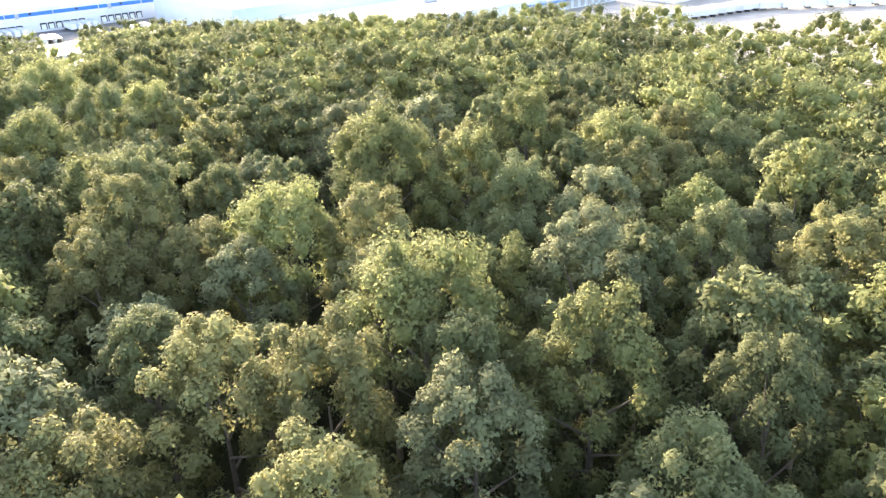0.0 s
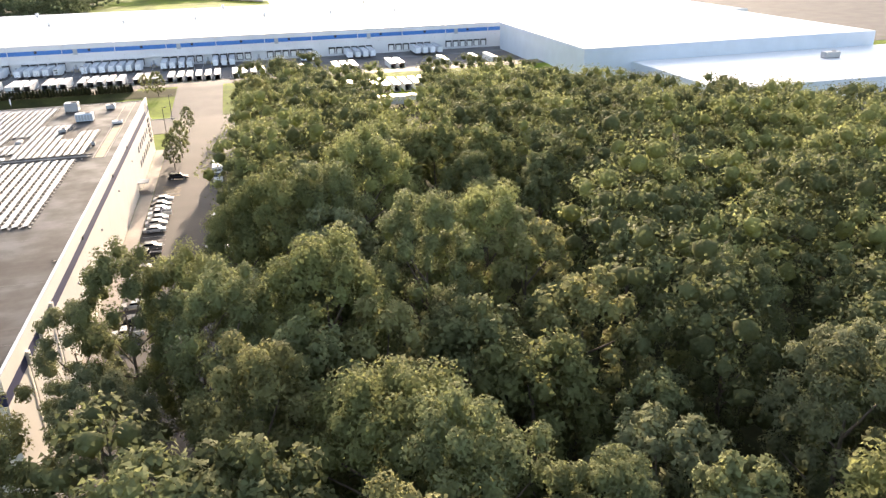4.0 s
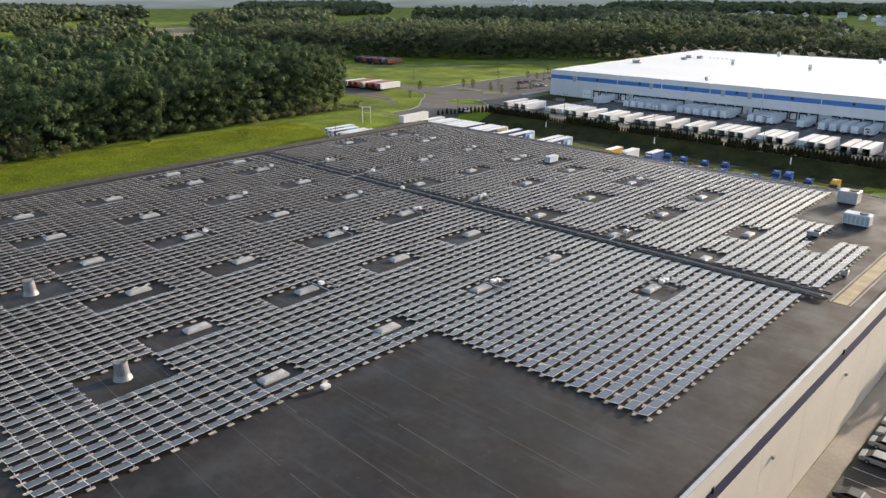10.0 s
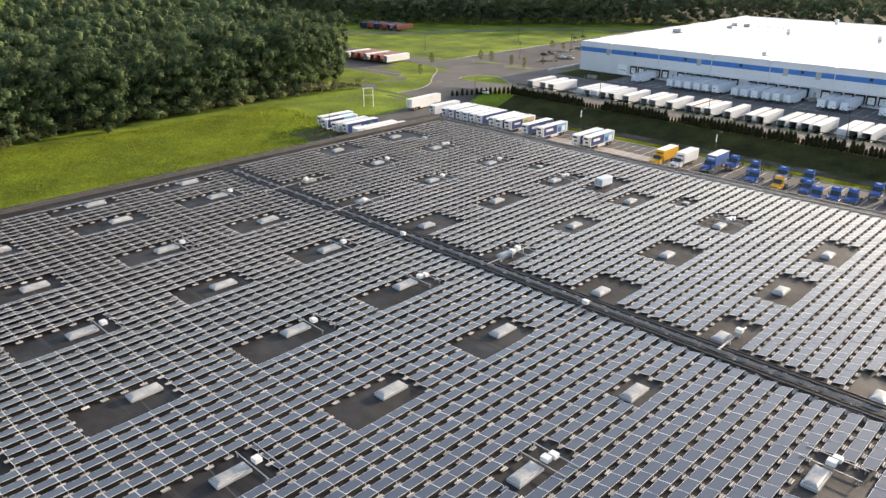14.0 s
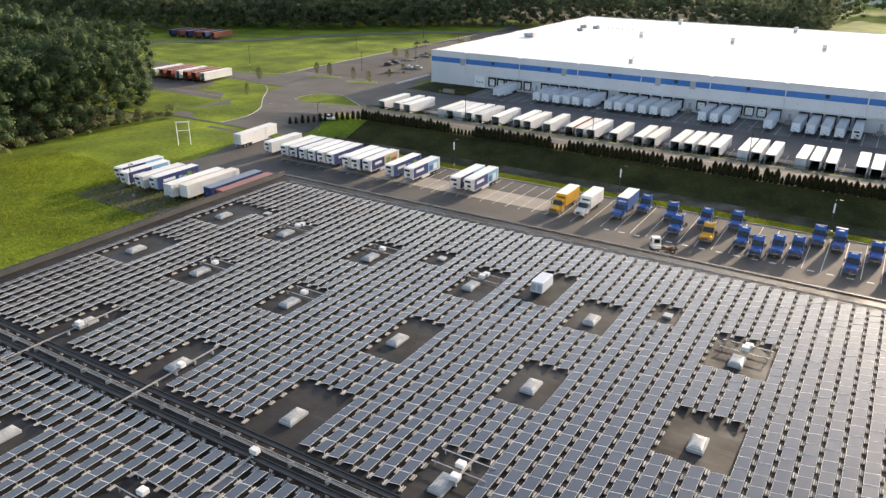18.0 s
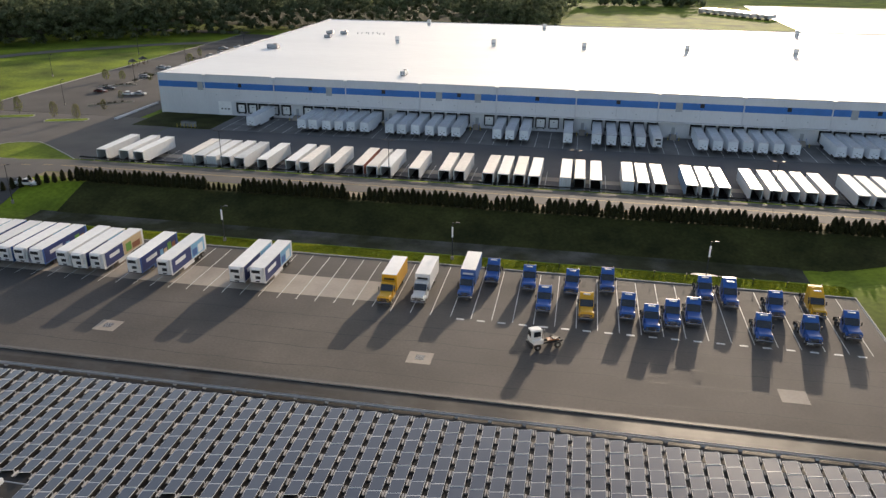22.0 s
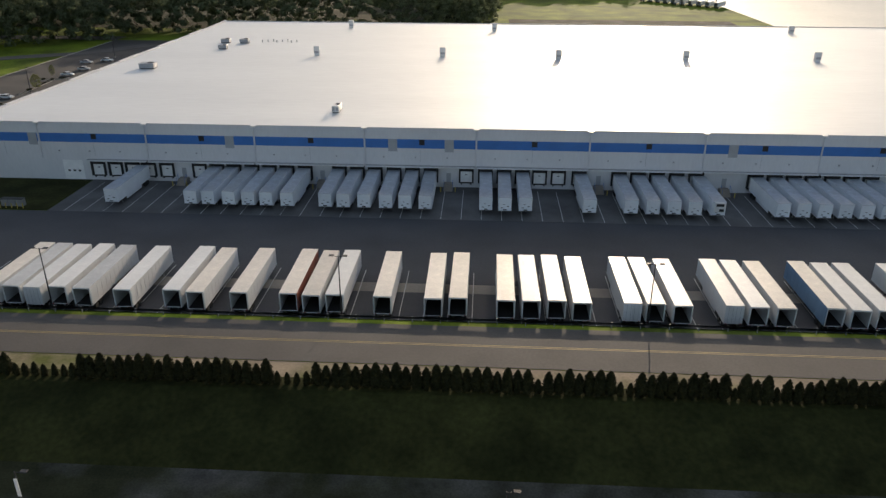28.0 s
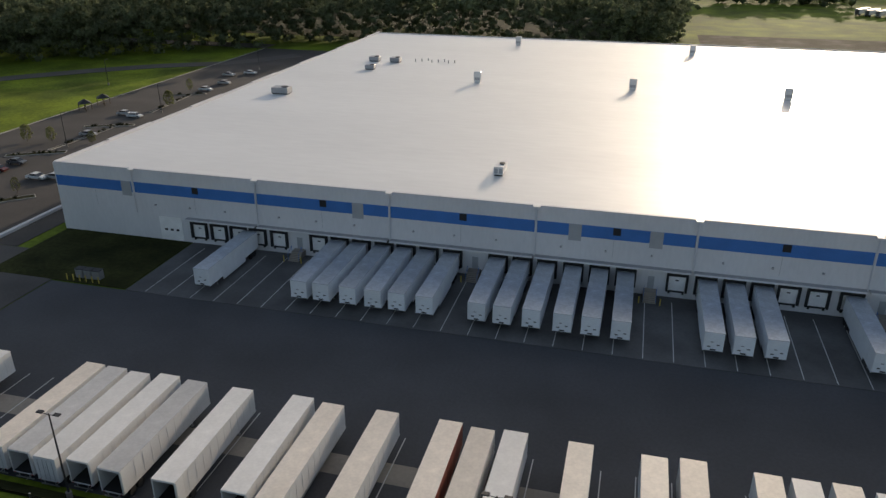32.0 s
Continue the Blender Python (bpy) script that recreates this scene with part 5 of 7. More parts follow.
ROW = [(-201.5, "w"), (-195.2, "w"), (-190.8, "w"), (-177.25, "B"), (-173.9, "g"), (-170.5, "s"), (-166.9, "w"), (-163.0, "g"), (-156.8, "w"), (-149.4, "w"), (-145.7, "b"), (-139.2, "b"), (-131.8, "r"), (-128.3, "b"), (-124.9, "w"), (-117.8, "b"), (-110.3, "b"), (-106.7, "b"), (-99.7, "b"), (-96.0, "w"), (-92.3, "b"), (-88.7, "w"), (-81.4, "s"), (-78.1, "b"), (-74.3, "w"), (-66.9, "s"), (-63.5, "w"), (-59.7, "b"), (-52.7, "u"), (-49.3, "w"), (-45.6, "w"), (-38.6, "w"), (-34.6, "w"), (-30.8, "w"), (-26.9, "b"), (-23.0, "w"), (-16.0, "w"), (-12.4, "b"), (-8.6, "w"), (-2.0, "w"), (2.0, "w"), (6.0, "w"), (10.0, "b"), (14.0, "w"), (18.0, "w"), (26.0, "w"), (30.0, "w"), (34.0, "w"), (38.0, "w"), (48.0, "w"), (52.0, "w"), (56.0, "w"), (72.0, "w"), (76.0, "w"), (80.0, "w"), (98.0, "w"), (102.0, "w"), (124.0, "s"), (140.0, "w"), (148.0, "w")]
for i, (x, k) in enumerate(ROW):
    park("f" if x > -4 else k, pose(x, 418.75 + 0.25 * math.sin(i * 2.3), 0, 0, 0, 0.5 * math.sin(i * 1.7)))
dock_van = trailer("trailer", "white box trailer backed up to a dock door, tinted as in blue shade", TR_SHADE_BLUE, TR_ROOF_SHADE_BLUE, open_end=False, group="trailers at the docks", seen="nose")
dock_white = trailer("trailer", "white box trailer backed up to a dock door", TR_SHADE_BLUE, TR_ROOF_SHADE_BLUE, open_end=False, group="trailers at the docks", seen="nose")
dock_reefer = trailer("trailer", "white refrigerated trailer backed up to a dock door", TR_SHADE_BLUE, TR_ROOF_SHADE_BLUE, open_end=False, reefer=True, group="trailers at the docks")
kinds.update(d=dock_van, D=dock_white, R=dock_reefer)
DOCKED = [(-179.5, "D"), (-163.0, "d"), (-159.2, "d"), (-155.0, "d"), (-151.1, "d"), (-147.2, "d"), (-143.0, "d"), (-135.3, "d"), (-131.4, "d"), (-127.3, "d"), (-123.0, "d"), (-118.9, "d"), (-114.9, "d"), (-102.8, "d"), (-98.8, "d"), (-94.8, "d"), (-82.2, "d"), (-73.8, "d"), (-69.7, "d"), (-65.6, "d"), (-61.4, "d"), (-56.9, "R"), (-44.6, "D"), (-40.4, "d"), (-36.5, "d"), (-32.5, "d"), (-28.4, "d"), (-24.4, "d"), (-20.2, "D"), (-8.2, "d"), (-4.2, "d"), (0.0, "d"), (4.1, "d"), (16.3, "d"), (20.4, "d"), (24.5, "d"), (60.0, "d"), (64.0, "d"), (84.0, "d"), (88.0, "d"), (92.0, "d"), (96.0, "d"), (120.0, "d"), (124.0, "d"), (128.0, "d"), (132.0, "d")]
kinds["F"] = trailer("trailer", "pale box trailer backed up to a far dock", TR_SHADE_BLUE, TR_ROOF_SHADE_BLUE, seen="far", group="trailers at the docks")
for i, (x, k) in enumerate(DOCKED):
    park("F" if x > 10 else k, pose(x, 478.75 + 0.12 * math.sin(i * 3.1), 0, 0, 0, 180 + 0.4 * math.sin(i * 2.1)))

# refrigerated trailers in the truck lot, noses to the store
PICT_A = [(0.44, 0.97, 1.35, 3.95, TR_NAVY), (0.60, 0.88, 2.5, 3.25, GRAPHIC_WHITE), (0.05, 0.43, 1.35, 3.95, LIGHT_BLUE), (0.10, 0.24, 1.6, 3.2, GRAPHIC_WHITE), (0.27, 0.40, 1.6, 2.9, TR_BLUE)]
PICT_B = [(0.04, 0.97, 1.35, 3.95, TR_NAVY), (0.58, 0.86, 2.5, 3.2, GRAPHIC_WHITE), (0.08, 0.17, 1.6, 2.9, GRAPHIC_DULL), (0.19, 0.29, 1.6, 3.3, GRAPHIC_GREEN), (0.31, 0.40, 1.6, 2.7, GRAPHIC_TAN), (0.42, 0.50, 1.6, 3.0, LIGHT_BLUE)]
PICT_C = [(0.05, 0.52, 1.35, 3.95, GRAPHIC_TAN), (0.10, 0.30, 1.6, 2.7, GRAPHIC_DULL), (0.32, 0.46, 1.7, 3.3, GRAPHIC_GREEN), (0.53, 0.96, 1.35, 3.95, TR_NAVY), (0.62, 0.86, 2.5, 3.2, GRAPHIC_WHITE)]


def reefer_kind(key, label, side, pict, length=12.6):
    t = trailer("refrigerated_trailer", label, side, TR_ROOF, front=TR_WHITE, open_end=False, reefer=True, length=length, group="trailers in the truck lot")
    for s in (-1, 1):
        for i, (y0, y1, za, zb, c) in enumerate(pict):
            a, b = 1.324 + 0.004 * i, 1.330 + 0.004 * i
            part("graphic", B((min(s * a, s * b), max(s * a, s * b), length * y0, length * y1, za, zb)), c, t)
    kinds[key] = t


reefer_kind("1", "white refrigerated trailer with navy and light blue side graphics", TR_WHITE, PICT_A)
reefer_kind("2", "blue refrigerated trailer with coloured food graphics", TR_BLUE, PICT_B)
reefer_kind("3", "navy and light blue refrigerated trailer with a yellow graphic", TR_WHITE, PICT_C)
reefer_kind("4", "plain white refrigerated trailer with a white roof", TR_WHITE, [])
for x, k in ((-194.8, "4"), (-188.7, "1"), (-185.6, "2"), (-182.2, "1"), (-179.0, "2"), (-175.9, "1"), (-172.7, "2"), (-167.6, "4"), (-164.3, "1"), (-161.0, "3"), (-153.7, "2"), (-148.1, "1"), (-134.6, "1"), (-131.0, "1")):
    park(k, pose(x, 368.3 + 0.3 * math.sin(x), 0, 0, 0, 180))
for x, y, k, turn in ((-208.0, 330.2, "1", 180), (-203.5, 328.4, "1", 180), (-197.9, 328.4, "4", 180), (-194.4, 329.6, "2", 180), (-187.0, 331.0, "s", 180), (-183.6, 332.6, "r", 180), (-208.1, 357.2, "s", 4.5)):
    park(k, pose(x, y, 0, 0, 0, turn))
kinds["c"] = trailer("trailer", "dark blue-grey container trailer", TR_NAVY, TR_SLATE, open_end=False)
kinds["o"] = trailer("trailer", "rust-red container trailer in the yard", TR_RED, TR_RED, open_end=False)
kinds["C"] = trailer("trailer", "dark blue container trailer far off", TR_NAVY, TR_SLATE, seen="far")
kinds["O"] = trailer("trailer", "rust-red container trailer far off", TR_RED, TR_RED, seen="far")
park("c", pose(-177.6, 334.4, 0, 0, 0, 180))
park("o", pose(-173.6, 334.4, 0, 0, 0, 180))
for i in range(7):
    park("O" if i % 3 else "f", pose(-322 + 4.3 * i, 420 + 0.6 * i, 0, 0, 0, 3))
for i in range(6):
    park("O" if i % 2 else "C", pose(-430 + 6.0 * i, 520 + i, 0, 0, 0, 5))

# ---- tractors and box trucks, noses to -y ----
CAB_BLUE = paint("cab_blue", (0.020, 0.095, 0.33), 0.3)
CAB_YELLOW = paint("cab_yellow", (0.62, 0.33, 0.015), 0.3)
CAB_WHITE = paint("cab_white", (0.68, 0.68, 0.66), 0.35)
CHROME = material("chrome", (0.6, 0.6, 0.6), 0.18, metal=1.0, vary=0.05, scale=2.0)


def cab(t, c, z0=0.75, back=0.0, sleeper=0.0, h=2.85):
    """A conventional cab: hood, cab, fairing, glass, grille, bumper and mirrors. The nose points to -y from the cab's back at y = back."""
    y = back
    bm = bmesh.new()
    prism(bm, [(y - 3.7, z0 + 0.25), (y - 3.72, z0 + 0.84), (y - 3.5, z0 + 1.00), (y - 1.75, z0 + 1.12), (y - 1.75, z0 + 0.25)], "x", -0.92, 0.92)
    hood = part("hood", bm, c, t)
    bm = bmesh.new()
    prism(bm, [(y - 1.747, z0), (y - 1.747, z0 + 1.12), (y - 1.06, z0 + 2.02), (y + sleeper, z0 + 2.05), (y + sleeper, z0)], "x", -1.12, 1.12)
    body = part("cab", bm, c, t)
    bm = bmesh.new()
    prism(bm, [(y - 1.02, z0 + 2.053), (y - 0.85, z0 + 2.3), (y - 0.2 + sleeper * 0.6, z0 + h), (y + sleeper, z0 + h), (y + sleeper, z0 + 2.053)], "x", -1.08, 1.08)
    fair = part("roof_fairing", bm, c, t)
    part("name_bars", B((-0.55, 0.55, y - 0.62, y - 0.35, z0 + h - 0.22, z0 + h - 0.08)), GRAPHIC_WHITE, fair, "white plain bars")
    bm = bmesh.new()
    prism(bm, [(y - 1.70, z0 + 1.15), (y - 1.785, z0 + 1.15), (y - 1.115, z0 + 2.03), (y - 1.06, z0 + 2.03)], "x", -1.05, 1.05)
    part("windscreen", bm, GLASS, body)
    for s in (-1, 1):
        part("side_window", B((min(s * 1.123, s * 1.135), max(s * 1.123, s * 1.135), y - 1.25, y - 0.35, z0 + 1.2, z0 + 1.85)), GLASS, body)
        bm = bmesh.new()
        prism(bm, [(y - 3.45, z0 + 0.2), (y - 3.4, z0 + 0.6), (y - 2.9, z0 + 0.72), (y - 2.3, z0 + 0.6), (y - 2.15, z0 + 0.1), (y - 2.35, z0 + 0.1), (y - 2.5, z0 + 0.42), (y - 2.9, z0 + 0.52), (y - 3.25, z0 + 0.2)], "x", min(s * 0.925, s * 1.2), max(s * 0.925, s * 1.2))
        part("fender", bm, c, t)
        part("headlight", B((s * 0.78 - 0.15, s * 0.78 + 0.15, y - 3.76, y - 3.715, z0 + 0.42, z0 + 0.68)), CHROME, hood)
        m = part("mirror", B((min(s * 1.25, s * 1.42), max(s * 1.25, s * 1.42), y - 1.75, y - 1.62, z0 + 1.15, z0 + 1.8)), BLACK, body)
        part("mirror_arm", B((min(s * 1.123, s * 1.25), max(s * 1.123, s * 1.25), y - 1.7, y - 1.66, z0 + 1.7, z0 + 1.74)), BLACK, m)
        part("step", B((min(s * 1.0, s * 1.16), max(s * 1.0, s * 1.16), y - 1.6, y - 0.2, z0 - 0.35, z0 - 0.02), bevel=0.02), GREY_METAL, t)
    part("grille", B(*[(-0.56, 0.56, y - 3.775, y - 3.722, z0 + 0.27 + 0.11 * k, z0 + 0.345 + 0.11 * k) for k in range(5)]), CHROME, hood, "chrome slats")
    part("bumper", B((-1.15, 1.15, y - 3.95, y - 3.77, z0 - 0.3, z0 + 0.15), bevel=0.04), CHROME, t)


def tractor(label, c, sleeper=0.0, h=2.85, back_len=3.0):
    t = thing("tractor", label, "truck", "tractors in the lot")
    cab(t, c, sleeper=sleeper, h=h)
    y1 = back_len + sleeper
    part("chassis", B((-0.48, -0.38, -3.5, y1, 0.7, 0.95), (0.38, 0.48, -3.5, y1, 0.7, 0.95), (-0.37, 0.37, y1 - 0.4, y1 - 0.2, 0.72, 0.93)), DARK_METAL, t)
    part("fifth_wheel", B((-0.45, 0.45, y1 - 2.0, y1 - 1.1, 0.97, 1.08), bevel=0.03), DARK_METAL, t)
    for x in (-1.0, 1.0):
        wheel(t, x, -2.9)
        wheel(t, x, y1 - 2.1)
        wheel(t, x, y1 - 0.9)
    bm = bmesh.new()
    tube(bm, (0.95, sleeper + 0.15, 0.8), (0.95, sleeper + 0.15, 3.7), 0.07, seg=8)
    part("exhaust_stack", bm, CHROME, t)
    for s in (-1, 1):
        part("mudflap", B((s * 1.0 - 0.28, s * 1.0 + 0.28, y1 - 0.2, y1 - 0.18, 0.25, 0.9)), RUBBER, t)
        bm = bmesh.new()
        tube(bm, (s * 0.85, -1.0, 0.55), (s * 0.85, 0.3 + sleeper, 0.55), 0.28, seg=12)
        part("fuel_tank", bm, CHROME, t)
    return t


kinds["tb"] = tractor("blue day-cab tractor with white roof lettering bars", CAB_BLUE)
kinds["ty"] = tractor("yellow day-cab tractor parked in the lot", CAB_YELLOW)
kinds["tS"] = tractor("tall yellow sleeper tractor in the lot", CAB_YELLOW, sleeper=1.6, h=3.15)
kinds["tB"] = tractor("tall blue sleeper tractor in the lot", CAB_BLUE, sleeper=1.2, h=3.1)
for x, y, k in ((-92.1, 365.2, "tb"), (-85.7, 363.6, "tb"), (-78.3, 363.4, "tb"), (-72.4, 365.2, "tb"), (-82.6, 355.9, "tb"), (-75.9, 354.6, "ty"), (-69.3, 355.9, "tb"), (-66.0, 352.4, "tb"), (-62.6, 354.8, "tb"), (-59.2, 356.2, "tb"), (-56.4, 365.0, "tb"), (-52.6, 363.6, "tB"), (-45.9, 361.3, "tb"), (-49.4, 352.7, "tb"), (-39.3, 362.6, "tS"), (-42.5, 353.4, "tb"), (-36.0, 356.2, "tb"), (-30.5, 349.0, "tb")):
    park(k, pose(x, y + 3.95, 0, 0, 0, 2.0 * math.sin(x * 1.3)))


def box_truck(label, c, boxc, graphic=None):
    t = thing("box_truck", label, "truck", "box trucks in the lot")
    cab(t, c, h=2.12)
    part("cargo_box", B((-1.28, 1.28, 0.25, 8.2, 1.15, 3.95), bevel=0.03), boxc, t)
    part("box_roof", B((-1.27, 1.27, 0.26, 8.19, 3.953, 3.99)), TR_ROOF, t)
    part("name_bars", B((-0.9, 0.9, 0.225, 0.247, 3.0, 3.35)), GRAPHIC_RED if graphic is None else graphic, t, "plain bars on the box front")
    part("chassis", B((-0.48, -0.36, -3.5, 8.1, 0.75, 1.0), (0.36, 0.48, -3.5, 8.1, 0.75, 1.0)), DARK_METAL, t)
    part("rear_bumper", B((-1.1, 1.1, 8.05, 8.22, 0.5, 0.64)), GREY_METAL, t)
    for x in (-1.0, 1.0):
        wheel(t, x, -2.9)
        wheel(t, x, 5.6)
    return t


kinds["by"] = box_truck("yellow box truck with a white roof", CAB_YELLOW, CAB_YELLOW, BLACK)
kinds["bw"] = box_truck("white box truck parked in the lot", CAB_WHITE, TR_WHITE, BLACK)
kinds["bb"] = box_truck("blue box truck with a white roof", CAB_BLUE, TR_BLUE, GRAPHIC_WHITE)
park("by", pose(-108.4, 353.7 + 3.95, 0))
park("bw", pose(-103.0, 355.0 + 3.95, 0))
park("bb", pose(-95.8, 358.4 + 3.95, 0))


def yard_tractor():
    t = thing("yard_tractor", "white terminal tractor with a short square cab", "truck")
    body = part("cab", B((-1.0, 0.35, -2.1, -0.35, 0.95, 3.0), bevel=0.08), CAB_WHITE, t)
    part("windscreen", B((-0.85, 0.2, -2.115, -2.103, 1.9, 2.8)), GLASS, body)
    part("side_window", B((-1.015, -1.003, -1.7, -0.6, 1.9, 2.75)), GLASS, body)
    part("side_window", B((0.353, 0.365, -1.7, -0.6, 1.9, 2.75)), GLASS, body)
    part("hood", B((0.40, 1.05, -2.0, -0.4, 0.95, 1.7), bevel=0.08), CAB_WHITE, t)
    part("bumper", B((-1.15, 1.15, -2.3, -2.12, 0.5, 0.93), bevel=0.03), DARK_METAL, t)
    part("chassis", B((-0.5, -0.36, -2.1, 3.0, 0.62, 0.94), (0.36, 0.5, -2.1, 3.0, 0.62, 0.94)), DARK_METAL, t)
    part("lift_frame", B((-0.45, 0.45, 0.6, 2.4, 0.95, 1.1), bevel=0.03), paint("rust_orange", (0.30, 0.12, 0.04)), t)
    part("fifth_wheel", B((-0.45, 0.45, 1.4, 2.3, 1.103, 1.2), bevel=0.02), DARK_METAL, t)
    bm = bmesh.new()
    tube(bm, (0.7, -0.25, 0.9), (0.7, -0.25, 3.1), 0.06, seg=8)
    part("exhaust_stack", bm, CHROME, t)
    for x in (-1.0, 1.0):
        wheel(t, x, -1.3)
        wheel(t, x, 1.9)
    return t


yard_tractor().matrix_basis = pose(-82.0, 346.2, 0, 0, 0, -62)
# ---- trees ----
def leaf_cloud(name, clumps, per, size, mat, seed, squash=0.8, cores=None, spread=(0.62, 1.08), hearts=None):
    """Many small bent leaf sprays in clumps: clumps is a list of (centre, radius), hearts the middle of each clump's crown."""
    rng = np.random.default_rng(seed)
    P, Q, whole = [], [], []
    for i, (c, r) in enumerate(clumps):
        d = rng.normal(size=(per, 3))
        d /= np.linalg.norm(d, axis=1)[:, None]
        d[:, 2] = np.where(d[:, 2] < -0.35, -d[:, 2], d[:, 2])
        rad = r * rng.uniform(*spread, size=(per, 1))
        P.append(np.array(c) + d * rad * (1, 1, squash * min(1.0, 6.0 / r)))
        Q.append(d)
        w = P[-1] - np.array(hearts[i]) if hearts else d
        whole.append(w / np.maximum(np.linalg.norm(w, axis=1)[:, None], 1e-3))
    P, Q, whole = np.concatenate(P), np.concatenate(Q), np.concatenate(whole)
    n = len(P)
    nrm = Q + rng.normal(scale=0.55, size=(n, 3)) + (0, 0, 0.35)
    nrm /= np.linalg.norm(nrm, axis=1)[:, None]
    up = rng.normal(size=(n, 3))
    u = np.cross(nrm, up)
    u /= np.linalg.norm(u, axis=1)[:, None]
    v = np.cross(nrm, u)
    s = size * rng.uniform(0.6, 1.35, size=(n, 1))
    k = rng.uniform(0.5, 0.9, size=(n, 1))
    V = np.stack([P - u * s, P + u * s * 0.7 - v * s * k, P + u * s * 0.5 + v * s * k - nrm * s * 0.15], 1).reshape(-1, 3)
    F = np.arange(3 * n, dtype=np.int32)
    starts, count = np.arange(0, 3 * n, 3, dtype=np.int32), n
    # sprays are shaded as the rounded surface of their clump
    turned = np.where((nrm * Q).sum(1, keepdims=True) < 0, -nrm, nrm)
    soft = Q * 0.75 + turned * 0.3 + whole * 0.35 + (0, 0, 0.12)
    soft = np.repeat(soft / np.linalg.norm(soft, axis=1)[:, None], 3, axis=0)
    if cores is not None:
        cv, cf = cores[:2]
        F = np.concatenate([F, cf.ravel() + 3 * n]).astype(np.int32)
        V = np.concatenate([V, cv])
        soft = np.concatenate([soft, cores[2]])
        count = n + len(cf)
        starts = np.arange(0, 3 * count, 3, dtype=np.int32)
    me = bpy.data.meshes.new(name)
    me.vertices.add(len(V))
    me.vertices.foreach_set("co", V.astype(np.float32).ravel())
    me.loops.add(3 * count)
    me.loops.foreach_set("vertex_index", F)
    me.polygons.add(count)
    me.polygons.foreach_set("loop_start", starts)
    me.update(calc_edges=True)
    me.normals_split_custom_set_from_vertices(soft.astype(np.float32))
    me.materials.append(mat)
    return me


def lumps(clumps, shrink, seed, tall=1.0):
    """Rough dark insides for clumps: a jagged low ball each, hidden by the leaves."""
    bm = bmesh.new()
    bmesh.ops.create_icosphere(bm, subdivisions=1, radius=1.0)
    base = np.array([v.co[:] for v in bm.verts])
    tri = np.array([[v.index for v in f.verts] for f in bm.faces])
    bm.free()
    rng = np.random.default_rng(seed)
    V = np.concatenate([base * rng.uniform(0.7, 1.15, size=(len(base), 1)) * (r * shrink) * (1, 1, tall * min(1.0, 6.0 / r)) + np.array(c) for c, r in clumps])
    Fc = np.concatenate([tri + len(base) * i for i in range(len(clumps))])
    return V, Fc, np.concatenate([base] * len(clumps))


def crown_clumps(rng, height, radius, base, count, r0=1.5):
    """Clumps spread over the outer part of an uneven domed crown."""
    out = []
    lobes = [(rng.uniform(0, 6.28), rng.uniform(0.75, 1.25)) for _ in range(5)]
    for i in range(count):
        f = (i + 0.5) / count
        z = base + (height - base) * (1 - (1 - f) ** 1.35)
        u = (z - base) / (height - base)
        prof = math.sqrt(max(0.0, 1 - (abs(u - 0.40) / (0.62 if u > 0.4 else 0.48)) ** 2.2)) if abs(u - 0.4) < 0.62 else 0.0
        a = i * 2.399963 + rng.uniform(-0.3, 0.3)
        lobe = sum(w * math.cos((a - p) * 3) for p, w in lobes) * 0.09 + 1
        q = radius * prof * lobe * rng.uniform(0.70, 1.02)
        out.append(((q * math.cos(a), q * math.sin(a), z + rng.uniform(-0.9, 0.9)), r0 * rng.uniform(0.7, 1.3)))
    return out


def tree_kind(name, label, height, radius, base, clumps, per, size, mat, seed, tall):
    rng = random.Random(seed)
    t = thing("tree", label, "tree", "wood beside the warehouse")
    cl = crown_clumps(rng, height, radius, base, clumps, r0=radius * 0.20)
    cr = new("crown", leaf_cloud("crown", cl, per, size, mat, seed, squash=tall, cores=lumps(cl, 0.5, seed, tall), spread=(0.45, 1.06), hearts=[(0, 0, base + 0.42 * (height - base))] * len(cl)))
    cr.parent = t
    bm = bmesh.new()
    tube(bm, (0, 0, -0.3), (0.2, 0.1, height * 0.45), 0.38, 0.24, seg=9)
    tube(bm, (0.2, 0.1, height * 0.45), (0.0, 0.3, height * 0.8), 0.24, 0.08, seg=7)
    for i in range(7):
        a, h = i * 2.4, height * (0.33 + 0.06 * i)
        c = cl[min(len(cl) - 1, int(len(cl) * (0.15 + 0.1 * i)))][0]
        tube(bm, (0.15, 0.1, h), (c[0] * 0.85, c[1] * 0.85, max(h + 1.0, c[2] - 0.3)), 0.13, 0.04, seg=6)
    part("trunk", bm, BARK, t)
    return t


KINDS = [("tall broadleaf tree with a full mid-green crown", 25.0, 6.4, 5.5, 72, LEAF_A, 11, 1.25),
         ("tall broadleaf tree with a bright green crown", 23.0, 5.4, 5.0, 64, LEAF_B, 12, 1.45),
         ("broadleaf tree with a grey-green crown", 24.0, 6.0, 5.5, 70, LEAF_C, 13, 1.0),
         ("tall narrow broadleaf tree with an uneven crown", 27.0, 4.8, 6.0, 62, LEAF_A, 14, 1.5),
         ("broad spreading tree with a green crown", 22.0, 7.2, 3.5, 84, LEAF_B, 15, 1.1),
         ("broadleaf tree with an open olive-green crown", 23.0, 6.0, 3.5, 62, LEAF_E, 16, 1.2)]
TREES = [tree_kind("tree", label, h, r, b, n, 330, 0.160, mat, seed, tall) for label, h, r, b, n, mat, seed, tall in KINDS]
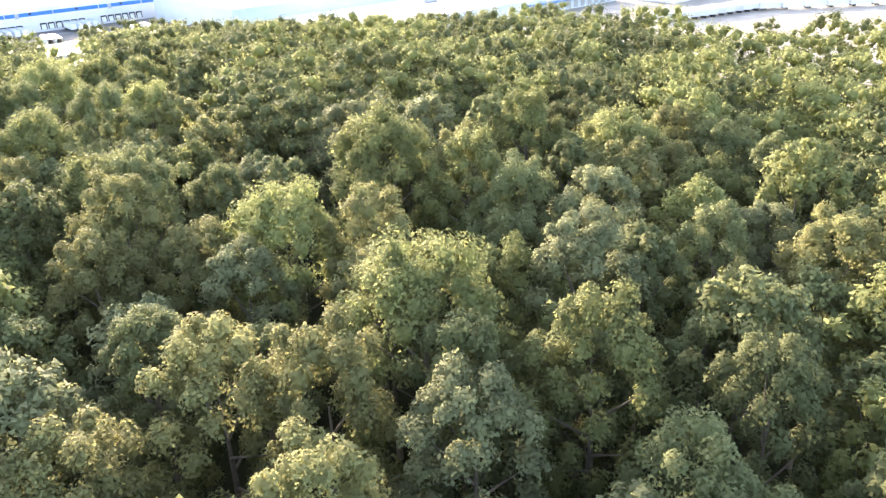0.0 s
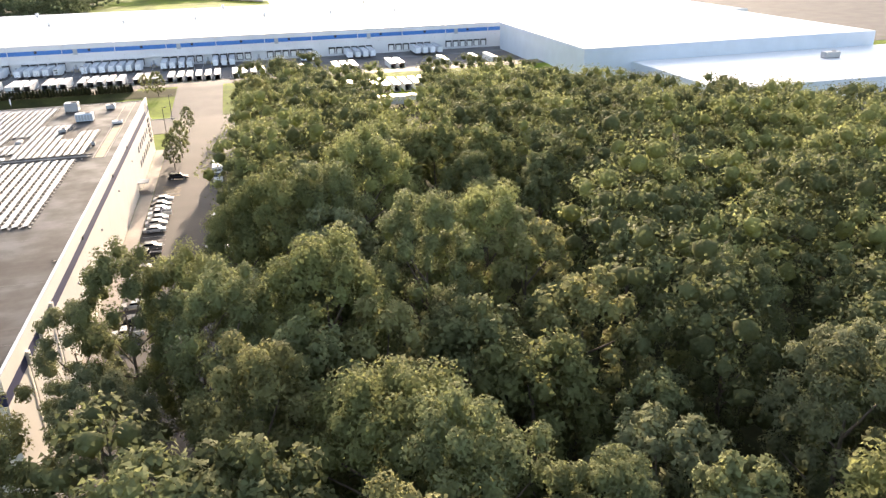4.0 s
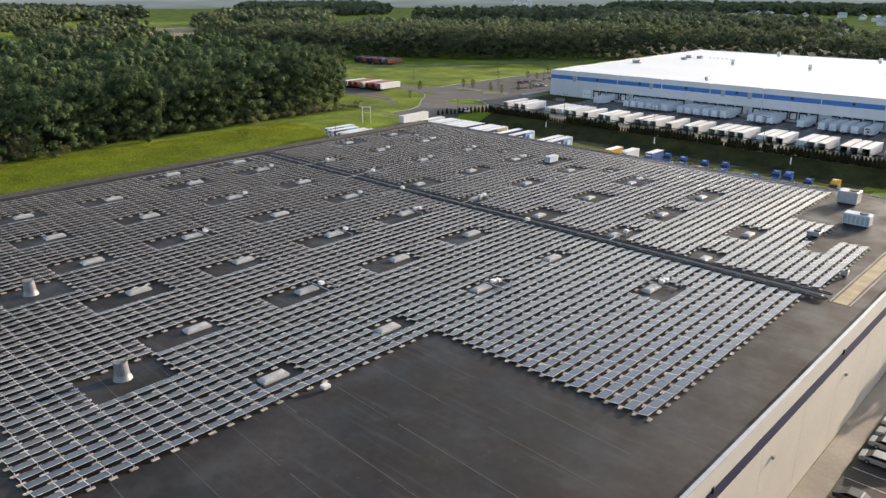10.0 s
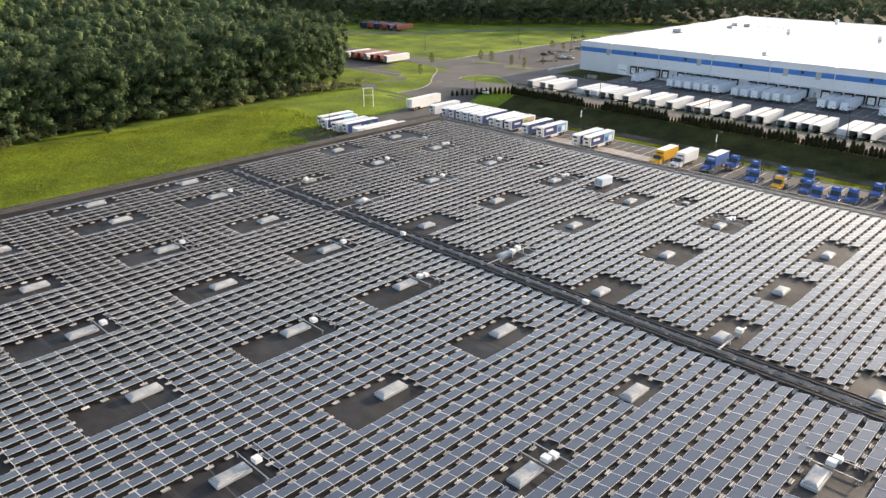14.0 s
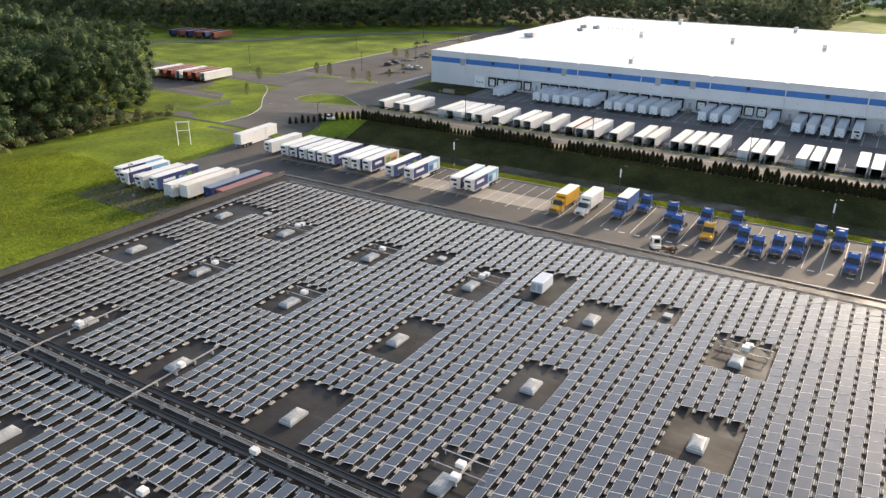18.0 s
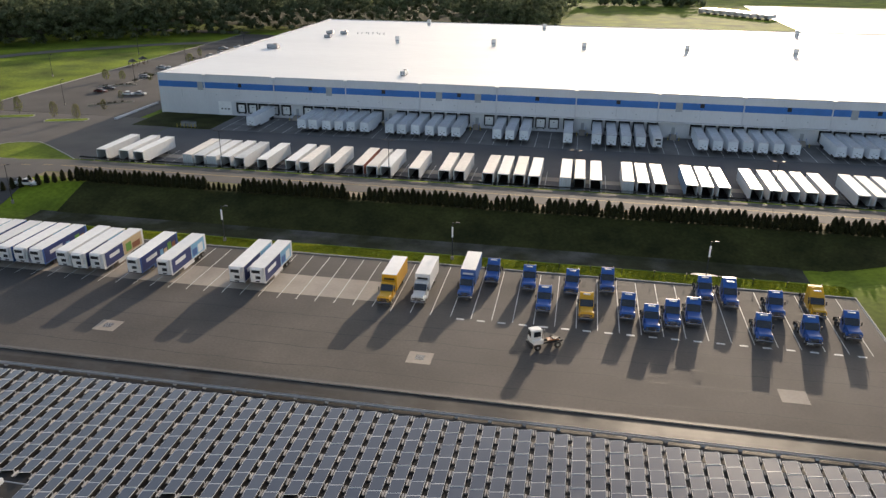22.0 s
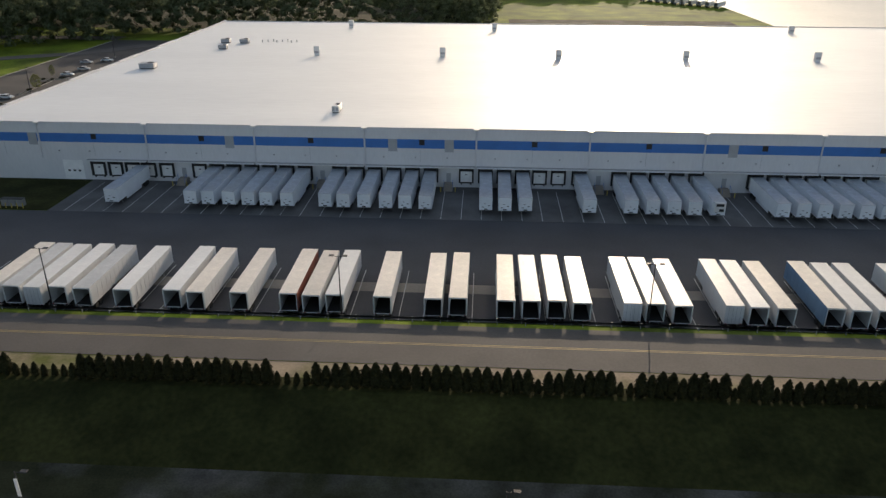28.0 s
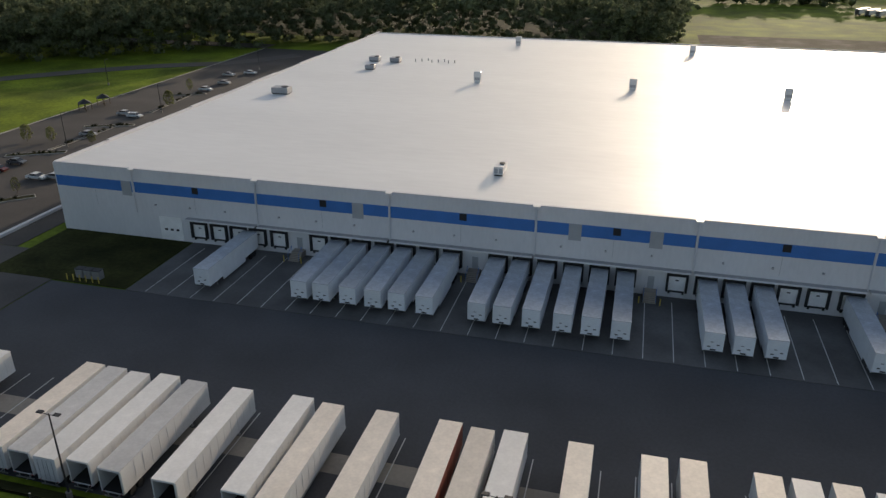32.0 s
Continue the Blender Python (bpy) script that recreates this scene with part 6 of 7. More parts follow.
TREES += [tree_kind("tree", label, h, r, b, n, 110, 0.27, mat, seed + 20, tall) for label, h, r, b, n, mat, seed, tall in KINDS]
tree_used = [False] * len(TREES)


def plant(i, x, y, s=1.0, turn=0.0, z=-0.1, wide=1.0):
    m = Matrix.Translation((x, y, z)) @ Matrix.Rotation(turn, 4, "Z") @ Matrix.Diagonal((s * wide, s * wide, s, 1))
    if tree_used[i]:
        ob = copy_thing(TREES[i], m)
        ob.matrix_basis = m
    else:
        tree_used[i] = True
        TREES[i].matrix_basis = m
    return TREES[i]


def wooded(x, y):
    """The wood east of the side lot and south of the store."""
    if y > 360 or y < 0.3 * x - 14 or x > 340 or x < 0.10 * y - 14:
        return False
    if y > 240 and x < 32.5 or y > 128 and x < 28:
        return False
    if y > 262 - (x - 160) * 0.3 and x > 160:
        return False
    if x > 226 + max(0.0, 127 - y) * 0.8 or x > 217 - (y - 208) * 0.80:
        return False
    if 62 < x < 130 and y > 330 or y > 240 and abs(x - 68 - (y - 240) * 0.18) < 8.5:
        return False
    return True


def top_at(x, y):
    """The canopy stands about thirty metres high in the south of the wood and falls away to the north and east."""
    return 31.0 - 11.0 * ramp(y, 190, 315) - 7.0 * ramp(x, 95, 190)


TALL = [27.0, 24.8, 26.0, 28.8, 24.2, 25.0]  # heights of the kinds to their topmost sprays
# crowns that stand out above the canopy: kind, place, height
CROWNS = [(1, 56.0, 40.5, 32.5), (2, 68.0, 52.5, 32.0), (5, 38.2, 52.8, 31.5), (4, 51.0, 57.5, 33.0), (2, 82.0, 62.5, 31.0), (5, 31.6, 43.5, 29.5), (2, 43.5, 41.5, 30.5), (3, 47.5, 47.0, 31.0),
          (4, 50.5, 84.0, 31.0), (5, 36.8, 100.0, 32.0), (0, 42.4, 109.0, 31.5), (3, 52.0, 104.5, 28.5), (4, 71.0, 92.5, 34.0), (5, 58.0, 76.0, 31.0), (1, 77.8, 81.5, 32.0), (0, 77.5, 71.5, 30.5),
          (1, 98.5, 91.5, 32.0), (5, 28.6, 123.5, 30.5), (2, 76.0, 109.5, 32.0), (0, 79.5, 130.5, 28.5), (4, 59.0, 155.0, 30.5), (0, 49.0, 148.5, 33.0), (4, 36.3, 141.0, 32.0), (4, 33.6, 167.0, 32.0),
          (4, 47.0, 180.5, 33.0), (0, 26.0, 139.0, 30.5), (4, 27.2, 168.5, 27.0), (2, 9.6, 146.0, 26.0), (0, 15.2, 146.6, 31.0), (4, 21.8, 151.0, 28.0), (5, 2.0, 132.0, 29.0), (0, 39.5, 167.5, 32.0), (2, 14.5, 130.0, 26.0), (0, 6.5, 122.0, 27.0)]
rng = random.Random(5)
spots = []
y = -12.0
while y < 362:
    x = -24.0
    while x < 340:
        px, py = x + rng.uniform(-3.6, 3.6), y + rng.uniform(-3.6, 3.6)
        if wooded(px, py) and all(math.hypot(px - a, py - b) > 6.8 for _, a, b, _ in CROWNS):
            spots.append((px, py))
        x += 10.8
    y += 10.2


def flight_gap(p):
    return min(math.hypot(p[0] - a, p[1] - b) for a, b in ((30, 60), (36, 95), (45, 80), (45, 40), (62, 30), (90, 50), (65, 70), (45, 115), (50, 150), (55, 180), (90, 90), (110, 70)))


spots.sort(key=flight_gap)
far_spots = spots[100:]
for k, px, py, h in CROWNS:
    plant(k, px, py, h / TALL[k], px * 1.3 + py, wide=0.84 if px < 24 and 143 < py < 155 else 0.92)
for n, (px, py) in enumerate(spots[:100]):
    k = rng.choice((0, 0, 1, 3, 2, 3, 4, 5, 5))
    plant(k if n < 26 else k + 6, px, py, top_at(px, py) * rng.uniform(0.78, 0.99) / TALL[k], rng.uniform(0, 6.28))
for k, px, py, s in ((4, 33.0, 189.5, 1.0), (4, 29.5, 204.0, 0.92), (5, 28.8, 222.0, 0.85), (0, 8.2, 283.5, 0.40), (1, 9.5, 296.0, 0.46), (0, 10.0, 328.5, 0.33), (4, -4.5, 388.0, 0.42), (5, -9.5, 392.0, 0.34), (4, 31.0, 305.0, 0.9), (5, 33.0, 290.0, 0.95)):
    plant(k if py < 230 or px < 12 else k + 6, px, py, s, px * 1.7, height(px, py) - 0.1)


def joined_wood(name, label, places, mat, per=40, clumps=12, size=0.42, seed=3, base=0.22, core=0.84):
    """A wood too far off to count, in one mesh: places are (x, y, height, radius, full), where only the full ones show their sides."""
    r = random.Random(seed)
    cl, hearts = [], []
    for (px, py, h, rad, full) in places:
        n = clumps if full else max(5, clumps // 2)
        for (c, q) in crown_clumps(r, h, rad, h * (base if full else 0.6), n, r0=rad * (0.34 if full else 0.46)):
            cl.append(((c[0] + px, c[1] + py, c[2]), q))
            hearts.append((px, py, h * 0.5))
    ob = new(name, leaf_cloud(name, cl, per, size, mat, seed, cores=lumps(cl, core, seed), spread=(0.42, 1.25), hearts=hearts))
    return tagged(ob, label, "trees", kind="stuff")


def wood_places(inside, x0, x1, y0, y1, step, seed, h=(19, 26), edge=14.0):
    """A jittered grid of crowns over the ground where inside(x, y) holds."""
    r = random.Random(seed)
    out = []
    for j in range(int((y1 - y0) / step) + 1):
        for i in range(int((x1 - x0) / step) + 1):
            x = x0 + (i + 0.5 * (j % 2)) * step + r.uniform(-0.33, 0.33) * step
            y = y0 + j * step + r.uniform(-0.33, 0.33) * step
            if inside(x, y):
                full = not all(inside(x + a, y + b) for a, b in ((edge, 0), (0, -edge), (edge, -edge), (-edge, -edge)))
                out.append((x, y, r.uniform(*h), step * r.uniform(0.62, 0.80), full))
    return out


rw = random.Random(33)
far_trees = []
for px, py in far_spots:
    far_trees.append((px, py, top_at(px, py) * rw.uniform(0.8, 1.02), rw.uniform(5.4, 7.8), True))
joined_wood("far_wood", "broadleaf wood reaching to the next buildings", far_trees[0::2], LEAF_A, per=62, clumps=24, size=0.31, seed=3, core=0.5)
joined_wood("far_wood", "broadleaf wood reaching to the next buildings", far_trees[1::2], LEAF_B, per=62, clumps=24, size=0.31, seed=4, core=0.5)


# wood west of the store
def west_inside(x, y):
    return x < -248 - 0.10 * (y - 210) - max(0.0, y - 372) * 1.2


joined_wood("west_wood", "dark dense broadleaf wood beyond the meadow", wood_places(lambda x, y: west_inside(x, y) and not west_inside(x + 42, y), -470, -230, 150, 400, 10.4, 9, h=(15, 27)), LEAF_W, per=85, clumps=26, size=0.41, seed=9, core=0.55, base=0.05)
joined_wood("west_wood", "dark dense broadleaf wood beyond the meadow", wood_places(lambda x, y: west_inside(x + 42, y) and y < 440 - 0.2 * (x + 474), -500, -285, 120, 520, 11.0, 10, h=(13, 25)), LEAF_W, per=50, clumps=12, size=0.6, seed=10, core=0.7)


# woods round the white warehouse and on to the horizon, with fields between them
def north_inside(x, y):
    if x < -250:
        return y > 720 + (x + 250) * 0.88 if x > -480 else y > 520 + (x + 480) * 0.15
    return y > 722 and (x < -100 or y > 900 and x < 60)


def patches(x, y):
    return math.sin(x * 0.0131 + 1.3 * math.sin(y * 0.009)) + math.sin(y * 0.0153 + x * 0.004)


def middle(x, y):
    if -1010 < x < -640 and 470 < y < 740:
        return patches(x * 3, y * 3) > 1.25
    return patches(x, y) > (-0.5 if y < 950 + 0.3 * x else 0.6)


joined_wood("horizon_wood", "tree belt behind the meadow, leaves paled as by haze", wood_places(lambda x, y: north_inside(x, y) and not north_inside(x + 45, y - 55) and x > -620, -620, -90, 480, 900, 10.0, 21, h=(15, 26), edge=22.0), LEAF_HAZY, per=60, clumps=14, size=0.66, seed=21, base=0.06, core=0.45)
joined_wood("horizon_wood", "tree belts towards the horizon, haze in the leaf colour", wood_places(lambda x, y: north_inside(x, y) and (x < -620 or north_inside(x + 45, y - 55)) and middle(x, y), -1150, 60, 440, 1080, 15.0, 22, h=(11, 22), edge=24.0), LEAF_HAZY, per=18, clumps=8, size=1.7, seed=22, base=0.08, core=0.8)
joined_wood("west_wood", "loose trees and belts beyond the dense wood", wood_places(lambda x, y: patches(x * 2, y * 2) > 0.8 and y < 480, -1100, -545, 120, 490, 14.0, 28, h=(10, 20), edge=24.0), LEAF_HAZY, per=18, clumps=8, size=1.5, seed=28, base=0.08, core=0.8)


def broken(x, y):
    """Fields and clearings left open between the far woods."""
    return patches(x * 0.55, y * 0.55) > 0.35 and not (x > -1150 and y < 1080) and not (x > -60 and y < 1900 - 0.5 * x) and math.hypot(x, y - 150) < 1950


joined_wood("horizon_wood", "tree belts towards the horizon, haze in the leaf colour", wood_places(broken, -2000, 700, 100, 2100, 24.0, 24, h=(10, 19), edge=34.0), LEAF_HAZY, per=10, clumps=6, size=3.0, seed=24, core=0.88)

# a small town between the far tree belts
rt = random.Random(61)
first = thing("house", "small pale house with a grey gabled roof among trees", "house", "houses of the far town")
part("wall", B((-7, 7, -5, 5, -0.5, 5.6)), WHITE_METAL, first)
bm = bmesh.new()
prism(bm, [(-5.6, 5.4), (5.6, 5.4), (0, 9.2)], "x", -7.5, 7.5)
part("roof", bm, GREY_PANEL, first)
first.matrix_world = pose(-716, 1551, 0, 0, 0, 30)
for k in range(46):
    hx = rt.uniform(-860, -240)
    hy = 1330 + rt.uniform(0, 330) - 0.1 * hx
    copy_thing(first, pose(hx, hy, 0, 0, 0, rt.uniform(0, 180)))

# the far country and the sky over it, glowing by themselves, two kilometres off
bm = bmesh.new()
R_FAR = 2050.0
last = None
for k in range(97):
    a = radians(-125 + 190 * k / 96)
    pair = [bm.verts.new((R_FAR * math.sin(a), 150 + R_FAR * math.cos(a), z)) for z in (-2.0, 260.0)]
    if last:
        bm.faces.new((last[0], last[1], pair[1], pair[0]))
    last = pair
solid("backdrop", bm, FAR_COUNTRY, "glowing backdrop painted with hazy sky over distant wooded country", "backdrop")

# ---- clipped evergreen hedge of narrow trees along the road ----
def arborvitae():
    t = thing("evergreen_tree", "narrow dark evergreen tree in the roadside screen", "tree", "evergreen screen along the road")
    cl = []
    for i in range(22):
        f = i / 21
        q = 0.80 * (1 - f ** 2.6) + 0.07
        a = i * 2.4
        cl.append(((q * 0.35 * math.cos(a), q * 0.35 * math.sin(a), 0.3 + 2.75 * f), 0.10 + q * 0.60))
    o = new("crown", leaf_cloud("crown", cl, 90, 0.15, LEAF_D, 31, squash=1.1, cores=lumps(cl, 0.8, 31)))
    o.parent = t
    bm = bmesh.new()
    tube(bm, (0, 0, -0.2), (0, 0, 2.4), 0.2, 0.03, seg=7)
    part("trunk", bm, BARK, t)
    return t


hedge_tree = arborvitae()
rng = random.Random(4)
x, first_tree = -216.0, True
while x < -15:
    gap = any(a < x < b for a, b in ((-162, -153), (-128.2, -124.0), (-96.5, -95.2), (-86.6, -85.3), (-74.0, -72.2), (-69.2, -68.0), (-30.5, -28.0)))
    s = rng.uniform(0.72, 0.95) if not gap else rng.uniform(0.44, 0.54)
    if x < -194:
        s *= 0.78
    px, py = x, 398.2 - 9.5 * (max(0.0, -193 - x) / 22) ** 1.4 + rng.uniform(-0.15, 0.15)
    m = Matrix.Translation((px, py, height(px, py) - 0.12)) @ Matrix.Rotation(rng.uniform(0, 6), 4, "Z") @ Matrix.Diagonal((s * 1.16, s * 1.16, s * 1.2, 1))
    if first_tree:
        hedge_tree.matrix_basis = m
        first_tree = False
    else:
        copy_thing(hedge_tree, m).matrix_basis = m
    x += 1.22 if x > -194 else 1.7
# ---- cars ----
def car(label, c, kind="sedan"):
    """A parked car, nose to +x."""
    t = thing("car", label, "car", "parked cars")
    L, w = (4.8, 0.92) if kind == "sedan" else (5.4, 0.98)
    low = [(-L / 2, 0.35), (-L / 2 + 0.02, 0.85), (-L / 2 + 0.5, 0.97), (L / 2 - 1.2, 0.95), (L / 2 - 0.15, 0.78), (L / 2, 0.6), (L / 2 - 0.02, 0.3), (-L / 2 + 0.1, 0.28)]
    if kind == "pickup":
        low = [(-L / 2, 0.45), (-L / 2, 1.02), (L / 2 - 1.3, 1.06), (L / 2 - 0.12, 0.95), (L / 2, 0.7), (L / 2 - 0.02, 0.4)]
    bm = prism(bmesh.new(), low, "y", -w, w)
    bmesh.ops.bevel(bm, geom=[e for e in bm.edges if abs(e.verts[0].co.y - e.verts[1].co.y) < 0.01], offset=0.07, segments=2, affect="EDGES")
    body = part("body", bm, c, t)
    roof = {"sedan": ((-1.75, -0.95, 0.55, 1.35), 1.45), "suv": ((-2.3, -1.9, 0.7, 1.45), 1.72), "pickup": ((-0.35, -0.1, 0.9, 1.55), 1.78)}[kind]
    (a, b, d, e), h = roof
    z = 0.96 if kind != "pickup" else 1.05
    bm = prism(bmesh.new(), [(a, z), (b, h - 0.05), (d, h - 0.05), (e, z)], "y", -w + 0.10, w - 0.10)
    part("cabin_glass", bm, GLASS, body)
    bm = prism(bmesh.new(), [(b - 0.05, h - 0.047), (b + 0.1, h), (d - 0.1, h), (d + 0.05, h - 0.047)], "y", -w + 0.08, w - 0.08)
    part("roof", bm, c, body)
    if kind == "pickup":
        part("bed", B((-L / 2 + 0.1, -0.45, -w + 0.12, w - 0.12, 1.063, 1.075)), DARK_METAL, body)
        part("bed_side", B((-L / 2 + 0.02, -0.4, -w, -w + 0.1, 1.063, 1.32)), c, body)
        part("bed_side", B((-L / 2 + 0.02, -0.4, w - 0.1, w, 1.063, 1.32)), c, body)
    for x in (-L * 0.29, L * 0.30):
        for s in (-1, 1):
            bm = tube(bmesh.new(), (x, s * (w - 0.2), 0.33), (x, s * (w + 0.01), 0.33), 0.33, seg=14)
            ty = part("tyre", bm, RUBBER, t)
            part("rim", tube(bmesh.new(), (x, s * (w - 0.02), 0.33), (x, s * (w + 0.018), 0.33), 0.21, 0.17, seg=10), RIM, ty)
    for s in (-1, 1):
        part("headlight", B((L / 2 - 0.16, L / 2 + 0.01, s * 0.62 - 0.17, s * 0.62 + 0.17, 0.60, 0.74)), CHROME, body)
        part("tail_lamp", B((-L / 2 - 0.01, -L / 2 + 0.05, s * 0.68 - 0.14, s * 0.68 + 0.14, 0.66, 0.84)), LAMP_RED, body)
        part("mirror", B((e - 0.55, e - 0.38, s * (w + 0.02) - 0.08, s * (w + 0.02) + 0.08, 0.98, 1.12), bevel=0.02), c, body)
    return t


CARS = {
    "silver": car("silver sedan parked in a stall", paint("car_silver", (0.42, 0.42, 0.42), 0.3)),
    "white": car("white sedan parked in a stall", paint("car_white", (0.66, 0.66, 0.65), 0.3)),
    "grey": car("dark grey sedan parked in a stall", paint("car_grey", (0.07, 0.075, 0.08), 0.3)),
    "black": car("black sport utility car beside the entrance", paint("car_black", (0.015, 0.015, 0.017), 0.25), "suv"),
    "pickup": car("white pickup truck parked in a stall", paint("pickup_white", (0.64, 0.64, 0.62), 0.3), "pickup"),
    "dark_pickup": car("dark pickup truck with an open bed", paint("pickup_dark", (0.03, 0.03, 0.033), 0.3), "pickup"),
    "red": car("dark red car parked in a stall", paint("car_red", (0.10, 0.015, 0.012), 0.3)),
    "van": car("white sport utility car parked under the trees", paint("van_white", (0.68, 0.68, 0.66), 0.3), "suv"),
}
kinds.update(CARS)
for x, y, k, turn in ((7.0, 189.2, "black", 180), (7.0, 185.2, "pickup", 180), (7.0, 196.0, "silver", 180), (7.0, 208.5, "silver", 0), (7.0, 212.3, "grey", 0), (7.0, 219.6, "dark_pickup", 180), (7.0, 224.2, "grey", 0), (7.0, 234.2, "silver", 0), (7.0, 238.4, "silver", 0), (7.0, 241.6, "silver", 180), (7.2, 244.8, "pickup", 180), (7.0, 248.2, "silver", 0), (7.0, 251.8, "grey", 0), (7.2, 255.8, "silver", 0), (9.6, 274.2, "black", 0), (20.2, 195.5, "silver", 0), (20.6, 220.0, "white", 180), (23.0, 217.0, "silver", 180), (21.6, 240.0, "van", 180), (22.4, 236.5, "white", 180), (23.0, 229.5, "van", 0),
                      (-246.6, 503.3, "white", 0), (-242.5, 504.5, "silver", 0), (-259.7, 511.7, "grey", 0), (-259.7, 505.8, "red", 0), (-260.5, 538.2, "silver", 0), (-265.9, 561.5, "silver", 0), (-261.2, 559.7, "white", 0),
                      (-261.3, 599.4, "white", 0), (-260.9, 611.1, "silver", 0), (-267.1, 625.5, "silver", 0), (-261.0, 630.9, "white", 0), (-205.0, 394.5, "pickup", 10)):
    park(k, pose(x, y, height(x, y) + 0.02, 0, 0, turn + 1.5 * math.sin(y)))
for x in (-140.4, -136.6, -132.2, -124.0, -113.3, -109.5):
    park("van", pose(x, 325.0, 0.01, 0, 0, 270), "white sport utility car nosed up to the dock strip")

# lorry at the edge of the side lot, and lorries before the factory
park("bw", pose(20.3, 268.0, 0.0, 0, 0, 0))
for i in range(12):
    park("f", pose(332 + 5.6 * i, 224 - 1.2 * i, 0, 0, 0, 40))
for i in range(10):
    park("f", pose(395 + 9 * i, 205 - 7 * i, 0, 0, 0, 60))
for i in range(9):
    park("f", pose(72 + 4.3 * i, 366, 0, 0, 0, 0))
for i in range(5):
    park("f", pose(70 + 9 * i, 343, 0, 0, 0, 78))
for i in range(10):
    park("f", pose(10 + 4.6 * i, 905 - 5.0 * i, 0, 0, 0, -35))


# ---- lamps ----
def street_lamp(x, y, h, heads, banner=False, z=0.0):
    t = thing("street_lamp", "tall dark lamp post with %s" % ("two flat lamp heads" if heads == 2 else "one flat lamp head"), "street lamp", "lamp posts", (x, y, z))
    part("base", tube(bmesh.new(), (0, 0, -0.1), (0, 0, 0.7), 0.3, seg=12), CONCRETE, t)
    part("pole", tube(bmesh.new(), (0, 0, 0.703), (0, 0, h), 0.11, 0.07, seg=10), DARK_METAL, t)
    for s in ((-1, 1) if heads == 2 else (1,)):
        a = part("arm", tube(bmesh.new(), (0, 0, h - 0.15), (s * 0.75, 0, h - 0.05), 0.04, seg=6), DARK_METAL, t)
        part("lamp_head", B((min(s * 0.6, s * 1.3), max(s * 0.6, s * 1.3), -0.22, 0.22, h - 0.03, h + 0.12), bevel=0.03), DARK_METAL, a)
    if banner:
        part("panel", B((-0.16, 0.16, -0.2, -0.12, h * 0.62, h * 0.9)), WHITE_METAL, t, "narrow white panel on the post")
    return t


for x in (-167.0, -123.6, -79.4, -35.5, 8.5):
    street_lamp(x, 417.2, 10.2, 2, z=height(x, 417.2))
for x in (-146.4, -100.7, -55.0):
    street_lamp(x, 375.2, 7.4, 1, True)
for x, y, h in ((-258.7, 527.7, 9), (-257.0, 567.0, 9), (-300.0, 598.9, 9), (-204.0, 388.0, 9), (-313.6, 468.3, 9), (-258.0, 482.1, 9), (-300.0, 532.9, 9), (-196.6, 312.7, 8), (2.6, 328.0, 9), (3.0, 350.0, 9), (-262.0, 640.0, 9)):
    street_lamp(x, y, h, 1, z=height(x, y))

# ---- guard rail along the road ----
rail = thing("guardrail", "galvanised steel guardrail on posts along the road", "guardrail")
for i in range(54):
    x = -205 + 4.0 * i
    z = height(x, 414.6)
    part("post", B((x - 0.06, x + 0.06, 414.55, 414.7, z - 0.3, z + 0.8)), GREY_METAL, rail)
    z2 = height(x + 4.0, 414.6)
    bm = bmesh.new()
    for lo, hi, dy in ((0.45, 0.58, 0.0), (0.58, 0.64, 0.05), (0.64, 0.78, 0.0)):
        vs = [bm.verts.new(p) for p in ((x, 414.48 + dy, z + lo), (x + 3.99, 414.48 + dy, z2 + lo), (x + 3.99, 414.48 + dy, z2 + hi), (x, 414.48 + dy, z + hi))]
        bm.faces.new(vs)
    bmesh.ops.solidify(bm, geom=bm.faces[:], thickness=0.03)
    part("beam", bm, GREY_METAL, rail)

# ---- gantry, hydrant posts, pump station, shelters, pond ----
g = thing("steel_gantry", "white steel clearance frame at the edge of the lot", "gantry", loc=(-222.5, 350.3, 0), turn=48)
for sx in (-1.7, 1.7):
    for sy in (-0.6, 0.6):
        part("post", tube(bmesh.new(), (sx, sy * 1.4, 0), (sx, sy * 0.6, 7.0), 0.09, seg=8), WHITE_METAL, g)
    for z in (1.6, 3.2, 4.8):
        part("rung", B((sx - 0.05, sx + 0.05, -0.75, 0.75, z, z + 0.1)), WHITE_METAL, g)
part("beam", B((-2.0, 2.0, -0.12, 0.12, 7.0, 7.3)), WHITE_METAL, g)
part("beam", B((-1.9, 1.9, -0.08, 0.08, 4.6, 4.75)), WHITE_METAL, g)
for k in range(11):
    t = thing("marker_post", "thin dark hydrant marker post in the grass strip", "post", "markers behind the kerb", (-92 + 5.6 * k, 374.4, 0.1))
    part("post", tube(bmesh.new(), (0, 0, 0), (0, 0, 1.2), 0.05, seg=6), DARK_METAL, t)
    part("cap", B((-0.12, 0.12, -0.05, 0.05, 1.0, 1.25)), DARK_METAL, t)
p = thing("pump_set", "grey utility cabinets behind yellow bollards", "utility box", loc=(-200.5, 462.5, 0.03))
for i in range(3):
    c = part("cabinet", B((-2.2 + 1.6 * i, -0.8 + 1.6 * i, -0.6, 0.6, 0.0, 1.5), bevel=0.04), GREY_METAL, p)
    part("cabinet_lid", B((-2.25 + 1.6 * i, -0.75 + 1.6 * i, -0.65, 0.65, 1.503, 1.58)), DARK_METAL, c)
for i in range(6):
    part("bollard", tube(bmesh.new(), (-3.0 + 1.2 * i, -1.6, 0), (-3.0 + 1.2 * i, -1.6, 1.1), 0.09, seg=8), CAB_YELLOW_FLAT, p)
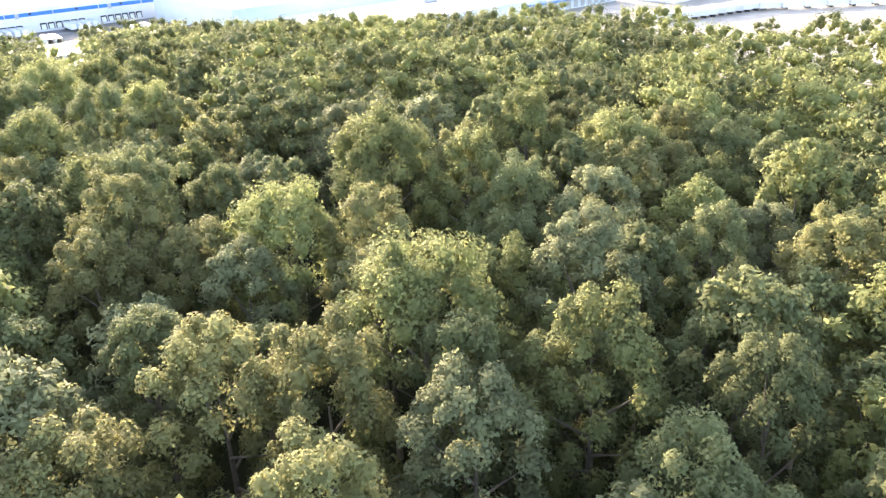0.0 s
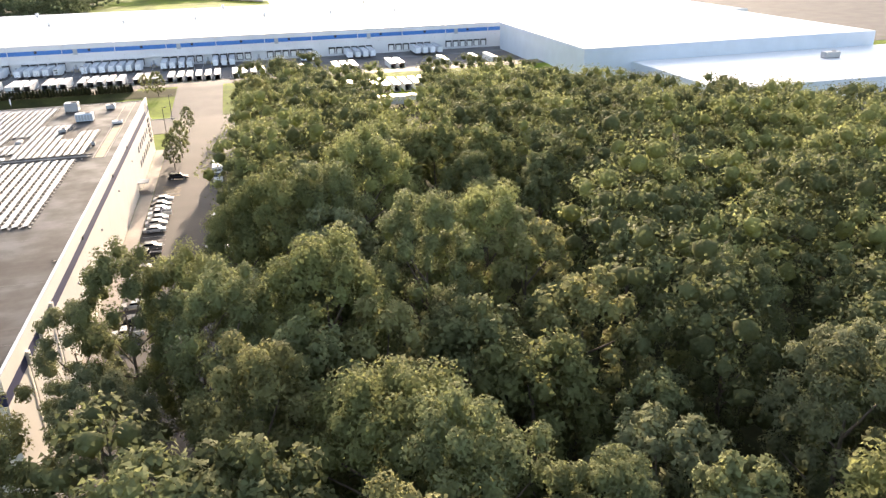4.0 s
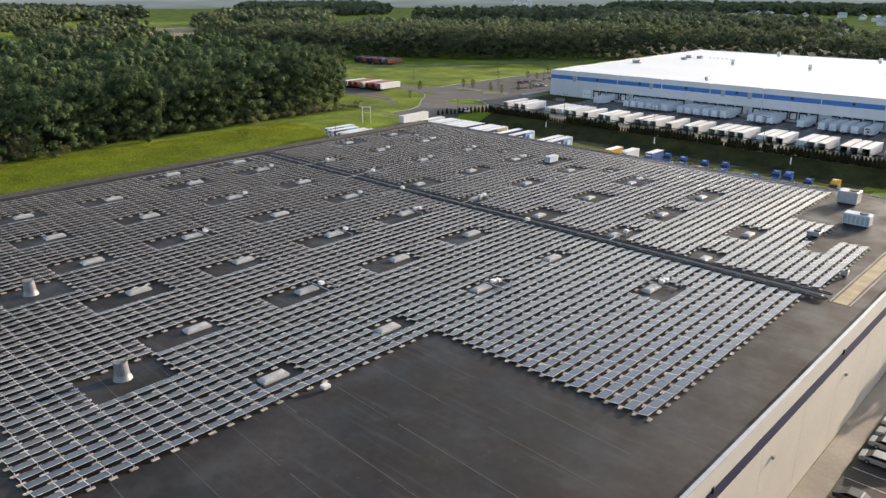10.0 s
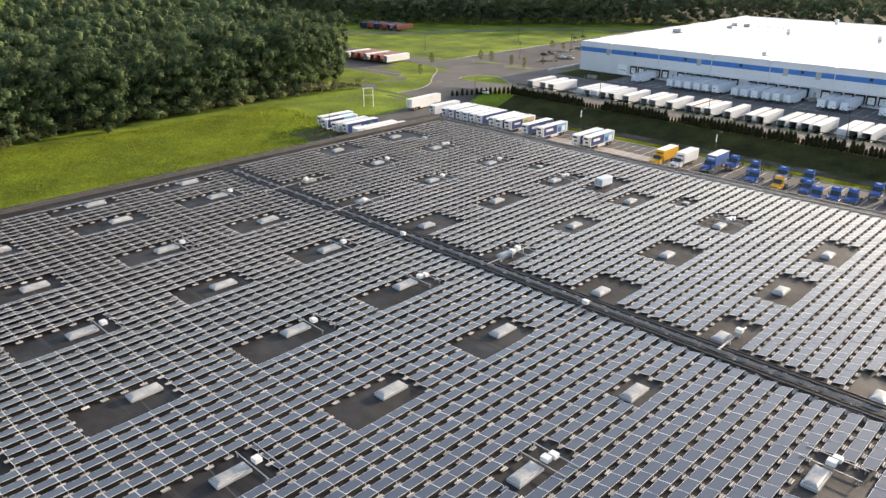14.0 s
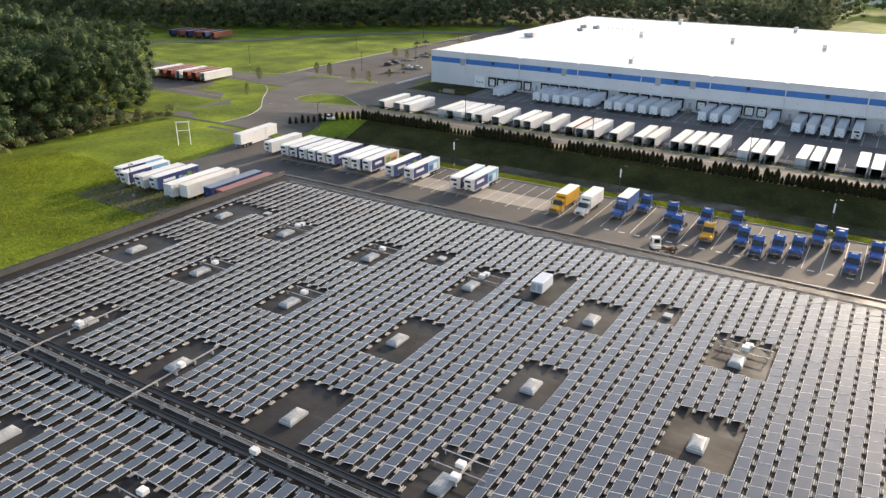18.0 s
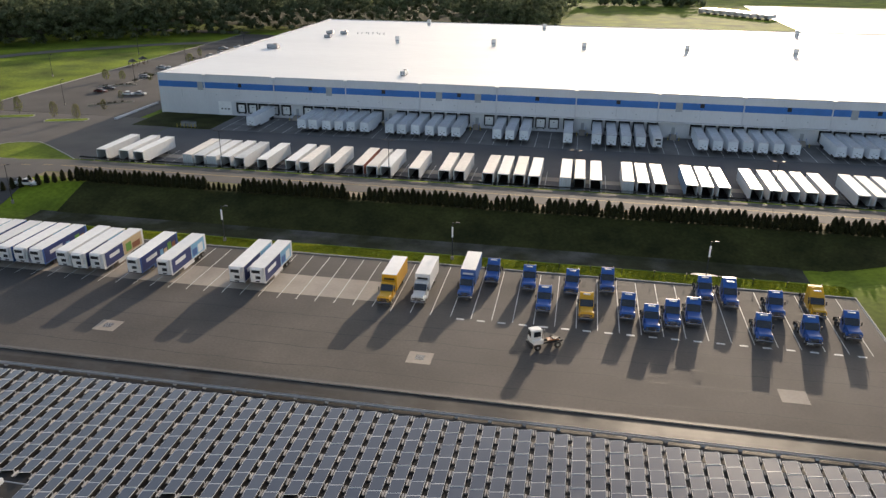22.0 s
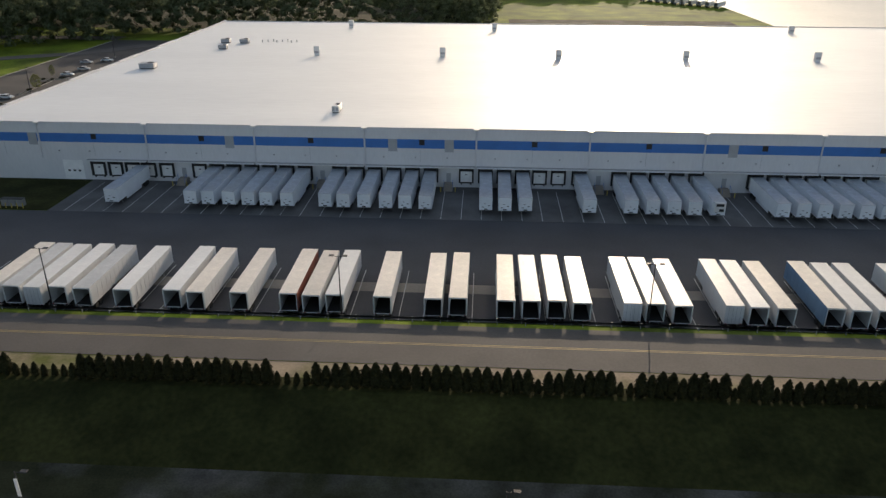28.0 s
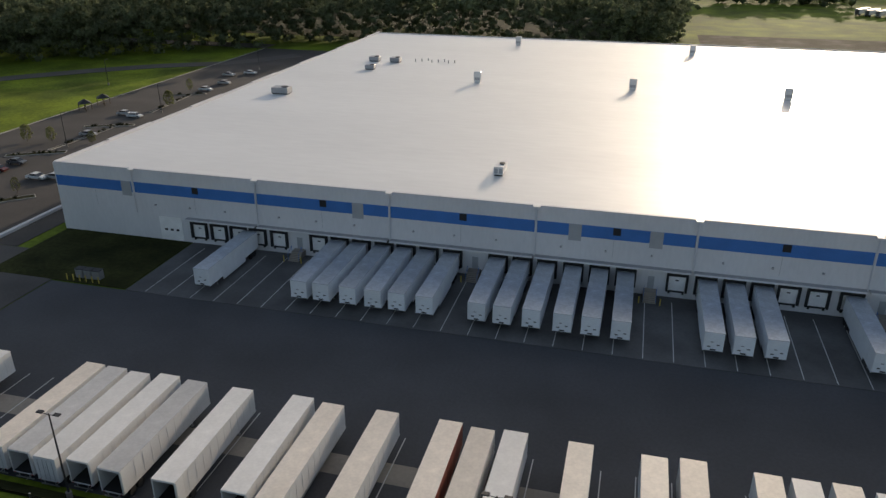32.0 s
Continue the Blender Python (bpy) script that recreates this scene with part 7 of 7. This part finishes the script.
for x, y in ((-281.4, 563.5), (-281.1, 571.7)):
    s = thing("shelter", "small dark open shelter at the edge of the lawn", "shelter", "shelters", (x, y, 0))
    for sx in (-1.3, 1.3):
        for sy in (-1.3, 1.3):
            part("post", B((sx - 0.08, sx + 0.08, sy - 0.08, sy + 0.08, 0, 2.3)), BARK, s)
    part("roof", tube(bmesh.new(), (0, 0, 2.303), (0, 0, 3.5), 2.6, 0.2, seg=4), DARK_METAL, s)
    part("table", B((-0.9, 0.9, -0.5, 0.5, 0.65, 0.75), (-0.1, 0.1, -0.1, 0.1, 0, 0.648)), BARK, s)
low_wall = thing("low_wall", "long low white concrete wall beside the lawn", "wall")
part("wall", B((-228.5, -227.7, 466, 492, -0.2, 0.55), bevel=0.04), WALL_B, low_wall)
water = bmesh.new()
bmesh.ops.create_circle(water, cap_ends=True, segments=24, radius=1.0, matrix=Matrix.Translation((-54.5, 379.6, -0.98)) @ Matrix.Diagonal((2.4, 0.9, 1, 1)))
solid("puddle", water, material("still_water", (0.03, 0.035, 0.03), 0.03, vary=0.05, scale=0.5, spec=0.8), "small bright puddle in the ditch", "water")

# ---- house at the edge of the west wood, with a pole ----
h = thing("house", "small dark house with a gabled roof by the wood", "house", loc=(-263, 223, 0.0), turn=20)
part("wall", B((-5, 5, -4, 4, 0, 5.2)), BARK, h)
part("roof", prism(bmesh.new(), [(-4.6, 5.2), (0, 8.4), (4.6, 5.2)], "x", -5.4, 5.4), DARK_METAL, h)
for k in range(3):
    w = part("window", B((-3.6 + 2.6 * k, -2.6 + 2.6 * k, -4.06, -4.003, 3.0, 4.4)), GLASS, h)
    part("window_frame", B((-3.7 + 2.6 * k, -3.603 + 2.6 * k, -4.09, -4.0, 2.9, 4.5), (-2.597 + 2.6 * k, -2.5 + 2.6 * k, -4.09, -4.0, 2.9, 4.5)), WHITE_METAL, w)
pl = thing("utility_pole", "wooden utility pole with a crossarm", "pole", loc=(-254, 222, 0))
part("pole", tube(bmesh.new(), (0, 0, -0.2), (0, 0, 11), 0.16, 0.11, seg=8), BARK, pl)
part("crossarm", B((-1.3, 1.3, -0.08, 0.08, 9.8, 10.0)), BARK, pl)

# young trees in the staff lot and along the junction; shrubs at the wood's edge
for k, x, y, s in ((2, -243.6, 494.0, 0.15), (4, -272.5, 529.3, 0.2), (4, -266.2, 531.0, 0.17), (4, -254.7, 532.4, 0.14), (4, -259.3, 575.0, 0.22), (1, -266.0, 597.3, 0.18), (1, -271.5, 467.0, 0.22), (1, -263.8, 466.6, 0.24), (5, -249.1, 464.4, 0.22), (5, -239.5, 462.6, 0.22), (1, -280.5, 440.5, 0.24), (1, -261.4, 414.2, 0.2), (5, -240.0, 478.0, 0.16)):
    plant(k, x, y, s, x)
def island(points, width):
    """A long kerbed planting bed with low shrubs, along a line of points."""
    h = tagged(new("planting_island"), "kerbed strip of mulch and low shrubs in the car park", "planting bed", kind="structure")
    r = random.Random(int(-points[0][0]))
    cl = []
    for (x0, y0), (x1, y1) in zip(points, points[1:]):
        long = math.hypot(x1 - x0, y1 - y0)
        m = pose(x0, y0, 0, 0, 0, math.degrees(math.atan2(y1 - y0, x1 - x0)))
        w = width / 2
        for boxes, mat, name in ((((0, long, -w, -w + 0.16, -0.05, 0.17), (0, long, w - 0.16, w, -0.05, 0.17), (-0.16, -0.003, -w, w, -0.05, 0.17), (long + 0.003, long + 0.16, -w, w, -0.05, 0.17)), KERB, "kerb"), (((0, long, -w + 0.163, w - 0.163, -0.05, 0.12),), UNDER, "mulch")):
            bm = B(*boxes, bevel=0.02 if name == "kerb" else 0.0)
            bmesh.ops.transform(bm, matrix=m, verts=bm.verts[:])
            part(name, bm, mat, h)
        for k in range(int(long / 1.7)):
            p = m @ Vector((r.uniform(0.4, long - 0.4), r.uniform(-0.3, 0.3) * width * 0.6, 0.35))
            cl.append((tuple(p), r.uniform(0.35, 0.65)))
    ob = new("low_shrubs", leaf_cloud("low_shrubs", cl, 40, 0.13, LEAF_D, 5, cores=lumps(cl, 0.6, 5)))
    ob.parent = h


island([(-249.5, 483.0), (-238.6, 493.4)], 2.2)
island([(-267.5, 516.5), (-255.6, 523.4)], 2.2)
island([(-260.7, 523.5), (-259.6, 552.0)], 1.0)
island([(-268.0, 546.0), (-255.8, 551.5)], 2.0)
island([(-260.2, 566.0), (-262.6, 592.0)], 1.0)
island([(-268.0, 590.0), (-258.5, 594.5)], 2.0)


def blades(name, label, spots_of, count, tall, mat, seed):
    """Standing tufts of grass that the low sun shines through, joined in one mesh."""
    g = np.random.default_rng(seed)
    P = spots_of(g, count)
    P = np.column_stack([P, [height(a, b) + 0.02 for a, b in P]])
    a = g.uniform(0, 6.28, count)
    w = tall * g.uniform(0.35, 0.7, count)
    h = tall * g.uniform(0.6, 1.4, count)
    side = np.column_stack([np.cos(a) * w, np.sin(a) * w, np.zeros(count)])
    tip = np.column_stack([g.normal(0, 0.3, count) * tall, g.normal(0, 0.3, count) * tall, h])
    me = bpy.data.meshes.new(name)
    me.from_pydata(np.stack([P - side, P + side, P + tip], 1).reshape(-1, 3).tolist(), [], np.arange(3 * count).reshape(-1, 3).tolist())
    me.materials.append(mat)
    return tagged(new(name, me), label, "grass", kind="stuff")


BLADE = material("sunlit_grass_blades", (0.17, 0.20, 0.02), 0.8, vary=0.35, scale=0.15, fine=1.5, space="World", island=0.3, spec=0.1, translucent=0.6)
blades("grass_blades", "bright grass blades on the strip behind the kerb", lambda g, n: np.column_stack([g.uniform(-204.5, -31.2, n), 373.0 + 6.4 * g.beta(1.0, 1.6, n)]), 60000, 0.16, BLADE, 81)
blades("grass_blades", "meadow grass blades between the store and the wood", lambda g, n: np.column_stack([g.uniform(-246, -150, n), g.uniform(170, 325, n)]), 90000, 0.28, BLADE, 82)


def shrubs():
    r = random.Random(12)
    cl = []
    for i in range(70):
        f = i / 69
        x = -247 - 16 * math.sin(f * 3.0) + r.uniform(-3, 1) if f < 0.4 else -258 + r.uniform(-5, 2)
        y = 212 + 165 * f + r.uniform(-2, 2)
        s = r.uniform(1.2, 3.0)
        for k in range(4):
            cl.append(((x + r.uniform(-1, 1) * s * 0.5, y + r.uniform(-1, 1) * s * 0.5, s * r.uniform(0.4, 1.1)), s * 0.6))
    ob = new("shrub_edge", leaf_cloud("shrub_edge", cl, 50, 0.32, LEAF_A, 77))
    tagged(ob, "mixed green shrubs along the wood's edge", "shrubs", kind="stuff")
shrubs()

# farm silos and pale roofs far beyond the woods
for i, (x, y, hh) in enumerate(((-918, 1345, 30), (-905, 1350, 22), (-930, 1352, 26), (-892, 1348, 28))):
    t = thing("silo", "tall white silo far beyond the woods", "silo", "far silos", (x, y, 0))
    part("drum", tube(bmesh.new(), (0, 0, 0), (0, 0, hh), 4.0, seg=14), WHITE_METAL, t)
    part("dome", tube(bmesh.new(), (0, 0, hh), (0, 0, hh + 2.5), 4.0, 0.8, seg=14), WHITE_METAL, t)
rng = random.Random(6)
for i in range(26):
    x, y = rng.uniform(-640, 120), rng.uniform(1020, 1140)
    t = thing("far_house", "pale-roofed house in a far suburb", "house", "far suburb", (x, y, 0), rng.uniform(0, 180))
    part("wall", B((-7, 7, -5, 5, 0, 6.0)), WALL_A, t)
    part("roof", prism(bmesh.new(), [(-5.6, 6.0), (0, 9.4), (5.6, 6.0)], "x", -7.6, 7.6), WHITE_METAL if i % 3 else DARK_METAL, t)
